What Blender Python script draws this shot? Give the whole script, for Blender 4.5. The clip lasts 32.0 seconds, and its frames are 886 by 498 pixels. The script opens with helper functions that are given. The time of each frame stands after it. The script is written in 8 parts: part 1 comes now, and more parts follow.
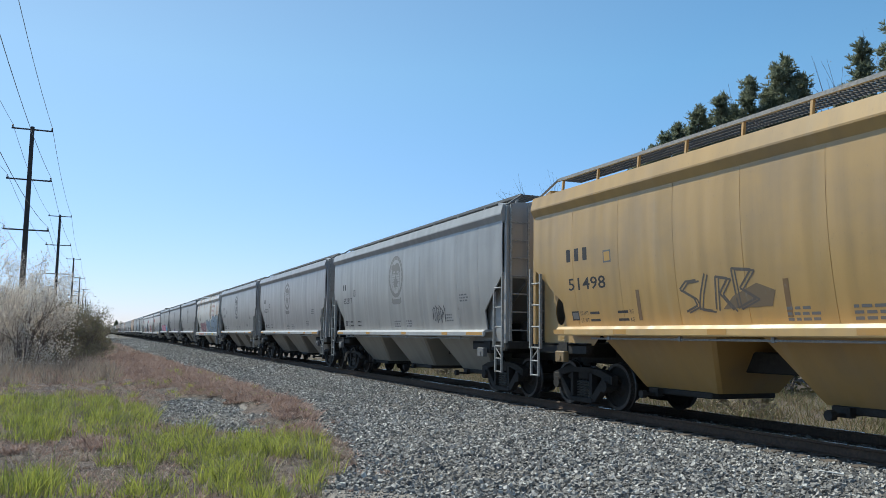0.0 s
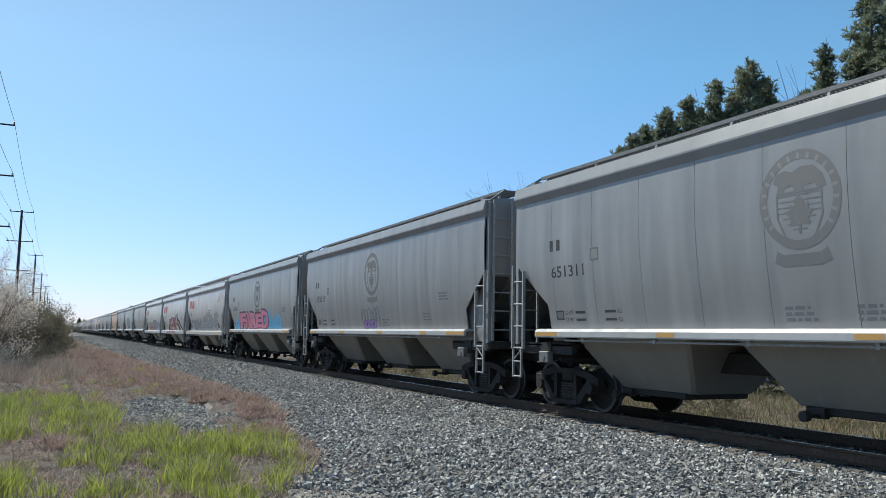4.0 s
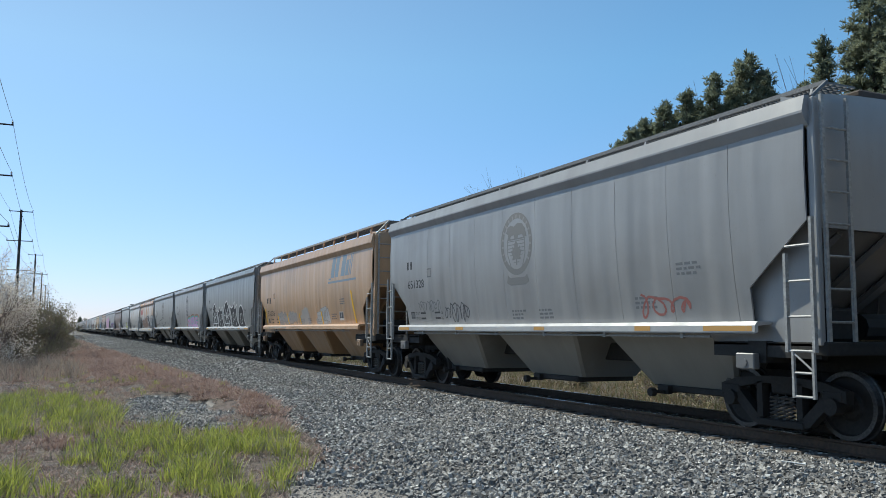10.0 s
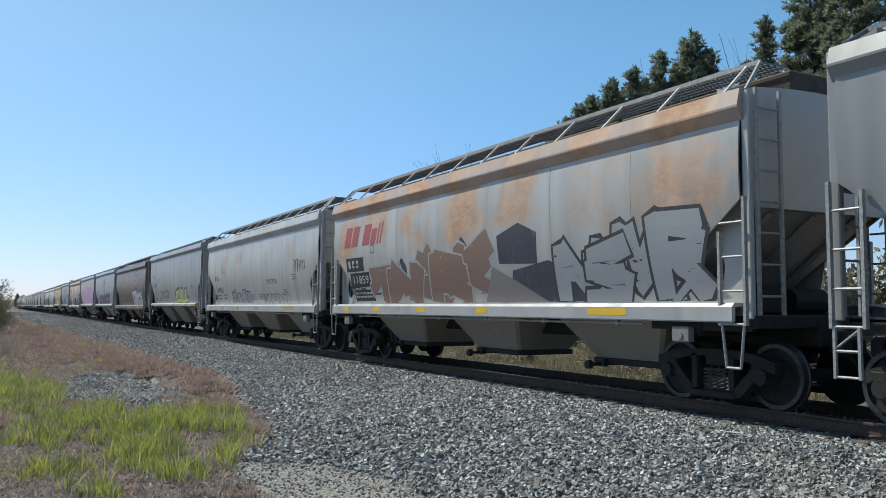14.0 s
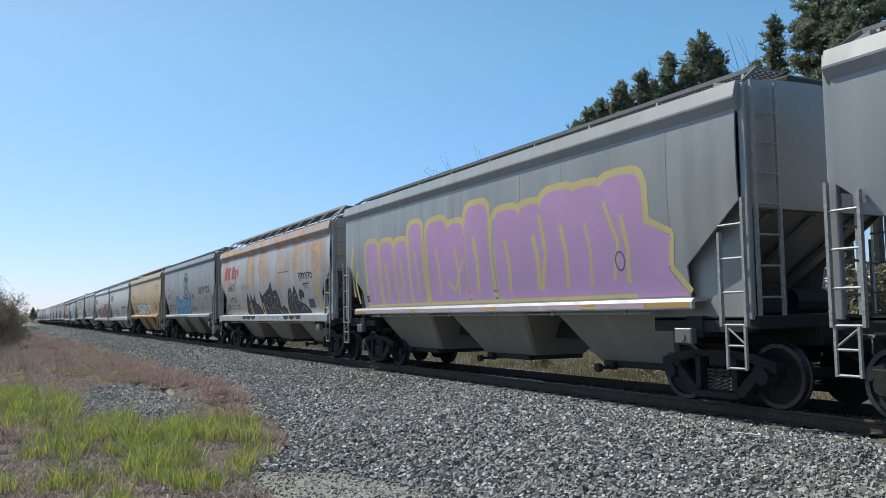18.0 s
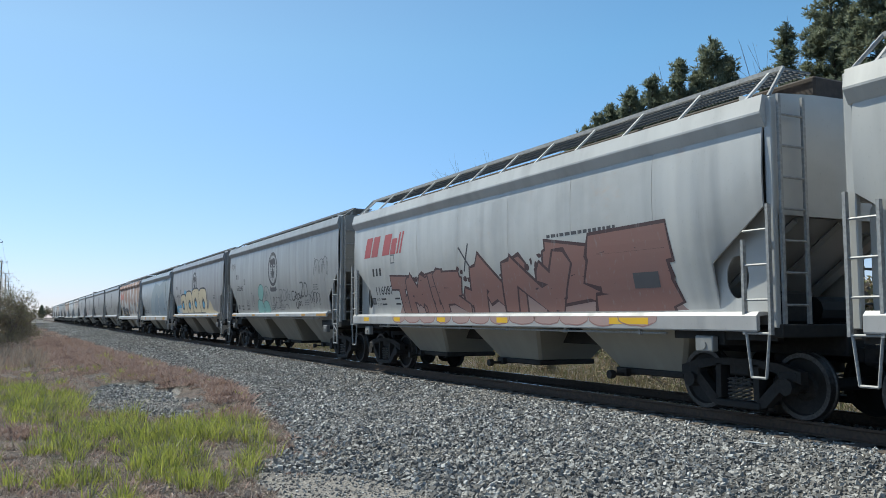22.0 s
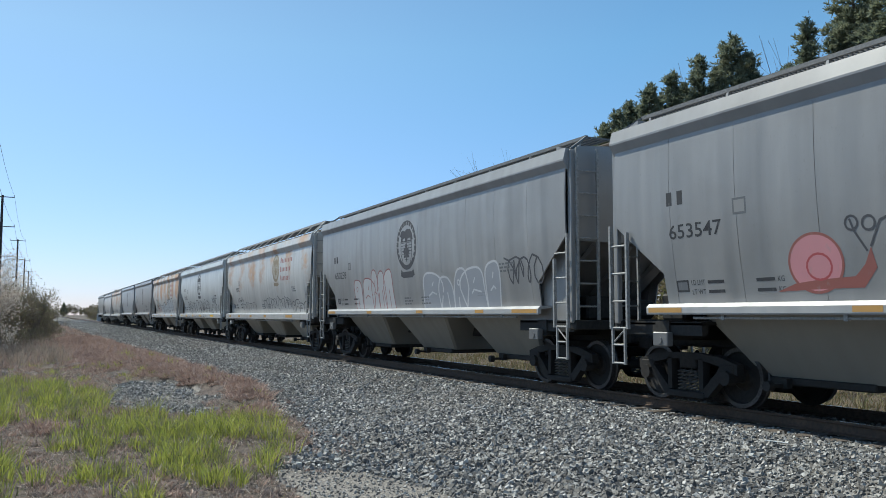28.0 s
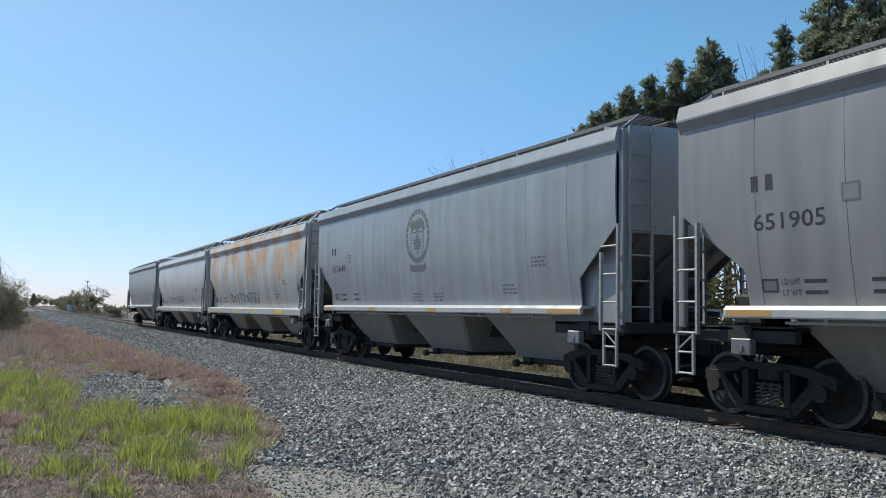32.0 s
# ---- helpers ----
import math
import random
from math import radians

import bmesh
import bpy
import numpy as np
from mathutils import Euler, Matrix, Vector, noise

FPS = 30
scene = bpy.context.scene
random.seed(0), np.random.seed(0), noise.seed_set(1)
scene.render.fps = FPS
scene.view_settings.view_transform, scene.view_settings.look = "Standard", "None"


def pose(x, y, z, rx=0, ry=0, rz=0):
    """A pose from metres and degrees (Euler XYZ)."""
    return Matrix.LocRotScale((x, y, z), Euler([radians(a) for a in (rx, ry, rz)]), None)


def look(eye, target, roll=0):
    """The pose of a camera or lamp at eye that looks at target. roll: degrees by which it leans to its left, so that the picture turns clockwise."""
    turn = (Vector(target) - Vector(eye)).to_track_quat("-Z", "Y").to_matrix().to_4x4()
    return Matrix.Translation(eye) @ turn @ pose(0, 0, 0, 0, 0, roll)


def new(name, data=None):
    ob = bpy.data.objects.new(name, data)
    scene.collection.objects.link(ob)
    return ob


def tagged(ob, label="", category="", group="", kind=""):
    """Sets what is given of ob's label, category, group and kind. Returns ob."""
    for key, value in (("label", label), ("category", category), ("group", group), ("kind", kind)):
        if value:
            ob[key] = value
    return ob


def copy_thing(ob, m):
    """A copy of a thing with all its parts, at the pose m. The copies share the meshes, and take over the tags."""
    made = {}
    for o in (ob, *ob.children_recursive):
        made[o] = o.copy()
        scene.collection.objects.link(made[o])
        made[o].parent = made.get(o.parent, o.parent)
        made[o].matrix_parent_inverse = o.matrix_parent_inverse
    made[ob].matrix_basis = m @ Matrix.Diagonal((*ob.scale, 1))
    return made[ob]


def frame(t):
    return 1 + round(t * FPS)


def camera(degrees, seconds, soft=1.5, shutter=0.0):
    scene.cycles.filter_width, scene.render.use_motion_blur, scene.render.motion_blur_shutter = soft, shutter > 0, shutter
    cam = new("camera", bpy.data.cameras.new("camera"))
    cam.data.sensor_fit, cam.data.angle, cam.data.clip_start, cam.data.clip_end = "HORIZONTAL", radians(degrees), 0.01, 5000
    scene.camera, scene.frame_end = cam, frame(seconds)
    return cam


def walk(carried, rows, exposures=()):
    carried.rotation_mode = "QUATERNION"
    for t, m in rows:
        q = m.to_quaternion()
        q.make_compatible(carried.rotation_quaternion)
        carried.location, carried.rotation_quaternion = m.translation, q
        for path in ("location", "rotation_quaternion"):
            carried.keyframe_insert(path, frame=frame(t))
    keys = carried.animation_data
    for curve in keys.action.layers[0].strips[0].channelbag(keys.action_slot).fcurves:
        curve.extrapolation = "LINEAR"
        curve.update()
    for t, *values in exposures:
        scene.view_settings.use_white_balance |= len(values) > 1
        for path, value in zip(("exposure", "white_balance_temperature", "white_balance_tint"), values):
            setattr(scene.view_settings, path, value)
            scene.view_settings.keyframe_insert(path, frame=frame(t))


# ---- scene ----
EYE = 1.39  # lens height over the rail head
cam = camera(56.46, 32.0, 0.7)
ROWS = [
    (0, -22.66, 6.04, -0.78), (0.5, -22.83, 6.02, -1.08), (1, -23.32, 6.03, -1.29), (1.5, -23.83, 6.02, -1.28), (2, -24.29, 6.02, -1.21),
    (2.5, -24.56, 6.02, -1.06), (3, -24.7, 5.98, -1.04), (3.5, -24.83, 5.98, -1.05), (5.5, -24.8, 6.22, -0.78), (6, -24.75, 6.2, -0.61),
    (6.5, -24.73, 6.19, -0.53), (7, -24.69, 6.17, -0.46), (7.5, -24.62, 6.13, -0.3), (8, -24.58, 6.08, -0.17), (8.5, -24.59, 6.05, -0.25),
    (9, -24.69, 6.07, -0.73), (9.5, -24.83, 6, -0.72), (10, -24.81, 5.72, -0.46), (10.5, -24.78, 5.63, -0.12), (11, -25.09, 5.51, 0.27),
    (11.5, -26.31, 4.65, 0.61), (12, -28.29, 3.12, 0.11), (12.5, -30.06, 3.21, -0.91), (13, -30.04, 4, -0.81), (13.5, -29.47, 4.05, -0.65),
    (14, -28.38, 4.04, -0.22), (14.5, -28.02, 4.08, 0.2), (16.5, -27.52, 4.2, 0.72), (17, -27.5, 4.43, 0.77), (17.5, -27.49, 4.53, 0.82),
    (18, -27.48, 4.48, 0.83), (18.5, -27.49, 4.49, 0.76), (19, -27.49, 4.46, 0.72), (19.5, -27.46, 4.46, 0.61), (20, -27.42, 4.45, 0.58),
    (20.5, -27.39, 4.56, 0.61), (21, -27.39, 4.75, 0.59), (21.5, -27.38, 4.76, 0.11), (22, -27.01, 4.72, -0.02), (22.5, -26.48, 4.69, -0.07),
    (23, -26.06, 4.66, -0.15), (23.5, -25.84, 4.61, -0.16), (24, -25.9, 4.61, -0.21), (24.5, -25.93, 4.6, -0.21), (25, -25.88, 4.63, -0.24),
    (25.5, -25.84, 4.62, -0.23), (27.5, -25.78, 4.57, 0.08), (28, -25.76, 4.57, -0.06), (28.5, -25.77, 4.56, -0.29), (29, -25.75, 4.55, -0.43),
    (29.5, -25.6, 4.39, -0.4), (30, -25.97, 4.41, -0.94), (30.5, -26.74, 4.48, -1.19), (31, -27.31, 4.51, -1.14), (31.5, -27.45, 4.48, -1.1),
    (32, -27.5, 4.44, -1.11),
]
STOPS = [(0, 0.19), (1, 0.28), (2, 0.28), (3, 0.24), (6, 0.28), (7, 0.21), (8, 0.22), (9, 0.16), (10, 0.18), (12, 0.17), (13, 0.20), (14, 0.16), (17, 0.17), (20, 0.16), (21, 0.17), (22, 0.20), (23, 0.27), (24, 0.17), (25, 0.19), (28, 0.17), (29, 0.21), (30, 0.16), (32, 0.17)]
walk(cam, [(t, pose(0, 0, EYE, 90 + p, r, y)) for t, y, p, r in ROWS], STOPS)

# ---- daylight ----
SUN = Vector((-0.27, 0.56, 0.78)).normalized()
world = bpy.data.worlds.new("world")
scene.world = world
world.use_nodes = True
wn = world.node_tree.nodes
sky = wn.new("ShaderNodeTexSky")
sky.sky_type, sky.sun_disc = "NISHITA", False
sky.sun_elevation, sky.sun_rotation = math.asin(SUN.z), math.atan2(SUN.x, SUN.y)
sky.altitude, sky.air_density, sky.dust_density, sky.ozone_density = 200, 0.9, 0.2, 0.5
wn["Background"].inputs[1].default_value = 0.12
# the sky's own tint: whiter towards the sun, deeper blue away from it, milky at the horizon
def tone(name, a, b):
    n = wn.new("ShaderNodeMix")
    n.name, n.data_type = name, "RGBA"
    n.inputs[6].default_value, n.inputs[7].default_value = (*a, 1), (*b, 1)
    return n


wl = world.node_tree.links
way = wn.new("ShaderNodeTexCoord").outputs["Generated"]
dot, height_z = wn.new("ShaderNodeVectorMath"), wn.new("ShaderNodeSeparateXYZ")
dot.operation = "DOT_PRODUCT"
dot.inputs[1].default_value = SUN
wl.new(way, dot.inputs[0])
wl.new(way, height_z.inputs[0])
near_sun, up_sky = wn.new("ShaderNodeMapRange"), wn.new("ShaderNodeMapRange")
for n, src, lo, hi in ((near_sun, dot.outputs["Value"], 0.50, 0.86), (up_sky, height_z.outputs[2], 0.0, 0.31)):
    wl.new(src, n.inputs[0])
    n.inputs[1].default_value, n.inputs[2].default_value = lo, hi
high = tone("high_sky", (0.81, 1.06, 1.13), (1.09, 1.09, 1.03))
wl.new(near_sun.outputs[0], high.inputs[0])
low = tone("low_sky", (0.655, 0.64, 0.94), (1, 1, 1))
wl.new(up_sky.outputs[0], low.inputs[0])
wl.new(high.outputs[2], low.inputs[7])
grade = tone("sky_tint", (1, 1, 1), (1, 1, 1))
grade.blend_type = "MULTIPLY"
grade.inputs[0].default_value = 1
wl.new(sky.outputs[0], grade.inputs[6])
wl.new(low.outputs[2], grade.inputs[7])
wl.new(grade.outputs[2], wn["Background"].inputs[0])
sun = new("sun", bpy.data.lights.new("sun", "SUN"))
sun.data.energy, sun.data.angle, sun.data.color = 5.0, radians(0.55), (1.0, 0.925, 0.82)
sun.matrix_world = look(SUN * 60, (0, 0, 0))
scene.view_settings.use_white_balance = True
scene.view_settings.white_balance_temperature, scene.view_settings.white_balance_tint = 6180, 1


# ---- materials ----
def nodes_of(name, rough=0.6, metal=0.0):
    m = bpy.data.materials.new(name)
    m.use_nodes = True
    t = m.node_tree
    b = t.nodes["Principled BSDF"]
    b.inputs["Roughness"].default_value, b.inputs["Metallic"].default_value = rough, metal
    return m, t, b


def node(t, kind, **kw):
    n = t.nodes.new("ShaderNode" + kind)
    for k, v in kw.items():
        n.inputs[k.replace("_", " ")].default_value = v
    return n


def mix(t, fac, a, b, mode="MIX"):
    """Mix colours: fac, a and b are sockets or values."""
    n = t.nodes.new("ShaderNodeMix")
    n.data_type, n.blend_type = "RGBA", mode
    for sock, val in ((n.inputs[0], fac), (n.inputs[6], a), (n.inputs[7], b)):
        if isinstance(val, bpy.types.NodeSocket):
            t.links.new(val, sock)
        elif isinstance(val, (int, float)):
            sock.default_value = val
        else:
            sock.default_value = (*val, 1)
    return n.outputs[2]


def ramp(t, val, lo, hi, a=0.0, b=1.0):
    n = t.nodes.new("ShaderNodeMapRange")
    n.interpolation_type = "SMOOTHSTEP"
    t.links.new(val, n.inputs[0])
    for i, v in enumerate((lo, hi, a, b)):
        n.inputs[i + 1].default_value = v
    return n.outputs[0]


def calc(t, op, a, b):
    n = t.nodes.new("ShaderNodeMath")
    n.operation = op
    for sock, val in ((n.inputs[0], a), (n.inputs[1], b)):
        if isinstance(val, bpy.types.NodeSocket):
            t.links.new(val, sock)
        else:
            sock.default_value = val
    return n.outputs[0]


def grain(t, scale, detail=4, stretch=(1, 1, 1), shift=None, rough=0.55):
    """Noise in the object's own space."""
    c, m = t.nodes.new("ShaderNodeTexCoord"), t.nodes.new("ShaderNodeMapping")
    m.inputs["Scale"].default_value = stretch
    t.links.new(c.outputs["Object"], m.inputs["Vector"])
    if shift:
        v = t.nodes.new("ShaderNodeCombineXYZ")
        for s in v.inputs:
            t.links.new(shift, s)
        t.links.new(v.outputs[0], m.inputs["Location"])
    n = node(t, "TexNoise", Scale=scale, Detail=detail, Roughness=rough)
    t.links.new(m.outputs[0], n.inputs["Vector"])
    return n.outputs["Fac"]


def bump(t, b, height, strength=0.3, dist=0.02):
    n = node(t, "Bump", Strength=strength, Distance=dist)
    t.links.new(height, n.inputs["Height"])
    t.links.new(n.outputs[0], b.inputs["Normal"])


def plain(name, color, rough=0.6, metal=0.0, scale=12.0, vary=0.35, relief=0.15, dist=0.004, stretch=(1, 1, 1)):
    """A surface of one stuff with mottling at two scales and a fine relief."""
    m, t, b = nodes_of(name, rough, metal)
    big, fine = grain(t, scale * 0.12, 3, stretch), grain(t, scale, 6, stretch)
    dark, light = [c * (1 - vary) for c in color], [min(1, c * (1 + vary)) for c in color]
    c = mix(t, ramp(t, fine, 0.3, 0.7), dark, light)
    c = mix(t, ramp(t, big, 0.35, 0.65, 0, 0.5), c, [x * (1 - 0.6 * vary) for x in color])
    t.links.new(c, b.inputs["Base Color"])
    t.links.new(ramp(t, fine, 0.2, 0.8, max(0.05, rough - 0.12), min(1, rough + 0.12)), b.inputs["Roughness"])
    bump(t, b, fine, relief, dist)
    return m


def car_paint(name):
    """Weathered car paint: the object's colour, soot streaks, dents, and rust as far as the object's alpha tells."""
    m, t, b = nodes_of(name, 0.5)
    info = t.nodes.new("ShaderNodeObjectInfo")
    sep = t.nodes.new("ShaderNodeSeparateColor")
    t.links.new(info.outputs["Color"], sep.inputs[0])
    own = calc(t, "MULTIPLY", sep.outputs[0], 311.7)
    streak = grain(t, 1.3, 6, (1, 2.0, 0.16), own)
    cloud = grain(t, 0.55, 4, (1, 1, 1.4), own)
    speck = grain(t, 34, 3, (1, 1, 0.5), own)
    c = info.outputs["Color"]
    c = mix(t, ramp(t, streak, 0.45, 0.8, 0.0, 0.22), c, (0.13, 0.125, 0.12))
    c = mix(t, ramp(t, streak, 0.2, 0.45, 0.12, 0.0), c, (0.62, 0.62, 0.60))
    c = mix(t, ramp(t, cloud, 0.4, 0.75, 0.0, 0.30), c, (0.16, 0.145, 0.13))
    c = mix(t, ramp(t, speck, 0.62, 0.8, 0.0, 0.25), c, (0.12, 0.10, 0.085))
    blot = grain(t, 0.55, 5, (1, 1, 1.5), own, 0.6)
    fray = grain(t, 4.2, 6, (1, 0.8, 1.7), own, 0.7)
    both = calc(t, "ADD", calc(t, "MULTIPLY", blot, 0.68), calc(t, "MULTIPLY", fray, 0.32))
    geo = t.nodes.new("ShaderNodeTexCoord")
    xyz = t.nodes.new("ShaderNodeSeparateXYZ")
    t.links.new(geo.outputs["Object"], xyz.inputs[0])
    both = calc(t, "ADD", both, ramp(t, xyz.outputs[2], 2.1, 3.1, -0.13, 0.03))
    sheet = t.nodes.new("ShaderNodeMath")
    sheet.operation = "PINGPONG"
    t.links.new(calc(t, "ADD", xyz.outputs[1], 7.5), sheet.inputs[0])
    sheet.inputs[1].default_value = 1.071
    both = calc(t, "ADD", both, ramp(t, sheet.outputs[0], 0.05, 0.8, -0.10, 0.035))
    edge = calc(t, "SUBTRACT", both, calc(t, "SUBTRACT", 0.72, calc(t, "MULTIPLY", info.outputs["Alpha"], 0.34)))
    rust = ramp(t, edge, -0.04, 0.19)
    rust = calc(t, "MULTIPLY", rust, ramp(t, info.outputs["Alpha"], 0.0, 0.05))
    tan_rust = mix(t, ramp(t, fray, 0.35, 0.65), (0.40, 0.185, 0.085), (0.55, 0.33, 0.19))
    red_rust = mix(t, ramp(t, fray, 0.35, 0.65), (0.17, 0.075, 0.05), (0.34, 0.18, 0.12))
    red = mix(t, ramp(t, info.outputs["Alpha"], 0.9, 0.99), tan_rust, red_rust)
    c = mix(t, calc(t, "MULTIPLY", rust, 0.78), c, red)
    t.links.new(c, b.inputs["Base Color"])
    t.links.new(ramp(t, rust, 0, 1, 0.38, 0.85), b.inputs["Roughness"])
    b.inputs["IOR"].default_value = 1.6
    dent = grain(t, 1.1, 2, (1, 1.3, 0.35), own)
    wave = grain(t, 1.0, 1, (0, 1.55, 0.05), own)
    h = calc(t, "ADD", calc(t, "MULTIPLY", wave, 1.3), calc(t, "ADD", calc(t, "MULTIPLY", dent, 0.7), calc(t, "MULTIPLY", speck, 0.012)))
    bump(t, b, h, 0.8, 0.05)
    return m


M_PAINT = car_paint("weathered_car_paint")
M_FRAME = plain("grimy_black_steel", (0.027, 0.025, 0.023), 0.75, 0.2, 14, 0.5, 0.3)
M_TRUCK = plain("rusty_cast_steel", (0.025, 0.022, 0.02), 0.8, 0.2, 18, 0.5, 0.4)
M_TREAD = plain("worn_wheel_steel", (0.075, 0.07, 0.067), 0.45, 0.6, 25, 0.4, 0.1)
M_RAIL = plain("rusty_rail_web", (0.10, 0.065, 0.045), 0.8, 0.3, 20, 0.4, 0.3)
M_HEAD = plain("polished_rail_head", (0.55, 0.55, 0.56), 0.22, 1.0, 30, 0.15, 0.05, 0.001)
M_TIE = plain("creosoted_oak", (0.085, 0.068, 0.055), 0.9, 0, 9, 0.45, 0.6, 0.01, (0.3, 4, 4))
M_GRATE = plain("galvanised_grating", (0.17, 0.17, 0.17), 0.6, 0.5, 30, 0.3)
M_HATCH = plain("rusty_roof_steel", (0.07, 0.055, 0.046), 0.85, 0.1, 10, 0.4)
M_SPRING = plain("spring_steel", (0.20, 0.19, 0.18), 0.5, 0.6, 20, 0.3)
M_LADDER = plain("ladder_grey_paint", (0.31, 0.305, 0.295), 0.55, 0.1, 22, 0.25)
M_POLE = plain("tarred_pole_wood", (0.05, 0.045, 0.042), 0.85, 0, 6, 0.4, 0.5, 0.01, (4, 4, 0.3))
M_WIRE = plain("weathered_cable", (0.20, 0.21, 0.22), 0.6, 0.4, 20, 0.2)
M_INSUL = plain("glazed_insulator", (0.18, 0.17, 0.17), 0.3, 0, 20, 0.2)
M_BARK = plain("rough_bark", (0.10, 0.082, 0.066), 0.95, 0, 8, 0.5, 0.7, 0.02, (3, 3, 0.6))
M_TWIG = plain("grey_twigs", (0.20, 0.16, 0.14), 0.9, 0, 8, 0.4)
M_BOX = plain("aluminium_cabinet", (0.45, 0.46, 0.47), 0.45, 0.4, 10, 0.15)
M_CONC = plain("concrete", (0.36, 0.35, 0.33), 0.9, 0, 14, 0.2, 0.4)


def leafy(name, tones, rough=0.7, through_light=0.25, patch=1.6):
    """Leaves, needles or blades, each piece of its own tone."""
    m, t, b = nodes_of(name, rough)
    g = t.nodes.new("ShaderNodeNewGeometry")
    r = t.nodes.new("ShaderNodeValToRGB")
    els = r.color_ramp.elements
    for i, c in enumerate(tones):
        e = els[i] if i < 2 else els.new(0.5)
        e.color = (*c, 1)
    for i, e in enumerate(els):
        e.position = i / (len(tones) - 1)
    spot = ramp(t, grain(t, patch, 2), 0.3, 0.7)
    t.links.new(calc(t, "ADD", calc(t, "MULTIPLY", g.outputs["Random Per Island"], 0.55), calc(t, "MULTIPLY", spot, 0.45)), r.inputs[0])
    t.links.new(r.outputs[0], b.inputs["Base Color"])
    tr = t.nodes.new("ShaderNodeBsdfTranslucent")
    t.links.new(r.outputs[0], tr.inputs[0])
    ms = t.nodes.new("ShaderNodeMixShader")
    ms.inputs[0].default_value = through_light
    t.links.new(b.outputs[0], ms.inputs[1])
    t.links.new(tr.outputs[0], ms.inputs[2])
    t.links.new(ms.outputs[0], t.nodes["Material Output"].inputs[0])
    return m


M_GRASS = leafy("spring_grass", [(0.055, 0.068, 0.03), (0.13, 0.15, 0.045), (0.30, 0.335, 0.06), (0.54, 0.55, 0.13)], 0.55, 0.35, 4.5)
M_OLIVE = leafy("olive_grass", [(0.05, 0.06, 0.035), (0.11, 0.125, 0.06), (0.19, 0.20, 0.10), (0.32, 0.30, 0.18)], 0.6, 0.3, 3.0)
M_DRY = leafy("dry_weed", [(0.13, 0.082, 0.068), (0.24, 0.155, 0.13), (0.35, 0.24, 0.20), (0.42, 0.31, 0.255)], 0.85, 0.2, 0.9)
M_MAT = leafy("matted_dead_grass", [(0.06, 0.046, 0.043), (0.13, 0.10, 0.093), (0.24, 0.19, 0.17), (0.46, 0.39, 0.33)], 0.9, 0.2, 1.2)
M_SEED = leafy("bleached_grass", [(0.15, 0.115, 0.09), (0.27, 0.215, 0.17), (0.42, 0.35, 0.28)], 0.85, 0.3)
M_STRAW = leafy("straw_grass", [(0.20, 0.13, 0.08), (0.36, 0.25, 0.16), (0.30, 0.22, 0.13), (0.12, 0.15, 0.055)], 0.85, 0.2)
M_NEEDLE = leafy("pine_needles", [(0.07, 0.095, 0.08), (0.115, 0.145, 0.11), (0.175, 0.205, 0.14), (0.27, 0.285, 0.185)], 0.6, 0.4, 0.7)
M_BUD = leafy("pale_buds", [(0.42, 0.34, 0.28), (0.58, 0.49, 0.41), (0.70, 0.61, 0.52), (0.74, 0.68, 0.60)], 0.8, 0.4)
M_THICKET = leafy("thicket_leaves", [(0.07, 0.085, 0.04), (0.12, 0.14, 0.06), (0.17, 0.18, 0.08), (0.20, 0.16, 0.10)], 0.7, 0.25)
M_SHRUB = leafy("shrub_leaves", [(0.115, 0.09, 0.075), (0.19, 0.15, 0.12), (0.25, 0.20, 0.15), (0.21, 0.20, 0.10)], 0.8, 0.3)


def stone_mat(name, random_socket):
    m, t, b = nodes_of(name, 0.85)
    g = t.nodes.new("ShaderNodeNewGeometry" if random_socket == "Random Per Island" else "ShaderNodeObjectInfo")
    r = t.nodes.new("ShaderNodeValToRGB")
    for i, (p, c) in enumerate(((0, (0.07, 0.068, 0.067)), (1, (0.68, 0.66, 0.62)), (0.35, (0.145, 0.141, 0.136)), (0.62, (0.27, 0.26, 0.243)), (0.85, (0.44, 0.425, 0.40)))):
        e = r.color_ramp.elements[i] if i < 2 else r.color_ramp.elements.new(p)
        e.color = (*c, 1)
    t.links.new(g.outputs[random_socket], r.inputs[0])
    f = grain(t, 40, 4)
    c = mix(t, ramp(t, f, 0.3, 0.7, 0.0, 0.4), r.outputs[0], (0.14, 0.132, 0.122))
    if random_socket == "Random Per Island":
        c = mix(t, ramp(t, grain(t, 0.32, 4), 0.45, 0.7, 0.0, 0.55), c, (0.23, 0.205, 0.175))
    t.links.new(c, b.inputs["Base Color"])
    bump(t, b, f, 0.4, 0.006)
    return m


M_STONE = stone_mat("crushed_stone", "Random Per Island")
M_STONE1 = stone_mat("crushed_stone_single", "Random")


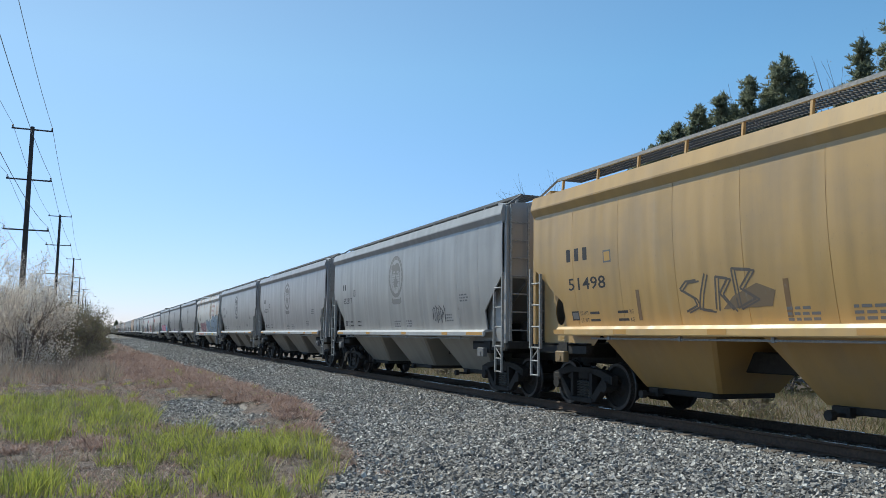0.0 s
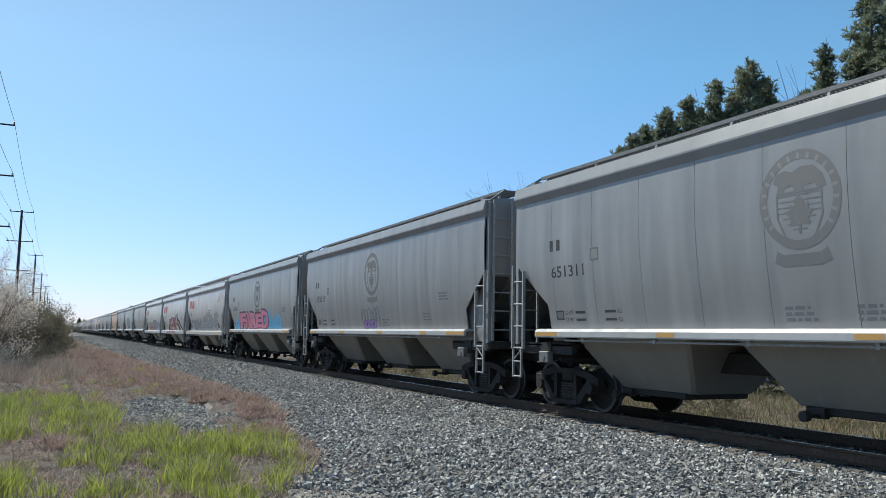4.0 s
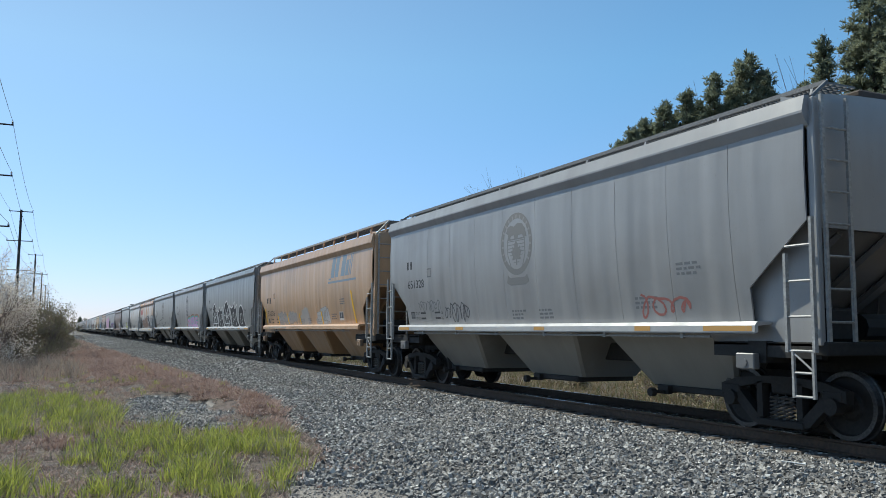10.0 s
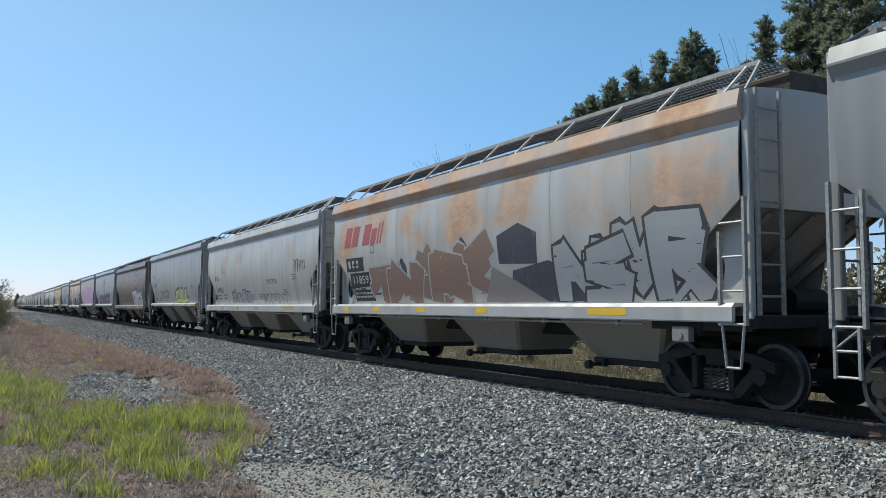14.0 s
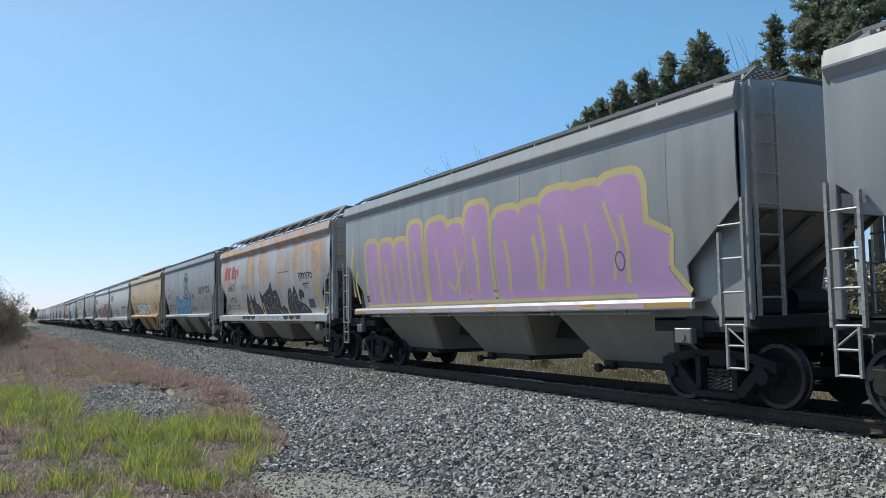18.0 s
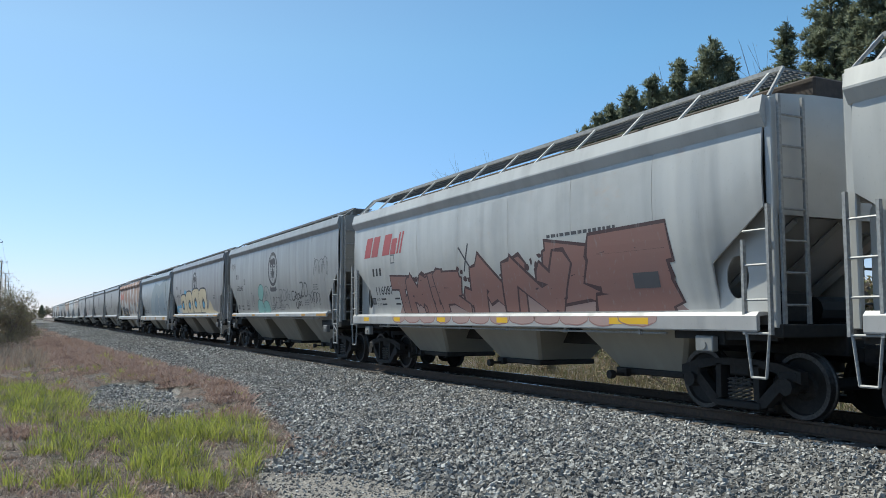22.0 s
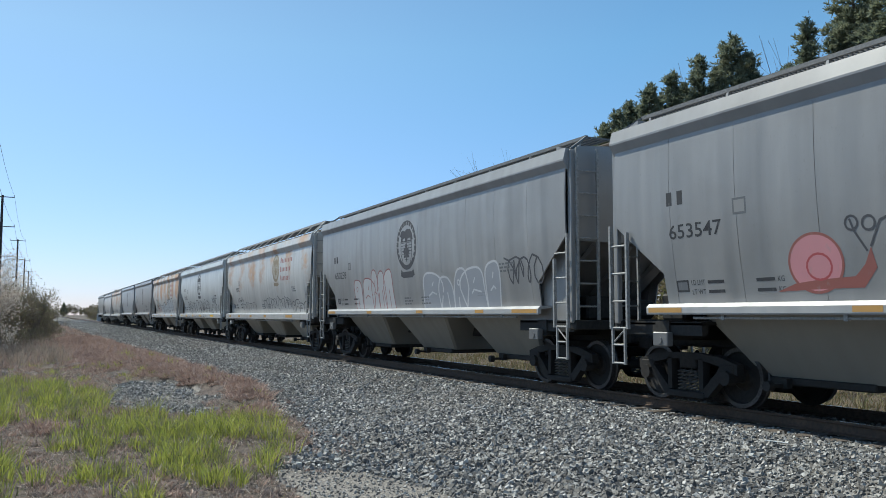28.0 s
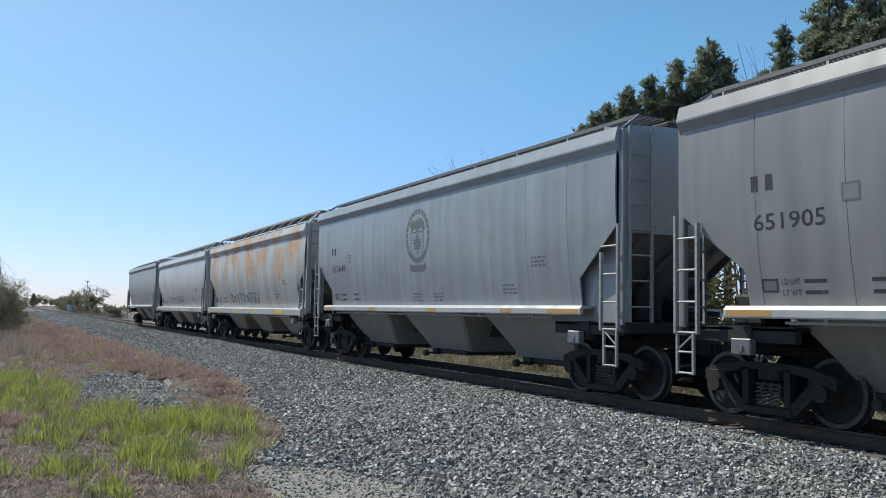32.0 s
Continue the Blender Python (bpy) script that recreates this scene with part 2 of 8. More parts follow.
def ground_mat():
    """Packed gravel, and soil with litter where the sheet's own 'veg' value says so."""
    m, t, b = nodes_of("gravel_and_soil", 0.95)
    at = t.nodes.new("ShaderNodeAttribute")
    at.attribute_name = "veg"
    c = t.nodes.new("ShaderNodeTexCoord")
    vor = node(t, "TexVoronoi", Scale=24.0)
    t.links.new(c.outputs["Object"], vor.inputs["Vector"])
    sep = t.nodes.new("ShaderNodeSeparateColor")
    t.links.new(vor.outputs["Color"], sep.inputs[0])
    big = grain(t, 0.35, 4)
    stone = mix(t, sep.outputs[0], (0.05, 0.048, 0.047), (0.30, 0.285, 0.262))
    # near-black between the stones: shade in the gaps, put into the colour
    stone = mix(t, ramp(t, vor.outputs["Distance"], 0.3, 0.65), stone, (0.045, 0.042, 0.04))
    stone = mix(t, ramp(t, big, 0.4, 0.7, 0, 0.35), stone, (0.17, 0.145, 0.115))
    sandy = t.nodes.new("ShaderNodeAttribute")
    sandy.attribute_name = "sand"
    fine = grain(t, 60, 4)
    stone = mix(t, ramp(t, calc(t, "ADD", sandy.outputs["Fac"], calc(t, "MULTIPLY", calc(t, "SUBTRACT", big, 0.5), 0.6)), 0.3, 0.7, 0, 0.85), stone, mix(t, ramp(t, fine, 0.35, 0.65), (0.15, 0.135, 0.12), (0.33, 0.30, 0.265)))
    f = grain(t, 5.0, 6)
    soil = mix(t, ramp(t, f, 0.3, 0.7), (0.05, 0.037, 0.032), (0.125, 0.094, 0.08))
    soil = mix(t, ramp(t, big, 0.35, 0.65, 0, 0.5), soil, (0.11, 0.095, 0.055))
    fray = calc(t, "ADD", at.outputs["Fac"], calc(t, "MULTIPLY", calc(t, "SUBTRACT", f, 0.5), 0.9))
    w = ramp(t, fray, 0.4, 0.6)
    t.links.new(mix(t, w, stone, soil), b.inputs["Base Color"])
    h = calc(t, "ADD", calc(t, "MULTIPLY", vor.outputs["Distance"], -0.6), calc(t, "MULTIPLY", f, 0.5))
    bump(t, b, h, 0.9, 0.05)
    return m


M_GROUND = ground_mat()
_decals = {}


def spray(color, name="sprayed_paint"):
    """Sprayed or stencilled paint of one colour, uneven and worn."""
    key = (name, color)
    if key not in _decals:
        m, t, b = nodes_of(name, 0.7)
        b.inputs["Specular IOR Level"].default_value = 0.25
        a, f = grain(t, 0.9, 4), grain(t, 11, 5, (1, 1, 0.5))
        c = mix(t, ramp(t, a, 0.35, 0.7, 0, 0.35), color, [x * 0.6 + 0.06 for x in color])
        c = mix(t, ramp(t, f, 0.58, 0.75, 0, 0.35), c, (0.28, 0.28, 0.27))
        t.links.new(c, b.inputs["Base Color"])
        _decals[key] = m
    return _decals[key]


# ---- mesh helpers ----
def mesh_of(name, bm, mat, smooth=False):
    me = bpy.data.meshes.new(name)
    bm.normal_update()
    bm.to_mesh(me)
    bm.free()
    for m in (mat if isinstance(mat, (list, tuple)) else [mat]):
        me.materials.append(m)
    if smooth:
        me.shade_smooth()
    return me


def part(name, data, material, parent, label="", color=None, smooth=False):
    """Links a bmesh or a mesh as ONE mesh object under a thing or a part."""
    me = data if isinstance(data, bpy.types.Mesh) else mesh_of(name, data, material, smooth)
    ob = new(name, me)
    ob.parent = parent
    if color:
        ob.color = color
    return tagged(ob, label)


def box(bm, x0, x1, y0, y1, z0, z1, bev=0.0, m=None):
    r = bmesh.ops.create_cube(bm, size=1)
    vs = r["verts"]
    for v in vs:
        v.co = Vector((x0 + (v.co.x + 0.5) * (x1 - x0), y0 + (v.co.y + 0.5) * (y1 - y0), z0 + (v.co.z + 0.5) * (z1 - z0)))
        if m:
            v.co = m @ v.co
    if bev:
        es = list({e for v in vs for e in v.link_edges})
        bmesh.ops.bevel(bm, geom=es, offset=bev, segments=1, affect="EDGES")
    return bm


def rod(bm, a, b, r, n=6, r2=None):
    a, b = Vector(a), Vector(b)
    q = (b - a).to_track_quat("Z", "Y").to_matrix()
    rings = []
    for p, rr in ((a, r), (b, r if r2 is None else r2)):
        rings.append([bm.verts.new(p + q @ Vector((rr * math.cos(2 * math.pi * i / n), rr * math.sin(2 * math.pi * i / n), 0))) for i in range(n)])
    for i in range(n):
        bm.faces.new((rings[0][i], rings[0][(i + 1) % n], rings[1][(i + 1) % n], rings[1][i]))
    bm.faces.new(rings[0][::-1])
    bm.faces.new(rings[1])
    return bm


def prism(bm, pts, x0, x1):
    """The outline pts of (y, z), carried from x0 to x1."""
    a = [bm.verts.new((x0, y, z)) for y, z in pts]
    b = [bm.verts.new((x1, y, z)) for y, z in pts]
    n = len(pts)
    bm.faces.new(a)
    bm.faces.new(b[::-1])
    for i in range(n):
        bm.faces.new((a[i], b[i], b[(i + 1) % n], a[(i + 1) % n]))
    bmesh.ops.recalc_face_normals(bm, faces=bm.faces)
    return bm


def lathe(bm, prof, n=28, axis="X"):
    """Turns (along, radius) about the X axis."""
    rings = [[bm.verts.new((x, r * math.cos(2 * math.pi * i / n), r * math.sin(2 * math.pi * i / n))) for i in range(n)] for x, r in prof]
    for p, q in zip(rings, rings[1:]):
        for i in range(n):
            bm.faces.new((p[i], p[(i + 1) % n], q[(i + 1) % n], q[i]))
    bm.faces.new(rings[0][::-1])
    bm.faces.new(rings[-1])
    bmesh.ops.recalc_face_normals(bm, faces=bm.faces)
    return bm


B = bmesh.new

# ---- lettering, made before the rest ----
_type = {}


def letters_ready(jobs):
    """Flat meshes, as (points, faces), of single letters or words at given weights."""
    obs = []
    for text, off in jobs:
        cu = bpy.data.curves.new("letters", "FONT")
        cu.body, cu.size, cu.offset, cu.resolution_u, cu.fill_mode = text, 1.0, off, 2, "BOTH"
        obs.append((text, off, new("letters", cu)))
    bpy.context.view_layer.update()
    dg = bpy.context.evaluated_depsgraph_get()
    for text, off, ob in obs:
        me = bpy.data.meshes.new_from_object(ob.evaluated_get(dg))
        co = np.zeros(len(me.vertices) * 3)
        me.vertices.foreach_get("co", co)
        _type[text, off] = co.reshape(-1, 3)[:, :2].copy(), [tuple(p.vertices) for p in me.polygons]
        bpy.data.meshes.remove(me)
        cu = ob.data
        bpy.data.objects.remove(ob)
        bpy.data.curves.remove(cu)


class Decal:
    """Flat paint on a car's near side, laid out in metres from the car's trailing end (u) and over the rail (z)."""

    def __init__(self, half, face=0.0, k=None):
        self.half, self.face, self.k, self.v, self.f, self.mi, self.mats = half, face, k, [], [], [], []

    def add(self, pts, faces, mat, lift=0.0):
        if mat not in self.mats:
            self.mats.append(mat)
        k, n = self.mats.index(mat), len(self.v)
        self.v += [(self.face - lift, self.half - u, z) for u, z in pts]
        self.f += [tuple(i + n for i in f) for f in faces]
        self.mi += [k] * len(faces)

    def poly(self, pts, mat, lift=0.0):
        self.add(pts, [tuple(range(len(pts)))], mat, lift)

    def rect(self, u0, u1, z0, z1, mat, lift=0.0, slant=0.0):
        self.poly([(u0, z0), (u1, z0), (u1 + slant, z1), (u0 + slant, z1)], mat, lift)

    def line(self, pts, w, mat, lift=0.0):
        """A brush line through pts."""
        for (a, b), (c, d) in zip(pts, pts[1:]):
            s = math.hypot(c - a, d - b) or 1
            p, q = -(d - b) / s * w / 2, (c - a) / s * w / 2
            self.poly([(a + p, b + q), (a - p, b - q), (c - p, d - q), (c + p, d + q)], mat, lift)
            lift += 0.0001

    def word(self, text, u0, u1, z0, z1, mat, off=0.0, lift=0.0, slant=0.0):
        pts, faces = _type[text, off]
        (a, b), (c, d) = pts.min(0), pts.max(0)
        s, t = (u1 - u0) / (c - a), (z1 - z0) / (d - b)
        self.add([(u0 + (x - a) * s + slant * (y - b) / (d - b), z0 + (y - b) * t) for x, y in pts], faces, mat, lift)

    def disc(self, u, z, ru, rz, mat, lift=0.0, n=18, rng=None, rough=0.0, a0=0.0, a1=2 * math.pi):
        k = [1 + (rng.uniform(-rough, rough) if rng else 0) for _ in range(n)]
        self.poly([(u + ru * k[i] * math.cos(a0 + (a1 - a0) * i / n), z + rz * k[i] * math.sin(a0 + (a1 - a0) * i / n)) for i in range(n)], mat, lift)

    def ring(self, u, z, ru, rz, w, mat, lift=0.0, n=40):
        pts = []
        for i in range(n):
            a = 2 * math.pi * i / n
            pts += [(u + ru * math.cos(a), z + rz * math.sin(a)), (u + (ru - w) * math.cos(a), z + (rz - w) * math.sin(a))]
        self.add(pts, [(2 * i, (2 * i + 2) % (2 * n), (2 * i + 3) % (2 * n), 2 * i + 1) for i in range(n)], mat, lift)

    def finish(self, name, parent, label=""):
        me = bpy.data.meshes.new(name)
        me.from_pydata(self.v, [], self.f)
        for m in self.mats:
            me.materials.append(m)
        me.polygons.foreach_set("material_index", self.mi)
        me.update()
        if self.k:
            # cut along the sheet's rows, then laid on its bow
            bm = B()
            bm.from_mesh(me)
            bmesh.ops.triangulate(bm, faces=bm.faces[:])
            zs = [v.co.z for v in bm.verts]
            for z in sheet_rows(self.k):
                if min(zs) < z < max(zs):
                    bmesh.ops.bisect_plane(bm, geom=bm.verts[:] + bm.edges[:] + bm.faces[:], plane_co=(0, 0, z), plane_no=(0, 0, 1))
            for v in bm.verts:
                v.co.x = -sheet_x(self.k, v.co.z) - 0.0015 + v.co.x * 0.1
            bm.to_mesh(me)
            bm.free()
        return part(name, me, None, parent, label)

    def finish_each(self, name, parent, label=""):
        """One part for each letter, digit or block that stands apart."""
        near = {}
        for f in self.f:
            for i in f:
                near.setdefault(i, set()).update(f)
        seen = set()
        for start in range(len(self.v)):
            if start in seen or start not in near:
                continue
            group, todo = set(), [start]
            while todo:
                i = todo.pop()
                if i not in group:
                    group.add(i)
                    todo += near[i] - group
            seen |= group
            one = Decal(self.half, self.face, self.k)
            index = {i: n for n, i in enumerate(sorted(group))}
            one.mats, one.v = self.mats, [self.v[i] for i in sorted(group)]
            for f, m in zip(self.f, self.mi):
                if f[0] in group:
                    one.f.append(tuple(index[i] for i in f))
                    one.mi.append(m)
            one.finish(name, parent, label)


def emblem(d, u, z, mat, s=1.0, filler=None, pale=None):
    """The round railway badge as plain shapes: ring, dark animal block, striped shield, leaf and ribbon."""
    if filler:
        d.disc(u, z, 0.66 * s, 0.66 * s, filler, 0.001, 36)
    d.ring(u, z + 0.03, 0.66 * s, 0.66 * s, 0.125 * s, mat, 0.003)
    d.line([(u + x * s, z + y * s) for x, y in ((-0.36, 0.13), (-0.36, -0.2), (-0.24, -0.45), (0, -0.6), (0.24, -0.45), (0.36, -0.2), (0.36, 0.13), (-0.36, 0.13))], 0.03 * s, mat, 0.003)
    for i in range(17):
        a = math.radians(-35 + i * 250 / 16)
        c, e = u + 0.575 * s * math.cos(a), z + 0.03 + 0.575 * s * math.sin(a)
        q, k = math.cos(a) * s, math.sin(a) * s
        d.poly([(c - 0.045 * q - 0.022 * k, e - 0.045 * k + 0.022 * q), (c - 0.045 * q + 0.022 * k, e - 0.045 * k - 0.022 * q), (c + 0.045 * q + 0.022 * k, e + 0.045 * k - 0.022 * q), (c + 0.045 * q - 0.022 * k, e + 0.045 * k + 0.022 * q)], pale, 0.006)
    k = lambda pts: [(u + x * s, z + y * s) for x, y in pts]
    d.poly(k([(-0.36, 0.14), (-0.33, 0.24), (-0.42, 0.29), (-0.36, 0.40), (-0.22, 0.44), (-0.10, 0.40), (0.05, 0.46), (0.25, 0.44), (0.38, 0.32), (0.44, 0.15), (0.30, 0.14), (0.26, 0.21), (0.10, 0.20), (0.08, 0.14), (-0.06, 0.14), (-0.10, 0.22), (-0.22, 0.20), (-0.24, 0.14)]), mat, 0.004)
    for i in range(7):
        y = 0.10 - i * 0.075
        w = 0.34 if i < 4 else 0.34 - (i - 3) * 0.075
        d.rect(u - w * s, u + w * s, z + (y - 0.016) * s, z + y * s, mat, 0.003)
    d.poly(k([(-0.02, -0.42), (0.02, -0.42), (0.025, -0.30), (0.17, -0.31), (0.14, -0.22), (0.24, -0.12), (0.15, -0.10), (0.16, -0.02), (0.08, -0.06), (0.07, 0.03), (0, 0.10), (-0.07, 0.03), (-0.08, -0.06), (-0.16, -0.02), (-0.15, -0.10), (-0.24, -0.12), (-0.14, -0.22), (-0.17, -0.31), (-0.025, -0.30)]), mat, 0.006)
    d.poly(k([(-0.40, -0.62), (-0.30, -0.68), (0.30, -0.68), (0.40, -0.62), (0.46, -0.78), (0.30, -0.84), (-0.30, -0.84), (-0.46, -0.78)]), mat, 0.003)


def slant_logo(d, u0, z0, mat, w=2.8, h=0.55):
    """A slanted red word mark, as plain slanted blocks of its letters' sizes."""
    k = w / 2.8
    for a, b, top in ((0.0, 0.45, 1), (0.52, 0.98, 1), (1.28, 1.78, 1), (1.82, 2.18, 0.74), (2.24, 2.36, 0.98), (2.42, 2.54, 1)):
        d.rect(u0 + a * k, u0 + b * k - 0.02, z0, z0 + h * top, mat, 0.004, 0.22 * top)


def stack_logo(d, u0, z1, mat, s=1.0):
    """Three lines of red capitals, as plain blocks."""
    for j, (n, w) in enumerate(((8, 1.75), (7, 1.5), (7, 1.4))):
        for i in range(n):
            lo, hi = z1 - (0.20 + 0.34 * j) * s, z1 - 0.34 * j * s - (0 if i == 0 else 0.05)
            d.rect(u0 + w * s * i / n, u0 + w * s * (i + (0.62 if i == 0 else 0.5)) / n, lo, hi, mat, 0.004)


def small_print(d, u, z, mat, rng, n=2, w=0.75, h=0.05):
    """Stencilled lines too small to read, as bars."""
    for i in range(n):
        x = u
        while x < u + w:
            l = rng.uniform(0.05, 0.16)
            d.rect(x, x + l, z - i * h * 1.9, z - i * h * 1.9 + h, mat, 0.002)
            x += l + 0.04


def mark_bars(d, u, z, mat, n, w=0.22, h=0.3):
    """A short company mark, as upright blocks."""
    for i in range(n):
        x = u + i * w * 1.25
        d.rect(x, x + w * 0.62, z, z + h, mat, 0.003)


def bubble_letters(d, text, u0, u1, z0, z1, fill, line, seed, glow=None, shadow=None, lean=0.0, fat=0.05, zr=None):
    """Sprayed letters: a dark outline, a fill, each letter a little bigger, smaller or tilted than the next."""
    rng = random.Random(seed)
    n = len(text)
    w = (u1 - u0) / n
    for i, ch in enumerate(text):
        a, b = u0 + i * w - w * 0.06, u0 + (i + 1) * w + w * 0.06
        lo = z0 + rng.uniform(-0.04, 0.05)
        hi = (z1 if zr is None else z1 + (zr - z1) * i / max(1, n - 1)) + rng.uniform(-0.16, 0.08) * (z1 - z0)
        sl = lean + rng.uniform(-0.08, 0.08)
        e = 0.075 + 0.025 * (z1 - z0)
        if glow:
            d.word(ch, a - 2.2 * e, b + 2.2 * e, lo - 0.6 * e, hi + 2.2 * e, glow, 0.09, 0.002 + 0.0002 * i, sl)
        if shadow:
            d.word(ch, a + e, b + 2 * e, lo - 0.4 * e, hi - 0.6 * e, shadow, 0.07, 0.0045 + 0.0002 * i, sl)
        d.word(ch, a - e, b + e, lo - 0.5 * e, hi + e, line, 0.09, 0.007 + 0.0004 * i, sl)
        d.word(ch, a, b, lo, hi, fill, fat, 0.011 + 0.0004 * i, sl)


def blob_letters(d, n, u0, u1, z0, z1, fill, line, seed, glow=None):
    """Sprayed throw-up forms that spell nothing that can be read: overlapping rounded lobes with outlines."""
    rng = random.Random(seed)
    w = (u1 - u0) / n
    for i in range(n):
        c = u0 + (i + 0.5) * w
        h = (z1 - z0) * rng.uniform(0.78, 1.02)
        r = w * rng.uniform(0.5, 0.62)
        if glow:
            d.disc(c, z0 + h / 2, r + 0.12, h / 2 + 0.1, glow, 0.002 + 0.0002 * i, 16, rng, 0.08)
        pts = []
        m = 22
        for k in range(m):
            t = 2 * math.pi * k / m
            sx = abs(math.cos(t)) ** 0.6 * math.copysign(1, math.cos(t))
            sz = abs(math.sin(t)) ** 0.6 * math.copysign(1, math.sin(t))
            j = rng.uniform(0.86, 1.06)
            pts.append((r * sx * j, h / 2 * sz * j))
        d.poly([(c + x, z0 + h / 2 + y) for x, y in pts], line, 0.006 + 0.0008 * i)
        d.poly([(c + x * 0.86, z0 + h / 2 + y * 0.88) for x, y in pts], fill, 0.0064 + 0.0008 * i)
        x = c + rng.uniform(-0.2, 0.2) * r
        d.line([(x, z0 + h * 0.2), (x + rng.uniform(-0.1, 0.1), z0 + h * 0.5), (x + rng.uniform(-0.15, 0.15), z0 + h * 0.72)], 0.05, line, 0.0142)
        d.line([(c - r * 0.4, z0 + h * 0.48), (c + r * 0.35, z0 + h * rng.uniform(0.4, 0.6))], 0.045, line, 0.0148)


def scribble(d, u0, u1, z0, z1, mat, seed, w=0.028, loops=7):
    """A thin sprayed tag that cannot be read."""
    rng = random.Random(seed)
    pts = []
    step = (u1 - u0) / loops
    for i in range(loops):
        amp, sway, tall = rng.uniform(0.3, 0.75), rng.uniform(-0.5, 0.5), rng.uniform(0.45, 1.0)
        for j in range(9):
            a = 2 * math.pi * j / 9
            pts.append((u0 + step * (i + j / 9) + step * amp * math.sin(a + sway), (z0 + z1) / 2 + (z1 - z0) / 2 * tall * math.cos(a * rng.choice((1, 1, 2)) if j == 4 else a)))
    d.line(pts, w, mat, 0.004)


def outline_lobes(d, n, u0, u1, z0, z1, line, seed, w=0.05, fill=None):
    """Fat rounded letters too merged to read, drawn with one line, each lobe of its own width and tilt."""
    rng = random.Random(seed)
    parts = [rng.uniform(0.6, 1.4) for _ in range(n)]
    x, all_w = u0, sum(parts)
    for i, share in enumerate(parts):
        s = (u1 - u0) * share / all_w
        c, h, tilt = x + s * 0.5, (z1 - z0) * rng.uniform(0.7, 1), rng.uniform(-0.25, 0.3) * s
        x += s
        m = 14
        pts = [(c - s * rng.uniform(0.5, 0.6), z0)]
        for k in range(m + 1):
            a = math.pi - math.pi * k / m
            wob = 1 + 0.07 * math.sin(3 * a + seed + i)
            pts.append((c + tilt + s * 0.58 * wob * math.copysign(abs(math.cos(a)) ** 0.75, math.cos(a)), z0 + h * (0.5 + 0.5 * wob * math.sin(a) ** 0.8)))
        pts.append((c + s * rng.uniform(0.45, 0.55), z0))
        if fill:
            d.poly(pts, fill, 0.003 + 0.0009 * i)
        d.line(pts, w, line, 0.0034 + 0.0009 * i)
        p = rng.uniform(-0.15, 0.15) * s
        kind = rng.randrange(3)
        if kind == 0:
            d.line([(c + p, z0), (c + p + 0.1 * tilt, z0 + h * 0.3), (c + p + 0.5 * tilt, z0 + h * 0.5)], w * 0.9, line, 0.012)
        elif kind == 1:
            d.ring(c + tilt * 0.6 + p, z0 + h * 0.66, s * 0.13, h * 0.09, w * 0.8, line, 0.012, 12)
            d.line([(c + p, z0), (c + p + 0.2 * tilt, z0 + h * 0.28)], w * 0.9, line, 0.012)
        else:
            d.line([(c - s * 0.2, z0 + h * 0.35), (c + p, z0 + h * 0.45), (c + s * 0.25, z0 + h * 0.38)], w * 0.8, line, 0.012)
            d.line([(c + s * 0.1 + tilt * 0.7, z0 + h * 0.75), (c + tilt * 0.6, z0 + h * 0.62)], w * 0.8, line, 0.012)


STROKES = (
    [[(0.05, 0), (0.12, 1)], [(0.12, 1), (0.80, 0.02)], [(0.80, 0), (0.98, 1.1)]],
    [[(0.1, 0), (0.05, 1.05)], [(0.95, 1.0), (0.1, 0.45)], [(0.2, 0.55), (1.0, -0.02)]],
    [[(0.95, 0.95), (0.1, 0.8)], [(0.1, 0.8), (0.15, 0.5)], [(0.15, 0.52), (0.85, 0.48)], [(0.85, 0.5), (0.8, 0.1)], [(0.85, 0.08), (0.0, 0.0)]],
    [[(0.0, 0), (0.45, 1.1)], [(0.45, 1.08), (1.0, 0)], [(0.2, 0.36), (0.8, 0.34)]],
    [[(0.1, 0.0), (0.1, 1.0)], [(0.08, 0.95), (0.98, 1.02)], [(0.1, 0.5), (0.8, 0.55)], [(0.08, 0.06), (1.0, 0.02)]],
    [[(0.1, 0), (0.1, 1.0)], [(0.05, 0.96), (0.85, 0.85)], [(0.86, 0.9), (0.75, 0.5)], [(0.8, 0.52), (0.15, 0.48)], [(0.4, 0.5), (1.0, 0)]],
    [[(0.05, 0), (0.15, 1.05)], [(0.15, 1.0), (0.5, 0.35)], [(0.5, 0.35), (0.85, 1.08)], [(0.85, 1.0), (1.0, 0)]],
    [[(0.0, 0.95), (1.0, 1.02)], [(0.5, 1.0), (0.45, 0.0)], [(0.45, 0.02), (0.85, 0.1)]],
)


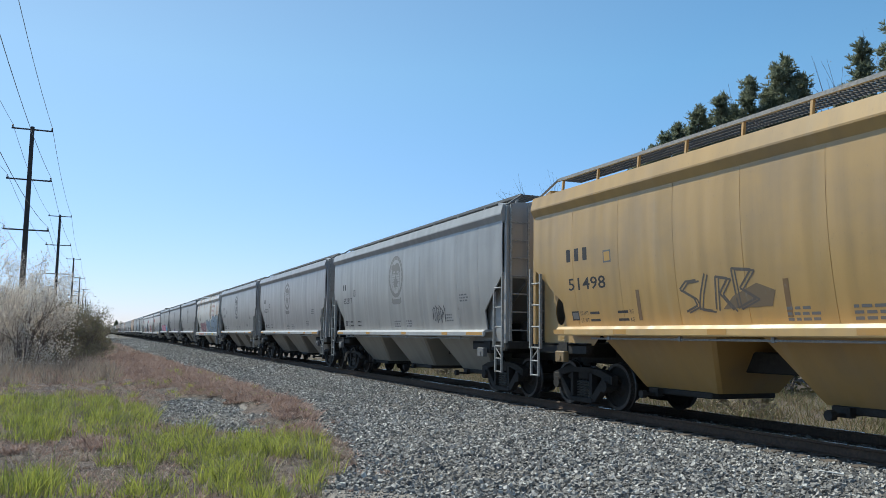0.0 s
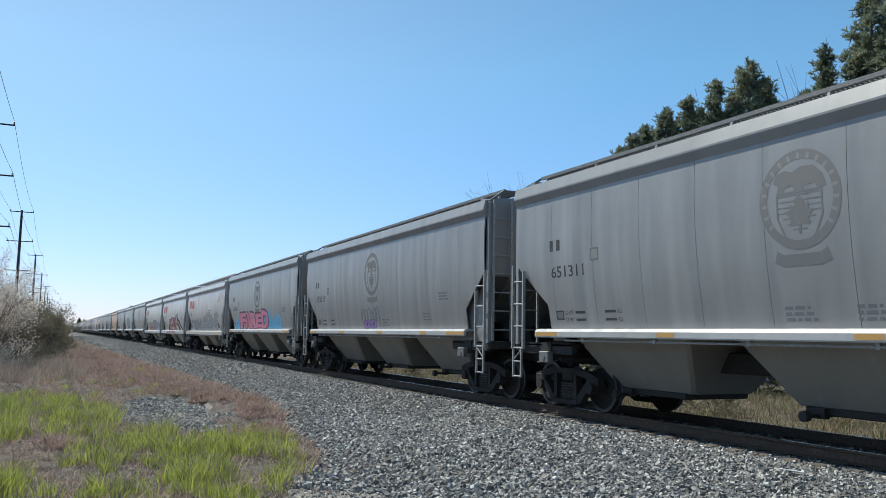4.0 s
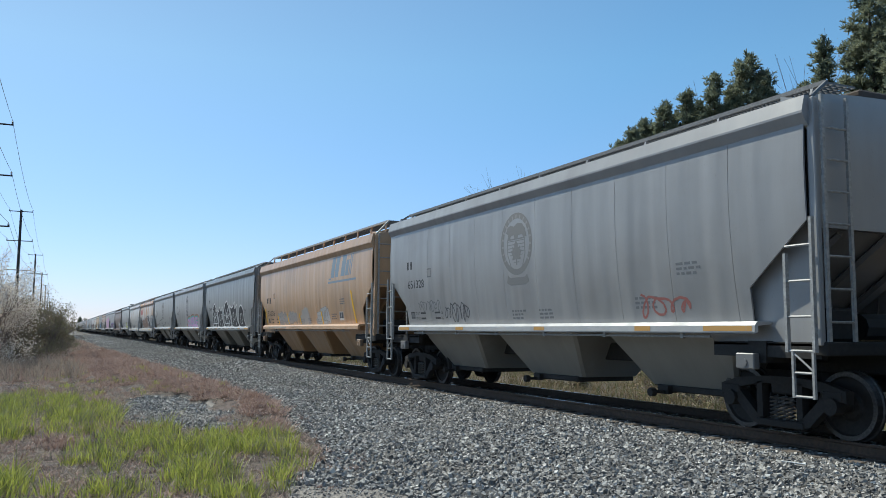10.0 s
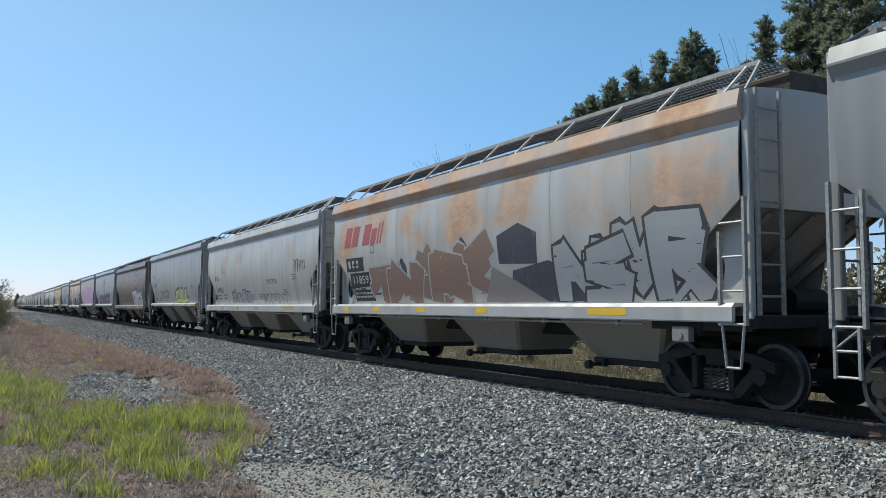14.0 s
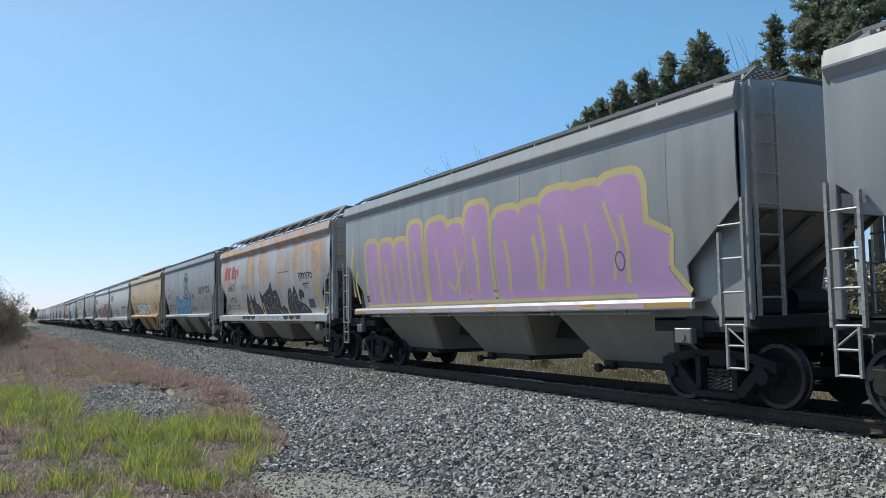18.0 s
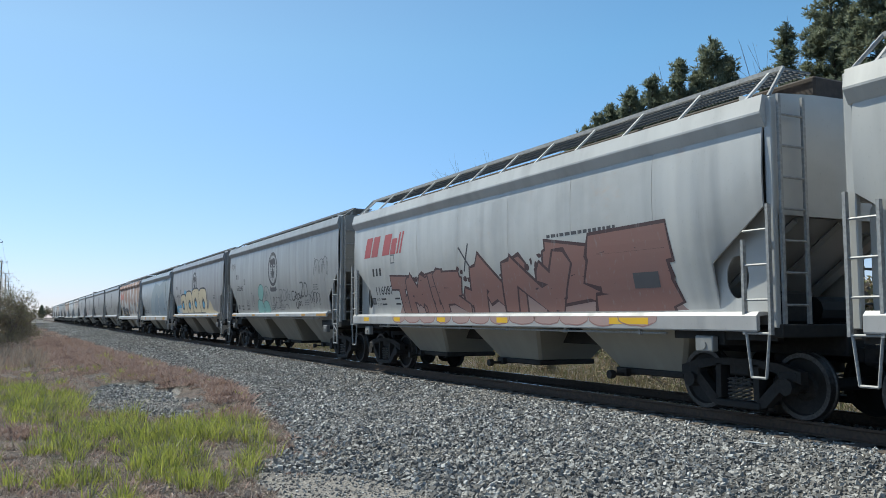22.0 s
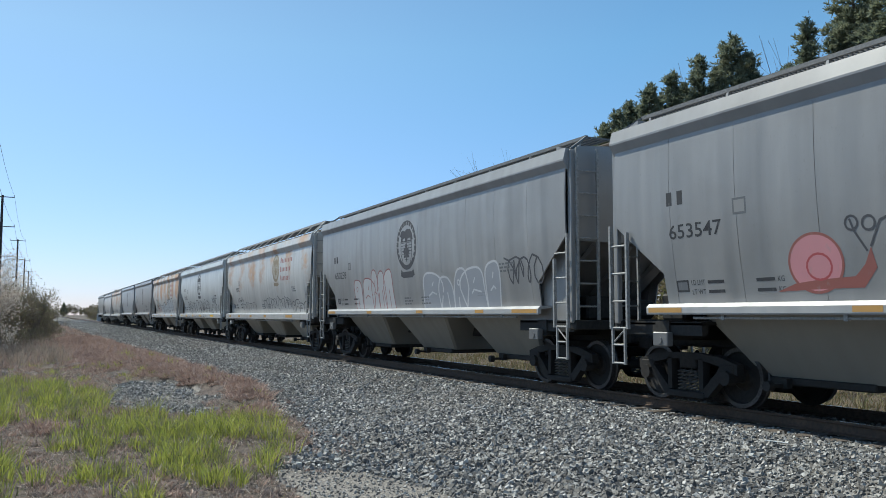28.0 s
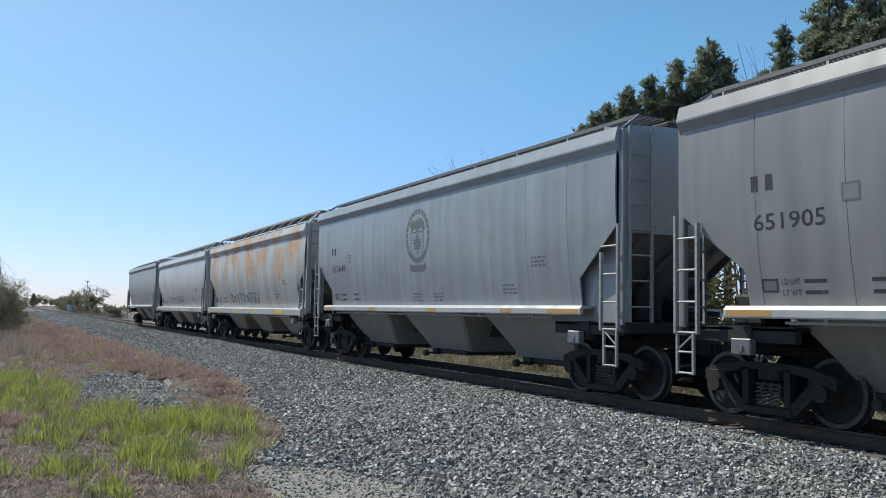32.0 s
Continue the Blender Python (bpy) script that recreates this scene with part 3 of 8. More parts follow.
def wild_letters(d, n, u0, u1, z0, z1, fill, line, seed, zr=None, glow=None, lean=0.15, thick=0.26, rim=0.05, kinds=None):
    """Sprayed letters too tangled to read: tapered strokes in a rim colour, filled, pushed into one another."""
    rng = random.Random(seed)
    w = (u1 - u0) / n
    rows = []
    for i in range(n):
        top = (z1 if zr is None else z1 + (zr - z1) * i / max(1, n - 1)) * 1.0
        h = (top - z0) * rng.uniform(0.82, 1.05)
        for a, b in STROKES[kinds[i] if kinds else rng.randrange(len(STROKES))]:
            p = [(u0 + w * (i - 0.2 + 1.4 * x) + lean * y + rng.uniform(-0.12, 0.12) * w, z0 + h * max(0, y + rng.uniform(-0.08, 0.08))) for x, y in (a, b)]
            rows.append((p[0], p[1], w * thick * rng.uniform(0.75, 1.15), w * thick * rng.uniform(0.9, 1.5), i))
        for _ in range(2):
            x, y = rng.uniform(0, 1), rng.uniform(0.2, 0.7)
            rows.append(((u0 + w * (i + x), z0 + h * y), (u0 + w * (i + x + rng.uniform(-0.6, 0.6)), z0 + h * (y + rng.uniform(-0.35, 0.45))), w * thick * 0.4, w * thick * 0.7, i))
    for layer, (grow, mat) in enumerate(((rim * 3.2, glow), (rim, line), (0.0, fill))):
        if mat is None:
            continue
        for j, (p, q, wa, wb, i) in enumerate(rows):
            s = math.hypot(q[0] - p[0], q[1] - p[1]) or 1
            ux, uz = (q[0] - p[0]) / s, (q[1] - p[1]) / s
            a, b = wa / 2 + grow, wb / 2 + grow
            e = grow + wa * 0.15
            pts = [(p[0] - uz * a - ux * e, p[1] + ux * a - uz * e), (p[0] + uz * a - ux * e * 0.4, p[1] - ux * a - uz * e * 0.4),
                   (q[0] + uz * b + ux * e * 0.3, q[1] - ux * b + uz * e * 0.3), (q[0] + ux * e * 1.6, q[1] + uz * e * 1.6), (q[0] - uz * b + ux * e * 0.4, q[1] + ux * b + uz * e * 0.4)]
            pts = [(u, max(z, z0 - 0.01)) for u, z in pts]
            d.poly(pts, mat, 0.002 + 0.006 * layer + (0.014 * (i % 2) if layer else 0) + 0.00007 * j)


def tall_lobes(d, heads, z0, fill, line, rim, seed):
    """Tall rounded sprayed letters that touch: heads gives the middle, half width and top of each."""
    rng = random.Random(seed)

    def shape(c, w, top, g):
        pts = [(c - w - g, z0 - 0.0), (c + w + g, z0 - 0.0)]
        r = min(w, 0.5) * 0.85
        for i in range(13):
            a = math.pi * i / 12
            k = 1 + rng.uniform(-0.03, 0.03)
            pts.append((c + (w + g) * k * math.copysign(abs(math.cos(a)) ** 0.55, math.cos(a)), top - r + (r + g) * math.sin(a) ** 0.7))
        return pts
    for i, (c, w, top) in enumerate(heads):
        d.poly(shape(c, w, top, rim), line, 0.002 + 0.0003 * i)
    for i, (c, w, top) in enumerate(heads):
        d.poly([(u, max(z, z0 + rim * 0.5)) for u, z in shape(c, w, top, 0)], fill, 0.008 + 0.0003 * i)
    for i, (c, w, top) in enumerate(heads):
        x = c + rng.uniform(-0.3, 0.3) * w
        h = top - z0
        d.line([(x, z0 + h * 0.12), (x + 0.06, z0 + h * 0.4), (x - 0.04, z0 + h * 0.68)], rim * rng.uniform(0.5, 1.0), line, 0.014)


def smooth(pts, closed=True, n=6):
    """A flowing line through a few points."""
    out, m = [], len(pts)
    for i in range(m if closed else m - 1):
        p0, p1, p2, p3 = (pts[j % m] if closed else pts[min(max(j, 0), m - 1)] for j in (i - 1, i, i + 1, i + 2))
        for q in range(n):
            t = q / n
            out.append(tuple(0.5 * (2 * b + (c - a) * t + (2 * a - 5 * b + 4 * c - e) * t * t + (3 * b - a - 3 * c + e) * t ** 3) for a, b, c, e in zip(p0, p1, p2, p3)))
    return out if closed else out + [pts[-1]]


def form(d, pts, fill, line, w, lift=0.003):
    """One flowing sprayed shape with its outline."""
    pts = smooth(pts)
    if fill:
        d.poly(pts, fill, lift)
    d.line(pts + pts[:1], w, line, lift + 0.002)


# ---- rolling stock ----
K_G = dict(name="G", panels=11, bow=0.047, widest=3.5, half=7.45, pair=16.29, top=4.24, fas=(4.26, 4.50), knee=2.87, cut=2.04, inset=1.08, foot=0.90, low=1.57, sill=(1.40, 1.565), sill_half=6.55, board=4.80, posts=False)
K_S = dict(name="S", panels=7, bow=0.085, widest=3.25, half=7.55, pair=16.36, top=4.06, fas=(4.08, 4.34), knee=2.85, cut=2.15, inset=1.02, foot=0.75, low=1.47, sill=(1.20, 1.465), sill_half=7.40, board=4.83, posts=True)
K_D = dict(name="D", panels=10, bow=0.06, widest=3.35, half=7.85, pair=17.2, top=4.10, fas=(4.12, 4.40), knee=2.85, cut=2.10, inset=1.05, foot=0.85, low=1.62, sill=(1.44, 1.615), sill_half=6.75, board=4.86, posts=True)
K_N = dict(name="N", panels=10, bow=0.09, widest=3.08, half=7.12, pair=15.8, top=4.12, fas=(4.14, 4.38), knee=2.97, cut=2.05, inset=1.33, foot=0.85, low=1.47, sill=(1.16, 1.465), sill_half=6.65, board=4.83, posts=True)
FACE = 1.60


def lower_edge(k, y):
    """The foot of the side sheet at y: level, then up the diagonal to the knee."""
    a, h = abs(y), k["half"] - 0.05
    run = h - k["inset"]
    if a <= run:
        return k["low"] if a < h - k["inset"] - 0.02 else k["low"]
    return k["cut"] + (k["knee"] - k["cut"]) * min(1, (a - run) / k["inset"])


def sheet_rows(k):
    return [k["low"] + (k["top"] - k["low"]) * j / 14 for j in range(15)]


def sheet_x(k, z):
    """How far the bowed side stands out at height z: widest above the middle, tucked in towards the sill."""
    return FACE - k["bow"] * (z - k["widest"]) ** 2


def side_panel(k, i, sx):
    """One sheet of the bowed side between two weld seams, with a rim."""
    h = k["half"] - 0.05
    w = 2 * h / k["panels"]
    y0, y1 = -h + i * w + 0.0035, -h + (i + 1) * w - 0.0035
    run = h - k["inset"]
    ys = sorted({y0, (y0 + y1) / 2, y1} | {s * c for s in (-1, 1) for c in (run, run - 0.02) if y0 < s * c < y1})
    bm = B()
    cols = []
    for y in ys:
        lo, col = lower_edge(k, y), []
        if abs(abs(y) - run) < 0.001:
            lo = k["cut"]
        for z in (sheet_rows(k) if lo <= k["low"] + 1e-6 else [lo + (k["top"] - lo) * j / 14 for j in range(15)]):
            col.append(bm.verts.new((sx * sheet_x(k, z), y, z)))
        cols.append(col)
    for a, b in zip(cols, cols[1:]):
        for j in range(14):
            bm.faces.new((a[j], b[j], b[j + 1], a[j + 1]))
    for f in bm.faces:
        f.smooth = True
    r = bmesh.ops.extrude_edge_only(bm, edges=[e for e in bm.edges if e.is_boundary])
    for v in r["geom"]:
        if isinstance(v, bmesh.types.BMVert):
            v.co.x -= sx * 0.025
        elif isinstance(v, bmesh.types.BMFace):
            v.smooth = False
    for e in r["geom"]:
        if isinstance(e, bmesh.types.BMFace):
            for ed in e.edges:
                ed.smooth = False
    bmesh.ops.recalc_face_normals(bm, faces=bm.faces)
    return bm


def backing(k):
    """The hopper's shell behind the seams, with the slope sheets that run in under each end."""
    h = k["half"] - 0.10
    bm = B()
    prism(bm, [(-h, k["knee"] - 0.05), (-h + 1.9, k["low"]), (h - 1.9, k["low"]), (h, k["knee"] - 0.05), (h, k["top"]), (-h, k["top"])], -1.27, 1.27)
    return bm


def fascia(k, sx):
    """The roof's overhanging side plate with its folded lip and the soffit that runs back in to the side."""
    z0, z1 = k["fas"]
    h = k["half"]
    bm = B()
    for pts in ([(1.655, z0), (1.657, z0 + 0.03), (1.60, z1), (1.50, z1), (1.50, z0 - 0.19), (1.568, z0 - 0.16)],):
        a = [bm.verts.new((sx * x, -h, z)) for x, z in pts]
        b = [bm.verts.new((sx * x, h, z)) for x, z in pts]
        n = len(pts)
        bm.faces.new(a)
        bm.faces.new(b)
        for i in range(n):
            bm.faces.new((a[i], a[(i + 1) % n], b[(i + 1) % n], b[i]))
    bmesh.ops.recalc_face_normals(bm, faces=bm.faces)
    return bm


def roof(k):
    h, z = k["half"] - 0.02, k["fas"][1] - 0.012
    bm = B()
    prof = [(-1.54, z), (-1.3, z + 0.07), (-0.6, z + 0.13), (0, z + 0.15), (0.6, z + 0.13), (1.3, z + 0.07), (1.54, z), (1.49, z - 0.10), (-1.49, z - 0.10)]
    a = [bm.verts.new((x, -h, y)) for x, y in prof]
    b = [bm.verts.new((x, h, y)) for x, y in prof]
    for i in range(len(prof)):
        bm.faces.new((a[i], a[(i + 1) % len(prof)], b[(i + 1) % len(prof)], b[i]))
    bm.faces.new(a)
    bm.faces.new(b)
    bmesh.ops.recalc_face_normals(bm, faces=bm.faces)
    return bm


def hatch_cover(k):
    z = k["fas"][1] + 0.10
    return box(B(), -0.40, 0.40, -1.83, 1.83, z, k["board"] - 0.03, 0.03)


def running_board(k):
    """Open grating: bearing bars across, three bars along."""
    h, z = k["half"] - 0.15, k["board"]
    bm = B()
    n = int(2 * h / 0.075)
    for i in range(n + 1):
        y = -h + 2 * h * i / n
        vs = [bm.verts.new(c) for c in ((-1.0, y, z), (-0.45, y, z), (-0.45, y, z - 0.028), (-1.0, y, z - 0.028), (-1.0, y + 0.016, z), (-0.45, y + 0.016, z))]
        bm.faces.new(vs[0:4])
        bm.faces.new((vs[0], vs[1], vs[5], vs[4]))
    for x in (-1.0, -0.86, -0.72, -0.59, -0.45):
        t = 0.012
        vs = [bm.verts.new(c) for c in ((x - t, -h, z + 0.004), (x - t, h, z + 0.004), (x + t, h, z + 0.004), (x + t, -h, z + 0.004), (x - t, -h, z - 0.03), (x - t, h, z - 0.03))]
        bm.faces.new(vs[0:4])
        bm.faces.new((vs[0], vs[1], vs[5], vs[4]))
    return bm


def board_edge(k):
    """The angle iron along the running board's outer edge, bent down at both ends."""
    h, z = k["half"] - 0.12, k["board"]
    bm = box(B(), -1.06, -1.005, -h, h, z - 0.05, z + 0.012)
    for s in (-1, 1):
        rod(bm, (-1.04, s * h, z - 0.02), (-1.5, s * (h + 0.13), k["fas"][1] - 0.02), 0.028)
    return bm


def board_post(k, y):
    """A strut from the eave up to the running board."""
    z0, z1 = k["fas"][1] - 0.03, k["board"] - 0.02
    if not k["posts"]:
        z0 += 0.06
    x0 = -1.58 if k["name"] == "S" else -1.1
    bm = B()
    m = Matrix.Translation((x0, y, z0))
    pts = [(x0, z0), (x0 + 0.05, z0), (-1.0, z1), (-1.05, z1)]
    a = [bm.verts.new((x, y - 0.022, z)) for x, z in pts]
    b = [bm.verts.new((x, y + 0.022, z)) for x, z in pts]
    bm.faces.new(a)
    bm.faces.new(b)
    for i in range(4):
        bm.faces.new((a[i], a[(i + 1) % 4], b[(i + 1) % 4], b[i]))
    bmesh.ops.recalc_face_normals(bm, faces=bm.faces)
    return bm


def side_sill(k, sx):
    z0, z1 = k["sill"]
    h = k["sill_half"]
    bm = B()
    prof = [(1.26, z1 - 0.03), (1.60, z1 - 0.06), (1.60, z0 + 0.02), (1.655, z0), (1.664, z0 + 0.02), (1.664, z1 - 0.055), (1.612, z1), (1.26, z1)]
    a = [bm.verts.new((sx * x, -h, z)) for x, z in prof]
    b = [bm.verts.new((sx * x, h, z)) for x, z in prof]
    for i in range(len(prof)):
        bm.faces.new((a[i], a[(i + 1) % len(prof)], b[(i + 1) % len(prof)], b[i]))
    bm.faces.new(a)
    bm.faces.new(b)
    bmesh.ops.recalc_face_normals(bm, faces=bm.faces)
    return bm


def air_pipe(k):
    """The thin train pipe under the sill with its clips."""
    z = k["sill"][0] - 0.05
    bm = rod(B(), (-1.57, -5.6, z), (-1.57, 5.6, z), 0.02)
    for i in range(6):
        box(bm, -1.595, -1.545, -5 + 2 * i - 0.03, -5 + 2 * i + 0.03, z - 0.03, z + 0.08)
    return bm


def bay(k, y):
    """One funnel of the hopper: side sheets that lean in, end sheets that run down to the gate."""
    z1, z0 = k["low"] + 0.01, 0.50
    w, foot = (1.68, 1.02) if k["name"] != "S" else (1.62, 0.82)
    bm = B()
    top = [bm.verts.new((sx * (sheet_x(k, z1) - 0.04), y + sy * w, z1)) for sx, sy in ((-1, -1), (1, -1), (1, 1), (-1, 1))]
    bot = [bm.verts.new((sx * 0.66, y + sy * foot, z0)) for sx, sy in ((-1, -1), (1, -1), (1, 1), (-1, 1))]
    for i in range(4):
        bm.faces.new((top[i], top[(i + 1) % 4], bot[(i + 1) % 4], bot[i]))
    bm.faces.new(bot)
    bm.faces.new(top)
    bmesh.ops.recalc_face_normals(bm, faces=bm.faces)
    bmesh.ops.bevel(bm, geom=[e for e in bm.edges if abs(e.verts[0].co.z - e.verts[1].co.z) > 0.5], offset=0.05, segments=1, affect="EDGES")
    return bm


def gate(k, y):
    """The outlet gate under a bay: frame, sliding plate, shaft with capstans."""
    bm = box(B(), -0.70, 0.70, y - 0.86, y + 0.86, 0.40, 0.51, 0.02)
    rod(bm, (-1.05, y + 0.55, 0.40), (1.05, y + 0.55, 0.40), 0.03)
    for s in (-1, 1):
        rod(bm, (s * 1.0, y + 0.55, 0.40), (s * 1.1, y + 0.55, 0.40), 0.075, 8)
        box(bm, s * 0.75 - 0.05, s * 0.75 + 0.05, y + 0.45, y + 0.66, 0.36, 0.5)
    return bm


def end_sheet(k, s):
    h = k["half"] - 0.02
    bm = box(B(), -1.50, 1.50, s * h - 0.03, s * h + 0.03, k["knee"] - 0.10, k["fas"][1] - 0.02)
    # the cap that slopes up to the running board
    prism_pts = [(s * (h - 0.5), k["fas"][1] + 0.12), (s * h, k["fas"][1] - 0.03), (s * (h + 0.02), k["fas"][1] - 0.08), (s * (h - 0.5), k["fas"][1] - 0.08)]
    prism(bm, prism_pts, -1.46, 1.46)
    return bm


def corner_post(k, sx, s):
    """The upright at the body's corner, from the end sill to the eave."""
    h = k["half"] + 0.04
    return box(B(), sx * 1.50 - 0.045, sx * 1.50 + 0.045, s * (h - 0.02) - 0.06, s * (h - 0.02) + 0.06, 1.25, k["fas"][1] - 0.03, 0.012)


def slope_sheet(k, s):
    """The steep sheet that closes the hopper above the truck, with stiffeners."""
    h = k["half"] - 0.12
    bm = B()
    a, b = Vector((0, s * h, k["knee"] - 0.05)), Vector((0, s * (h - 2.0), k["low"] - 0.12))
    vs = [bm.verts.new((x, p.y, p.z + d)) for d in (0, -0.05) for x, p in ((-1.28, a), (1.28, a), (1.28, b), (-1.28, b))]
    bm.faces.new(vs[0:4])
    bm.faces.new(vs[4:8][::-1])
    for i in range(4):
        bm.faces.new((vs[i], vs[(i + 1) % 4], vs[4 + (i + 1) % 4], vs[4 + i]))
    bmesh.ops.recalc_face_normals(bm, faces=bm.faces)
    return bm


def shear_plate(k, s):
    """The recessed plate that closes the car's end below the knee, with an oval hand hole on the posted kinds."""
    h = k["half"]
    y0, y1, z0, z1 = h - 2.3, h - 0.06, 1.25, k["knee"] + 0.05
    yc, zc = h - 0.75, 1.95
    bm = B()
    n = 24
    out, hole = [], []
    for i in range(n):
        a = 2 * math.pi * i / n
        c, e = math.cos(a), math.sin(a)
        f = min(((y1 - yc) if c > 0 else (yc - y0)) / max(1e-6, abs(c)), ((z1 - zc) if e > 0 else (zc - z0)) / max(1e-6, abs(e)))
        out.append(bm.verts.new((-1.34, s * (yc + f * c), zc + f * e)))
        hole.append(bm.verts.new((-1.34, s * (yc + 0.2 * c), zc + 0.3 * e)))
    if k["name"] in "GN":
        bm.faces.new(hole)
    for i in range(n):
        bm.faces.new((out[i], out[(i + 1) % n], hole[(i + 1) % n], hole[i]))
    r = bmesh.ops.extrude_face_region(bm, geom=bm.faces[:])
    for v in r["geom"]:
        if isinstance(v, bmesh.types.BMVert):
            v.co.x += 0.02
    bmesh.ops.recalc_face_normals(bm, faces=bm.faces)
    return bm


def stiffener(k, s, x):
    h = k["half"] - 0.12
    return rod(B(), (x, s * h, k["knee"] - 0.14), (x, s * (h - 2.0), k["low"] - 0.21), 0.05, 4)


def end_frame(k, s):
    """End platform, its cross beam, the bolster web above the truck and the brake gear on it."""
    h = k["half"]
    bm = box(B(), -1.50, 1.50, s * (h + 0.03) - 0.10, s * (h + 0.03) + 0.10, 1.12, 1.30, 0.015)
    box(bm, -1.48, 1.48, s * (h - 1.05) - 0.16, s * (h - 1.05) + 0.16, 1.0, 1.30)
    box(bm, -1.46, 1.46, *sorted((s * (h - 1.9), s * h)), 1.24, 1.29)
    for x in (-1.4, 1.4):
        box(bm, x - 0.06, x + 0.06, *sorted((s * (h - 1.9), s * h)), 1.08, 1.27)
    box(bm, -0.9, -0.3, *sorted((s * (h - 0.9), s * (h - 0.35))), 1.3, 1.75, 0.04)
    rod(bm, (0.2, s * (h - 0.8), 1.5), (0.95, s * (h - 0.8), 1.5), 0.2, 10)
    return bm


def centre_sill(k):
    return box(B(), -0.30, 0.30, -k["half"] - 0.15, k["half"] + 0.15, 0.86, 1.20, 0.02)


def jack_pad(k, sx, s):
    y = s * (k["half"] - 1.15)
    z = 1.0
    bm = box(B(), sx * 1.56 - 0.06, sx * 1.56 + 0.06, y - 0.17, y + 0.17, z - 0.09, z + 0.13, 0.015)
    rod(bm, (sx * 1.60, y, z), (sx * 1.635, y, z), 0.055, 8)
    return bm


def ladder(k, sx, s, tall):
    """Side ladder: two angle-iron stiles and round rungs; a narrower pair of steps hangs below."""
    h = k["half"]
    x = sx * 1.62
    y0, y1 = s * (h + 0.05), s * (h - 0.38)
    bm = B()
    for y, top in ((y0, k["knee"] + 0.02), (y1, k["knee"] - 0.12 if tall else k["knee"] - 0.42)):
        box(bm, x - 0.03, x + 0.03, y - 0.022, y + 0.022, 1.16, top)
    for z in (1.18, 1.62, 2.08, 2.54):
        rod(bm, (x - sx * 0.0, y0, z), (x, y1, z), 0.019)
    if k["name"] == "S":
        for y, q in ((s * (h + 0.02), s * (h - 0.05)), (s * (h - 0.36), s * (h - 0.29))):
            rod(bm, (x, y, 1.18), (x, q, 0.60), 0.02)
        rod(bm, (x, s * (h - 0.05), 0.60), (x, s * (h - 0.29), 0.60), 0.02)
        return bm
    for y in (s * (h + 0.02), s * (h - 0.30)):
        box(bm, x - 0.02, x + 0.02, y - 0.018, y + 0.018, 0.58, 1.18)
    for z in (0.60, 0.90):
        rod(bm, (x, s * (h + 0.02), z), (x, s * (h - 0.30), z), 0.018)
    rod(bm, (x, s * (h + 0.02), 0.92), (x, s * (h - 0.28), 1.14), 0.014)
    return bm


def end_ladder(k, s, car):
    """The ladder up the end sheet: two stiles and their rungs."""
    h = k["half"] + 0.12
    stile = mesh_of("stile", box(B(), -0.025, 0.025, -0.02, 0.02, 1.3, k["fas"][1]), M_LADDER)
    rung = mesh_of("rung", rod(B(), (-1.44, 0, 0), (-0.98, 0, 0), 0.018), M_LADDER)
    frame_part = part("end_ladder", stile, None, car)
    frame_part.location = (-1.44, s * h, 0)
    part("stile", stile, None, frame_part).location = (0.46, 0, 0)
    for i in range(7):
        part("rung", rung, None, frame_part).location = (1.44, 0, 1.55 + i * 0.42)


def coupler(k, s):
    y0, y1 = k["half"] + 0.1, k["pair"] / 2 - 0.06
    bm = box(B(), -0.09, 0.09, *sorted((s * y0, s * y1)), 0.78, 0.98, 0.02)
    box(bm, -0.19, 0.15, *sorted((s * (y1 - 0.05), s * (y1 - 0.30))), 0.74, 1.02, 0.05)
    rod(bm, (0.3, s * y0, 0.75), (0.25, s * y1, 0.32), 0.035)
    return bm


WHEEL_R, AXLE = 0.457, 0.89


def wheelset_mesh():
    bm = B()
    for s in (-1, 1):
        prof = [(0.66, 0.09), (0.655, 0.20), (0.685, 0.37), (0.668, 0.40), (0.668, WHEEL_R + 0.025), (0.695, WHEEL_R + 0.02), (0.71, WHEEL_R), (0.805, WHEEL_R - 0.006), (0.805, 0.39), (0.765, 0.37), (0.735, 0.2), (0.77, 0.16), (0.77, 0.09)]
        lathe(bm, [(s * x, r) for x, r in prof], 30)
    lathe(bm, [(-1.02, 0.075), (-0.85, 0.08), (-0.8, 0.09), (0.8, 0.09), (0.85, 0.08), (1.02, 0.075)], 12)
    me = mesh_of("wheelset", bm, [M_TRUCK, M_TREAD])
    for p in me.polygons:
        c = p.center
        if 0.70 < abs(c.x) < 0.81 and math.hypot(c.y, c.z) > 0.40:
            p.material_index = 1
    return me


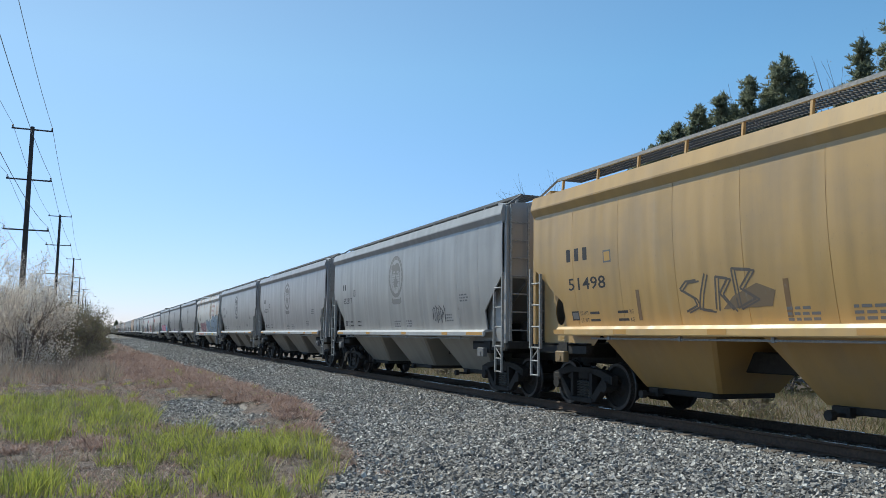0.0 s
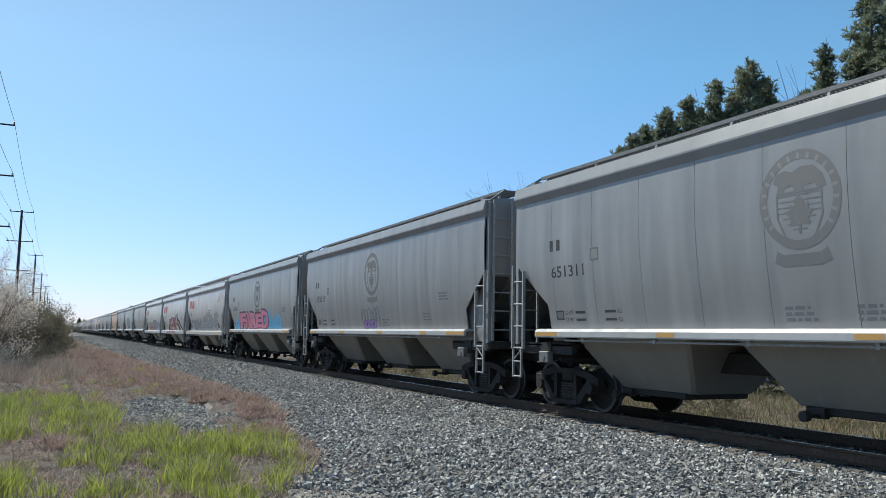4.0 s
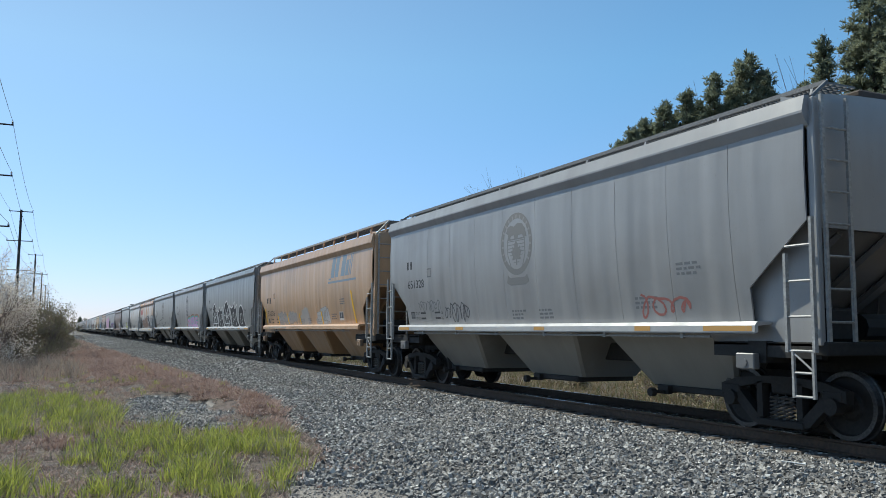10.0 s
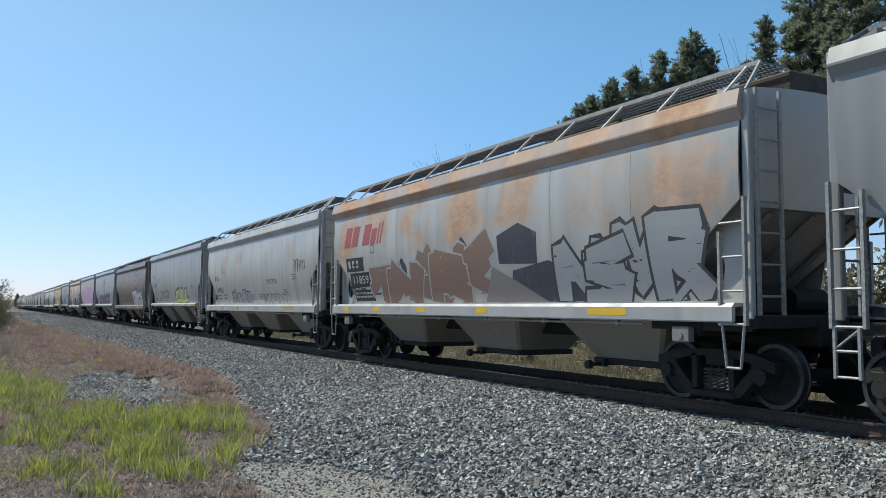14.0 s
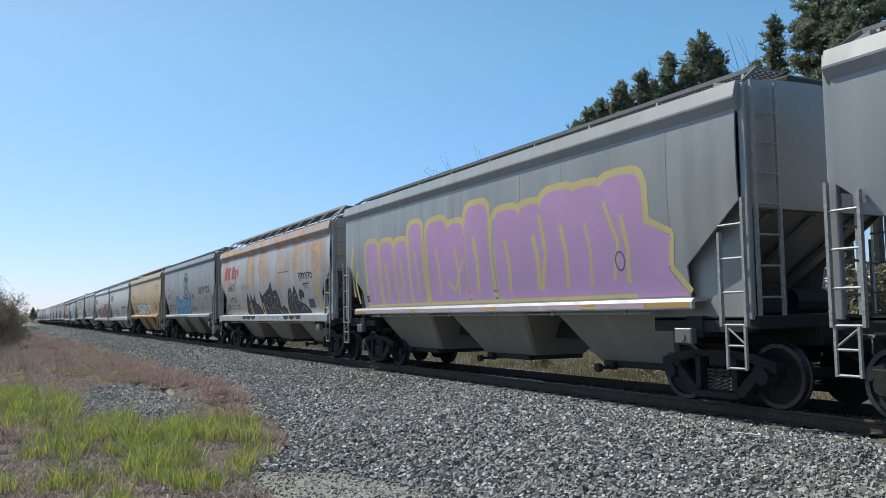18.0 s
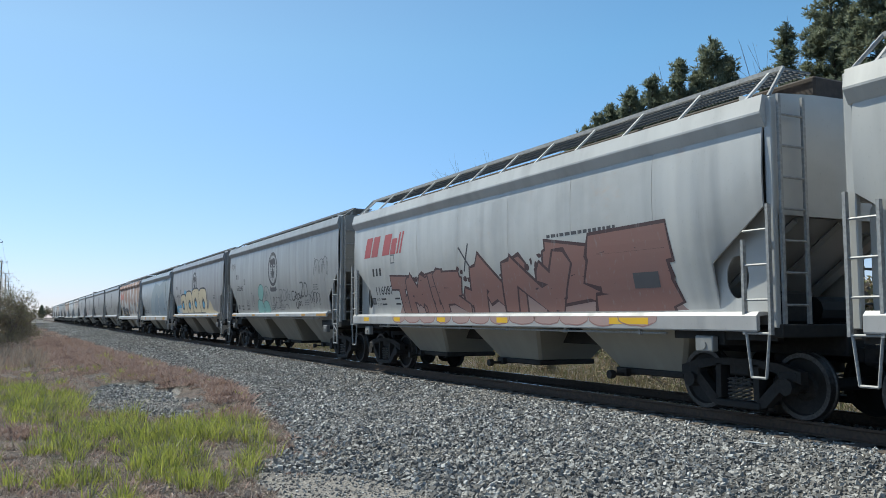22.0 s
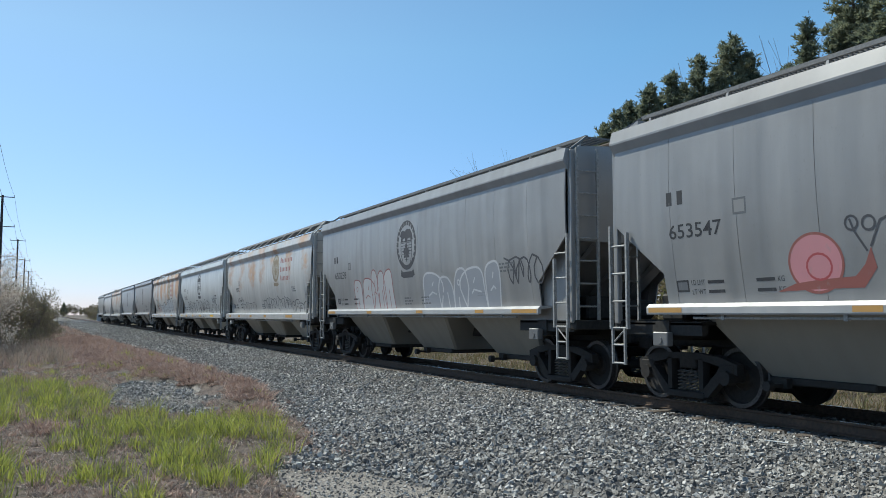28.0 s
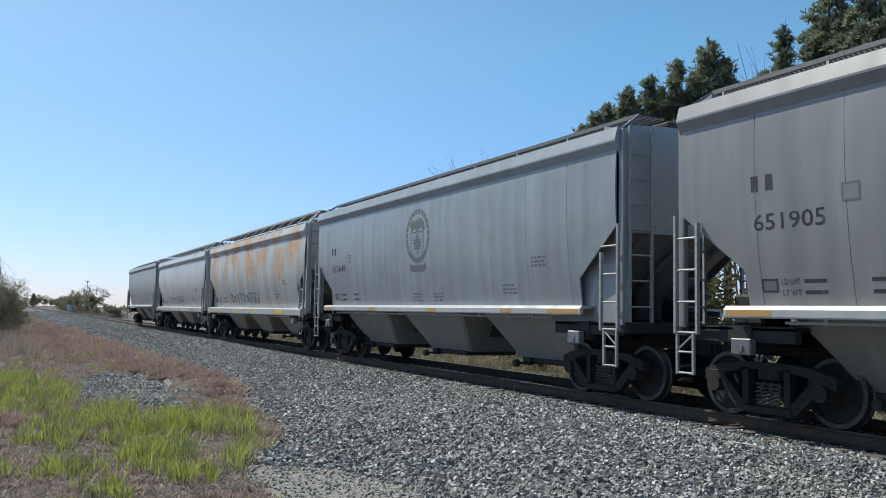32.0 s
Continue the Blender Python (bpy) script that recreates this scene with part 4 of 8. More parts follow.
def side_frame_mesh(sx):
    """The cast side frame: arched top chord, dropped bottom chord with the window for the springs, journal ends."""
    bm = B()
    x0, x1 = sx * 0.93, sx * 1.07
    prism(bm, [(-1.10, 0.50), (-1.10, 0.66), (-0.75, 0.76), (-0.30, 0.80), (0.30, 0.80), (0.75, 0.76), (1.10, 0.66), (1.10, 0.50), (0.74, 0.62), (0.34, 0.70), (-0.34, 0.70), (-0.74, 0.62)], x0, x1)
    for s in (-1, 1):
        prism(bm, [(s * 0.98, 0.60), (s * 0.78, 0.62), (s * 0.36, 0.22), (s * 0.36, 0.12), (s * 0.5, 0.14)], x0, x1)
        prism(bm, [(s * 0.30, 0.22), (s * 0.40, 0.22), (s * 0.40, 0.72), (s * 0.30, 0.72)], x0, x1)
        rod(bm, (sx * 0.95, s * AXLE, WHEEL_R), (sx * 1.13, s * AXLE, WHEEL_R), 0.115, 10)
        box(bm, sx * 1.0 - 0.08, sx * 1.0 + 0.08, s * AXLE - 0.16, s * AXLE + 0.16, 0.52, 0.66, 0.02)
    box(bm, sx * 1.0 - 0.09, sx * 1.0 + 0.09, -0.42, 0.42, 0.10, 0.20, 0.015)
    return mesh_of("side_frame", bm, M_TRUCK)


def spring_mesh(sx, y):
    """One coil, swept as a single tube."""
    bm = B()
    rings = []
    for i in range(37):
        a = 2 * math.pi * i / 6
        c, out = Vector((sx * 1.0, y, 0.21 + 0.054 * i / 6)), Vector((math.cos(a), math.sin(a), 0))
        rings.append([bm.verts.new(c + out * (0.062 + 0.017 * math.cos(b)) + Vector((0, 0, 0.017 * math.sin(b)))) for b in (0, 2.09, 4.19)])
    for p, q in zip(rings, rings[1:]):
        for j in range(3):
            bm.faces.new((p[j], p[(j + 1) % 3], q[(j + 1) % 3], q[j]))
    bmesh.ops.recalc_face_normals(bm, faces=bm.faces)
    return mesh_of("spring", bm, M_SPRING)


def bolster_mesh():
    bm = box(B(), -1.02, 1.02, -0.20, 0.20, 0.55, 0.74, 0.03)
    rod(bm, (0, 0, 0.70), (0, 0, 0.86), 0.2, 14)
    for s in (-1, 1):
        box(bm, -0.7, 0.7, s * 0.36 - 0.04, s * 0.36 + 0.04, 0.34, 0.44)
        for x in (-0.74, 0.74):
            box(bm, x - 0.05, x + 0.05, s * 0.42 - 0.03, s * 0.42 + 0.03, 0.25, 0.55, 0.01)
    return mesh_of("bolster", bm, M_TRUCK)


_wheel, _frames, _bolster = wheelset_mesh(), {s: side_frame_mesh(s) for s in (-1, 1)}, bolster_mesh()
_springs = {(s, y): spring_mesh(s, y) for s in (-1, 1) for y in (-0.2, -0.06, 0.08, 0.22)[:3]}

CARS = []  # (thing, wheelsets)


def build_car(k):
    """One covered hopper of a kind, all parts; colours are set on the copies."""
    car = new("covered_hopper_car")
    for i in range(k["panels"]):
        part("side_panel", side_panel(k, i, -1), M_PAINT, car)
    far = B()
    for i in range(k["panels"]):
        b = side_panel(k, i, 1)
        me = bpy.data.meshes.new("tmp")
        b.to_mesh(me)
        b.free()
        far.from_mesh(me)
        bpy.data.meshes.remove(me)
    part("far_side", far, M_PAINT, car)
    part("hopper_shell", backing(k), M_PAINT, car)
    part("roof", roof(k), M_PAINT, car)
    for s in (-1, 1):
        part("eave_plate", fascia(k, s), M_PAINT, car)
        part("side_sill", side_sill(k, s), M_PAINT, car)
        part("end_sheet", end_sheet(k, s), M_PAINT, car)
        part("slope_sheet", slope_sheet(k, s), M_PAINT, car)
        if k["posts"] or s < 0:
            part("shear_plate", shear_plate(k, s), M_PAINT, car)
        for x in (-0.9, 0, 0.9):
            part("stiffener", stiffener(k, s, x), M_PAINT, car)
        part("end_frame", end_frame(k, s), M_FRAME, car)
        end_ladder(k, s, car)
        part("coupler", coupler(k, s), M_TRUCK, car)
        for sx in (-1, 1):
            part("corner_post", corner_post(k, sx, s), M_PAINT, car)
            part("ladder", ladder(k, sx, s, s > 0), M_LADDER, car)
        part("jack_pad", jack_pad(k, -1, s), M_PAINT, car)
    hc = mesh_of("hatch_cover", hatch_cover(k), M_HATCH)
    for i in range(4):
        part("hatch_cover", hc, None, car).location = (0, (i - 1.5) * (k["half"] - 0.1) / 2, 0)
    part("running_board", running_board(k), M_GRATE, car)
    part("board_edge", board_edge(k), M_LADDER if k["posts"] else M_GRATE, car)
    me = mesh_of("board_post", board_post(k, 0), M_PAINT)
    n = 12 if k["posts"] else 9
    for i in range(n):
        part("board_post", me, None, car).location = (0, -k["half"] + 0.35 + (2 * k["half"] - 0.7) * i / (n - 1), 0)
    pitch = 4.16 if k["name"] != "N" else 4.0
    for y in (-pitch, 0, pitch):
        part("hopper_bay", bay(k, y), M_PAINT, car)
        part("outlet_gate", gate(k, y), M_FRAME, car)
    part("air_pipe", air_pipe(k), M_LADDER, car)
    part("centre_sill", centre_sill(k), M_FRAME, car)
    for s in (-1, 1):
        truck = part("truck", _bolster, None, car, "cast steel freight truck")
        truck.location = (0, s * (k["half"] - 1.08), 0)
        for sx in (-1, 1):
            part("side_frame", _frames[sx], None, truck)
            for y in (-0.2, -0.06, 0.08):
                part("spring", _springs[sx, y], None, truck).location = (0, 0.06, 0)
        for y in (-1, 1):
            part("wheelset", _wheel, None, truck).location = (0, y * AXLE, WHEEL_R)
    return car


PAINTED = ("side_panel", "far_side", "hopper_shell", "roof", "eave_plate", "end_sheet", "slope_sheet", "corner_post", "hatch_cover", "hopper_bay", "jack_pad", "board_post", "side_sill", "stiffener", "shear_plate")


def dress(car, body, rust=0.0, trim=None, bays=None, eave=None, sill=None):
    """Sets the paint of a car's parts."""
    for ob in car.children:
        kind = ob.name.split(".")[0]
        if kind in PAINTED:
            c = body
            # the bays' paint comes already darkened for the shade below the sill
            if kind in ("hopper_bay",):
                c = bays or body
            # recessed behind seams and under the ends: body paint darkened in place of shade
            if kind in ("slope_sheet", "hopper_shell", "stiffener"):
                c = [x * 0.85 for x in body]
            if kind == "eave_plate":
                c = eave or trim or body
            if kind == "side_sill":
                c = sill or trim or body
            if kind in ("jack_pad", "board_post"):
                c = [x * (0.5 if kind == "jack_pad" else 1) for x in trim or body]
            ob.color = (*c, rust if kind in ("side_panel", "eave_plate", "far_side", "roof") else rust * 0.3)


# ---- the train, car by car ----
TRACK_X = 10.25
# the middle of each car at the start, from the front of the train to its end
CENTRES = [7.87, 24.62, 40.89, 57.18, 73.5, 89.84, 106.13, 122.42, 138.75, 155.12, 171.48, 187.81, 204.11, 220.41, 237.17, 253.92, 270.21, 286.5, 302.86,
           319.23, 335.68, 352.77, 369.12, 385.41, 401.71, 418.05, 434.81, 451.6, 467.94, 484.25, 500.53, 516.42, 532.5, 548.81, 565.09, 581.37,
           597.66, 613.96, 630.32, 646.7, 663.06, 679.37, 695.69, 712.06, 728.39]


def run(t):
    """How far the train has rolled after t seconds: a little over 20 m/s, slowly rising."""
    return 20.564 * t - 0.4987 * (t / 10) ** 2 + 0.2574 * (t / 10) ** 3


GRAY, GRAY2, GRAY3 = (0.248, 0.244, 0.242), (0.275, 0.271, 0.268), (0.222, 0.219, 0.22)
PALE, PALE2 = (0.445, 0.428, 0.405), (0.475, 0.462, 0.448)
YELLOW, TAN, BROWN, SLATE = (0.46, 0.295, 0.11), (0.47, 0.295, 0.165), (0.13, 0.078, 0.058), (0.165, 0.166, 0.167)
DUSTY = (0.40, 0.385, 0.37)

# kind, paint, rust, badge, number, label
LIST = [
    (K_D, YELLOW, 0.0, "", "51498", "mustard yellow covered hopper car with grey sprayed tag"),
    (K_G, GRAY, 0.0, "seal", "652317", "grey covered hopper car with faded round seal"),
    (K_G, GRAY3, 0.0, "seal", "652211", "dark grey covered hopper car with faded seal"),
    (K_G, GRAY, 0.0, "seal", "650616", "grey covered hopper car with faded seal"),
    (K_S, PALE, 0.60, "stack", "119093", "rust-stained pale hopper car with blue and red graffiti"),
    (K_G, GRAY, 0.0, "seal", "651311", "grey covered hopper car with dirty sides"),
    (K_G, GRAY3, 0.0, "seal", "652019", "grey covered hopper car with small tag"),
    (K_G, GRAY, 0.0, "seal", "653424", "grey covered hopper car with pink and blue graffiti"),
    (K_S, PALE, 0.0, "word", "118018", "dented pale grey hopper car with black scrawls"),
    (K_S, PALE2, 0.0, "word", "116210", "pale hopper car with red and black graffiti"),
    (K_S, PALE2, 0.05, "word", "113940", "pale hopper car with dull plum and tan graffiti"),
    (K_G, GRAY2, 0.0, "seal", "652108", "grey covered hopper car with clear round seal"),
    (K_G, GRAY2, 0.0, "", "652280", "grey covered hopper car with tall black and cyan letters"),
    (K_G, GRAY2, 0.0, "seal", "651328", "grey covered hopper car with small black tags"),
    (K_D, TAN, 0.0, "blue", "51036", "tan covered hopper car with blue word mark"),
    (K_G, SLATE, 0.0, "", "200095", "dark grey hopper car with black and white graffiti"),
    (K_G, GRAY2, 0.0, "seal", "654221", "grey covered hopper car with purple and green graffiti"),
    (K_G, GRAY, 0.0, "seal", "652147", "grey covered hopper car with faint seal"),
    (K_S, PALE, 0.75, "word", "118593", "rust-blotched pale hopper car with orange and black graffiti"),
    (K_S, PALE, 0.42, "", "118021", "rust-streaked pale hopper car with grey scrawls"),
    (K_G, GRAY2, 0.0, "", "652433", "grey covered hopper car with yellow-green graffiti"),
    (K_S, BROWN, 0.0, "white", "", "dark brown hopper car with silver graffiti"),
    (K_G, GRAY2, 0.0, "seal", "652347", "grey covered hopper car with violet and maroon letters"),
    (K_G, GRAY2, 0.0, "", "", "grey hopper car covered in pink and yellow bubble letters"),
    (K_S, PALE, 0.78, "word", "115774", "rusty pale hopper car with big black letters"),
    (K_G, GRAY2, 0.0, "seal", "652226", "grey covered hopper car with bright blue graffiti"),
    (K_D, YELLOW, 0.0, "", "52019", "mustard yellow hopper car with silver and red graffiti"),
    (K_S, PALE, 0.22, "word", "116083", "pale hopper car with rust spots and black tag"),
    (K_S, PALE2, 0.18, "word", "116087", "pale hopper car with brick red graffiti"),
    (K_G, GRAY2, 0.0, "seal", "650245", "grey covered hopper car with green blob and tags"),
    (K_G, GRAY2, 0.0, "seal", "652792", "grey covered hopper car with large cream graffiti"),
    (K_N, (0.30, 0.32, 0.33), 0.0, "", "", "grey-blue hopper car with large blue painted forms"),
    (K_S, PALE, 1.0, "word", "115580", "heavily rusted hopper car with black bubble letters"),
    (K_G, GRAY, 0.0, "seal", "651220", "grey covered hopper car with plain dirty sides"),
    (K_G, GRAY3, 0.0, "seal", "650981", "dark grey covered hopper car"),
    (K_G, GRAY2, 0.0, "seal", "653547", "grey covered hopper car with pink sprayed snail shape"),
    (K_G, GRAY2, 0.0, "seal", "650258", "grey covered hopper car with white bubble letters"),
    (K_S, PALE, 0.64, "stack", "119474", "pale hopper car with red-brown rust blots"),
    (K_S, (0.48, 0.485, 0.49), 0.0, "seal", "120435", "clean pale grey hopper car with dark seal"),
    (K_S, PALE, 0.88, "stack", "119408", "rust-stained pale hopper car with silver graffiti"),
    (K_G, GRAY2, 0.0, "seal", "651905", "grey covered hopper car with small black tag"),
    (K_G, (0.28, 0.295, 0.31), 0.0, "seal", "653648", "blue-grey covered hopper car with faded seal"),
    (K_S, PALE, 0.75, "", "", "rust-topped pale hopper car"),
    (K_S, PALE2, 0.1, "", "", "pale hopper car with dirty lower side"),
    (K_G, GRAY, 0.0, "", "", "grey hopper car at the end of the train"),
]
SPRAYED = "SLRBFAREDALMOUKHCDYTIPNW!G24JZXV"
letters_ready([(c, o) for c in sorted(set(SPRAYED)) for o in (0.09, 0.07, 0.05)] + [(r[4], 0.008) for r in LIST if r[4]] + [(w, 0.0) for w in ("LD LMT", "LT WT", "KG", "205600", "59400", "102750", "26950", "226100", "59900", "102550", "27150")] + [(w, 0.012) for w in ("GROW", "UP!", "SHOW", "BEZ", "ZONE", "JFK.")] + [("SHOW.TOI.", 0.05)])

def P(*c):
    """Sprayed paint, dulled by sun and road dirt."""
    g = sum(c) / 3
    return spray(tuple(round(x * 0.85 + g * 0.15, 3) for x in c))


BLACK, DARK, WHT, SILV = P(0.03, 0.03, 0.035), P(0.075, 0.075, 0.085), P(0.75, 0.75, 0.74), P(0.48, 0.49, 0.51)
PINK, BLUE, CYAN, RED = P(0.55, 0.16, 0.27), P(0.08, 0.33, 0.55), P(0.30, 0.56, 0.64), P(0.46, 0.07, 0.075)
PURP, MAUVE, TEAL = P(0.22, 0.10, 0.42), P(0.50, 0.27, 0.50), P(0.10, 0.42, 0.38)
CREAM, ORNG, BRICK = P(0.56, 0.46, 0.29), P(0.50, 0.19, 0.07), P(0.33, 0.10, 0.08)
LOGO_RED, LOGO_BLUE, STENCIL = P(0.42, 0.085, 0.095), P(0.22, 0.30, 0.38), P(0.045, 0.045, 0.05)
FADED, SALMON, MAROON, REFL = P(0.15, 0.155, 0.165), P(0.62, 0.24, 0.26), P(0.12, 0.045, 0.06), spray((0.74, 0.44, 0.03))
AMBER = P(0.52, 0.27, 0.05)
PALE_BLUE = P(0.20, 0.29, 0.37)


def graffiti(i, d):
    """What is sprayed on each car of the train."""
    r = random.Random(100 + i)
    if i == 0:
        ink = P(0.12, 0.10, 0.085)
        d.poly([(5.75, 1.86), (6.75, 1.88), (6.85, 2.1), (6.5, 2.22), (6.0, 2.05)], P(0.20, 0.14, 0.08), 0.001)
        for k, w in ((0.0, 0.035), (0.07, 0.03)):
            for pts in ([(5.21, 2.33), (4.95, 2.32), (4.80, 2.2), (5.12, 2.05), (5.18, 1.93), (4.9, 1.84)], [(5.42, 2.42), (5.28, 2.1), (5.22, 1.88), (5.52, 1.84)], [(5.6, 1.86), (5.66, 2.36), (5.92, 2.32), (5.72, 2.1), (5.98, 1.84)], [(6.08, 1.87), (6.02, 2.46), (6.42, 2.42), (6.16, 2.16), (6.46, 2.0), (6.08, 1.87)]):
                d.line([(u + k, z - 0.3 * k) for u, z in pts], w, ink, 0.004 + 0.02 * k)
        for u in (3.6, 7.0):
            d.rect(u, u + 0.1, 1.72, 2.25, P(0.22, 0.13, 0.06), 0.002)
        d.rect(11.2, 12.6, 2.15, 2.22, STENCIL, 0.003), d.rect(11.2, 12.4, 2.0, 2.07, STENCIL, 0.003)
    elif i == 1:
        scribble(d, 10.3, 11.3, 1.75, 2.25, DARK, 3)
    elif i == 4:
        d.poly([(2.3, 1.5), (6.8, 1.5), (6.3, 1.95), (5.2, 2.3), (3.4, 2.25), (2.6, 1.9)], P(0.40, 0.42, 0.43), 0.001)
        wild_letters(d, 6, 2.5, 6.1, 1.5, 2.2, P(0.36, 0.17, 0.19), P(0.17, 0.04, 0.07), 5, rim=0.04, thick=0.24, lean=0.05)
        d.poly([(6.9, 1.5), (14.1, 1.5), (13.9, 2.4), (12.4, 2.75), (10.5, 2.45), (8.0, 2.2)], P(0.28, 0.33, 0.34), 0.001)
        wild_letters(d, 3, 7.0, 9.4, 1.5, 2.35, P(0.20, 0.27, 0.37), P(0.06, 0.09, 0.115), 6, rim=0.05, thick=0.34)
        wild_letters(d, 4, 9.9, 13.9, 1.5, 2.55, P(0.22, 0.29, 0.38), P(0.06, 0.09, 0.115), 7, rim=0.055, thick=0.32, zr=2.7)
        d.disc(9.5, 2.15, 0.34, 0.42, P(0.30, 0.33, 0.30), 0.04, 16), d.disc(9.4, 2.4, 0.13, 0.12, P(0.46, 0.48, 0.48), 0.045, 12), d.disc(9.66, 2.4, 0.13, 0.12, P(0.46, 0.48, 0.48), 0.045, 12)
        scribble(d, 8.9, 12.6, 1.52, 1.98, P(0.07, 0.09, 0.15), 7, 0.025, 12)
        d.rect(6.15, 7.0, 1.93, 2.2, GREY_SPRAY, 0.003), small_print(d, 6.2, 2.1, DARK, r, 2, 0.6, 0.05)
    elif i == 6:
        scribble(d, 6.2, 8.0, 1.65, 2.25, FADED, 8, 0.04)
        blob_letters(d, 2, 6.4, 7.6, 1.58, 1.9, PURP, DARK, 4)
    elif i == 7:
        for a, b, h in ((1.4, 3.0, 0.55), (8.2, 10.2, 0.95), (10.0, 12.0, 0.7)):
            d.poly([(a, 1.59), (b, 1.59), (b + 0.1, 1.59 + h * 0.6), ((a + b) / 2 + 0.3, 1.62 + h), ((a + b) / 2 - 0.2, 1.59 + h * 0.55), (a + 0.2, 1.6 + h * 0.85)], BLUE, 0.003)
        bubble_letters(d, "FARED", 3.0, 9.4, 1.62, 2.42, PINK, MAROON, 11, shadow=DARK, lean=0.15)
        d.poly([(4.5, 1.7), (5.2, 1.65), (5.0, 2.3)], RED, 0.018), d.poly([(6.2, 1.7), (6.7, 1.75), (6.5, 2.25)], SALMON, 0.018)
    elif i == 8:
        for c in range(24):
            d.disc(2.9 + c * 0.4, 1.62 + 0.2 * (c % 3), 0.34, 0.2, P(0.36, 0.36, 0.37), 0.0008 + c * 0.00003, 12, r, 0.15)
        wild_letters(d, 6, 2.6, 6.0, 1.5, 2.2, P(0.30, 0.30, 0.31), P(0.10, 0.10, 0.11), 12, rim=0.025, thick=0.2)
        wild_letters(d, 6, 6.6, 12.2, 1.5, 2.45, P(0.34, 0.34, 0.35), P(0.11, 0.11, 0.12), 13, rim=0.03, thick=0.24)
        d.line([(12.5, 3.25), (13.1, 3.2), (12.9, 3.5), (13.3, 3.2), (13.2, 3.65), (13.6, 3.1), (13.55, 3.7), (14.7, 3.5), (13.6, 3.35)], 0.03, P(0.28, 0.08, 0.09), 0.004)
        d.rect(12.2, 12.75, 1.62, 1.95, BLACK, 0.004), d.rect(9.0, 10.4, 2.72, 2.76, DARK, 0.003)
    elif i == 9:
        crest = lambda u: float(np.interp(u, [3.4, 4.9, 6.1, 8.3, 9.4, 9.8, 10.6, 11.5, 12.6], [1.6, 2.2, 2.48, 2.52, 2.68, 2.74, 2.36, 1.95, 1.5]))
        for c in range(46):
            u = 3.4 + c * 0.2
            d.disc(u, crest(u) - 0.08 + r.uniform(-0.06, 0.06), 0.2, 0.15, BLACK, 0.001 + c * 0.00004, 12, r, 0.12)
        d.poly([(3.3, 1.45)] + [(3.4 + c * 0.4, crest(3.4 + c * 0.4) - 0.05) for c in range(23)] + [(12.6, 1.45)], BLACK, 0.003)
        d.disc(10.3, 2.78, 0.18, 0.14, BLACK, 0.002, 12, r, 0.1), d.disc(11.4, 2.2, 0.16, 0.12, BLACK, 0.002, 12, r, 0.1)
        wild_letters(d, 5, 4.6, 9.3, 1.44, 2.3, P(0.25, 0.075, 0.085), P(0.60, 0.58, 0.58), 15, rim=0.06, thick=0.34, zr=2.5, lean=0.12, kinds=(2, 4, 6, 5, 4))
        d.poly([(9.1, 1.5), (9.5, 2.62), (9.75, 2.6), (9.5, 1.95), (10.3, 1.5)], P(0.62, 0.60, 0.60), 0.04)
        d.poly([(9.9, 2.2), (10.3, 2.25), (11.9, 1.5), (11.1, 1.5)], P(0.62, 0.60, 0.60), 0.04), d.poly([(10.2, 2.1), (10.5, 2.1), (11.4, 1.5), (11.0, 1.5)], P(0.27, 0.09, 0.095), 0.042)
    elif i == 10:
        tan, plum = P(0.42, 0.31, 0.24), P(0.20, 0.10, 0.12)
        for q, (a, b) in enumerate(((2.75, 3.95), (4.0, 5.05), (5.1, 6.1), (6.15, 7.55))):
            form(d, [(a, 1.42), (a + 0.02, 1.9), (a + 0.12, 2.2), ((a + b) / 2, 2.28), (b - 0.1, 2.22), (b, 1.95), (b, 1.42)], tan, P(0.13, 0.10, 0.11), 0.04, 0.003 + 0.0003 * q)
            d.rect(a + 0.25, a + 0.5, 1.45, 2.02, plum, 0.008), d.rect(a + 0.5, b - 0.1, 1.62, 1.78, plum, 0.0085), d.rect(b - 0.38, b - 0.18, 1.7, 2.06, plum, 0.009)
        form(d, [(7.5, 1.44), (7.7, 2.0), (8.2, 2.3), (8.7, 2.1), (8.6, 1.44)], P(0.22, 0.24, 0.32), P(0.14, 0.14, 0.19), 0.04, 0.004)
        d.poly([(7.0, 1.5), (14.0, 1.5), (13.6, 2.0), (11.5, 2.3), (9.0, 2.45), (7.6, 2.3)], P(0.35, 0.35, 0.37), 0.001)
        wild_letters(d, 3, 7.3, 10.0, 1.5, 2.4, P(0.26, 0.24, 0.29), P(0.085, 0.08, 0.09), 17, rim=0.04, thick=0.3)
        wild_letters(d, 3, 10.8, 13.6, 1.5, 2.15, P(0.30, 0.30, 0.32), P(0.10, 0.095, 0.10), 18, rim=0.04, thick=0.26)
        d.ring(12.9, 3.0, 0.38, 0.3, 0.03, P(0.2, 0.2, 0.21), 0.004, 14), d.line([(12.9, 3.25), (13.0, 3.75)], 0.05, GREY_SPRAY, 0.004), d.ring(10.6, 2.5, 0.16, 0.16, 0.03, GREY_SPRAY, 0.004, 14)
    elif i == 11:
        scribble(d, 11.0, 12.4, 1.62, 2.2, FADED, 20, 0.03)
    elif i == 12:
        bubble_letters(d, "ALRA", 4.4, 9.1, 1.7, 3.2, P(0.10, 0.11, 0.13), P(0.22, 0.30, 0.34), 21, glow=CYAN)
        d.disc(7.2, 3.3, 0.45, 0.25, GREY_SPRAY, 0.0005, 14, r, 0.1)
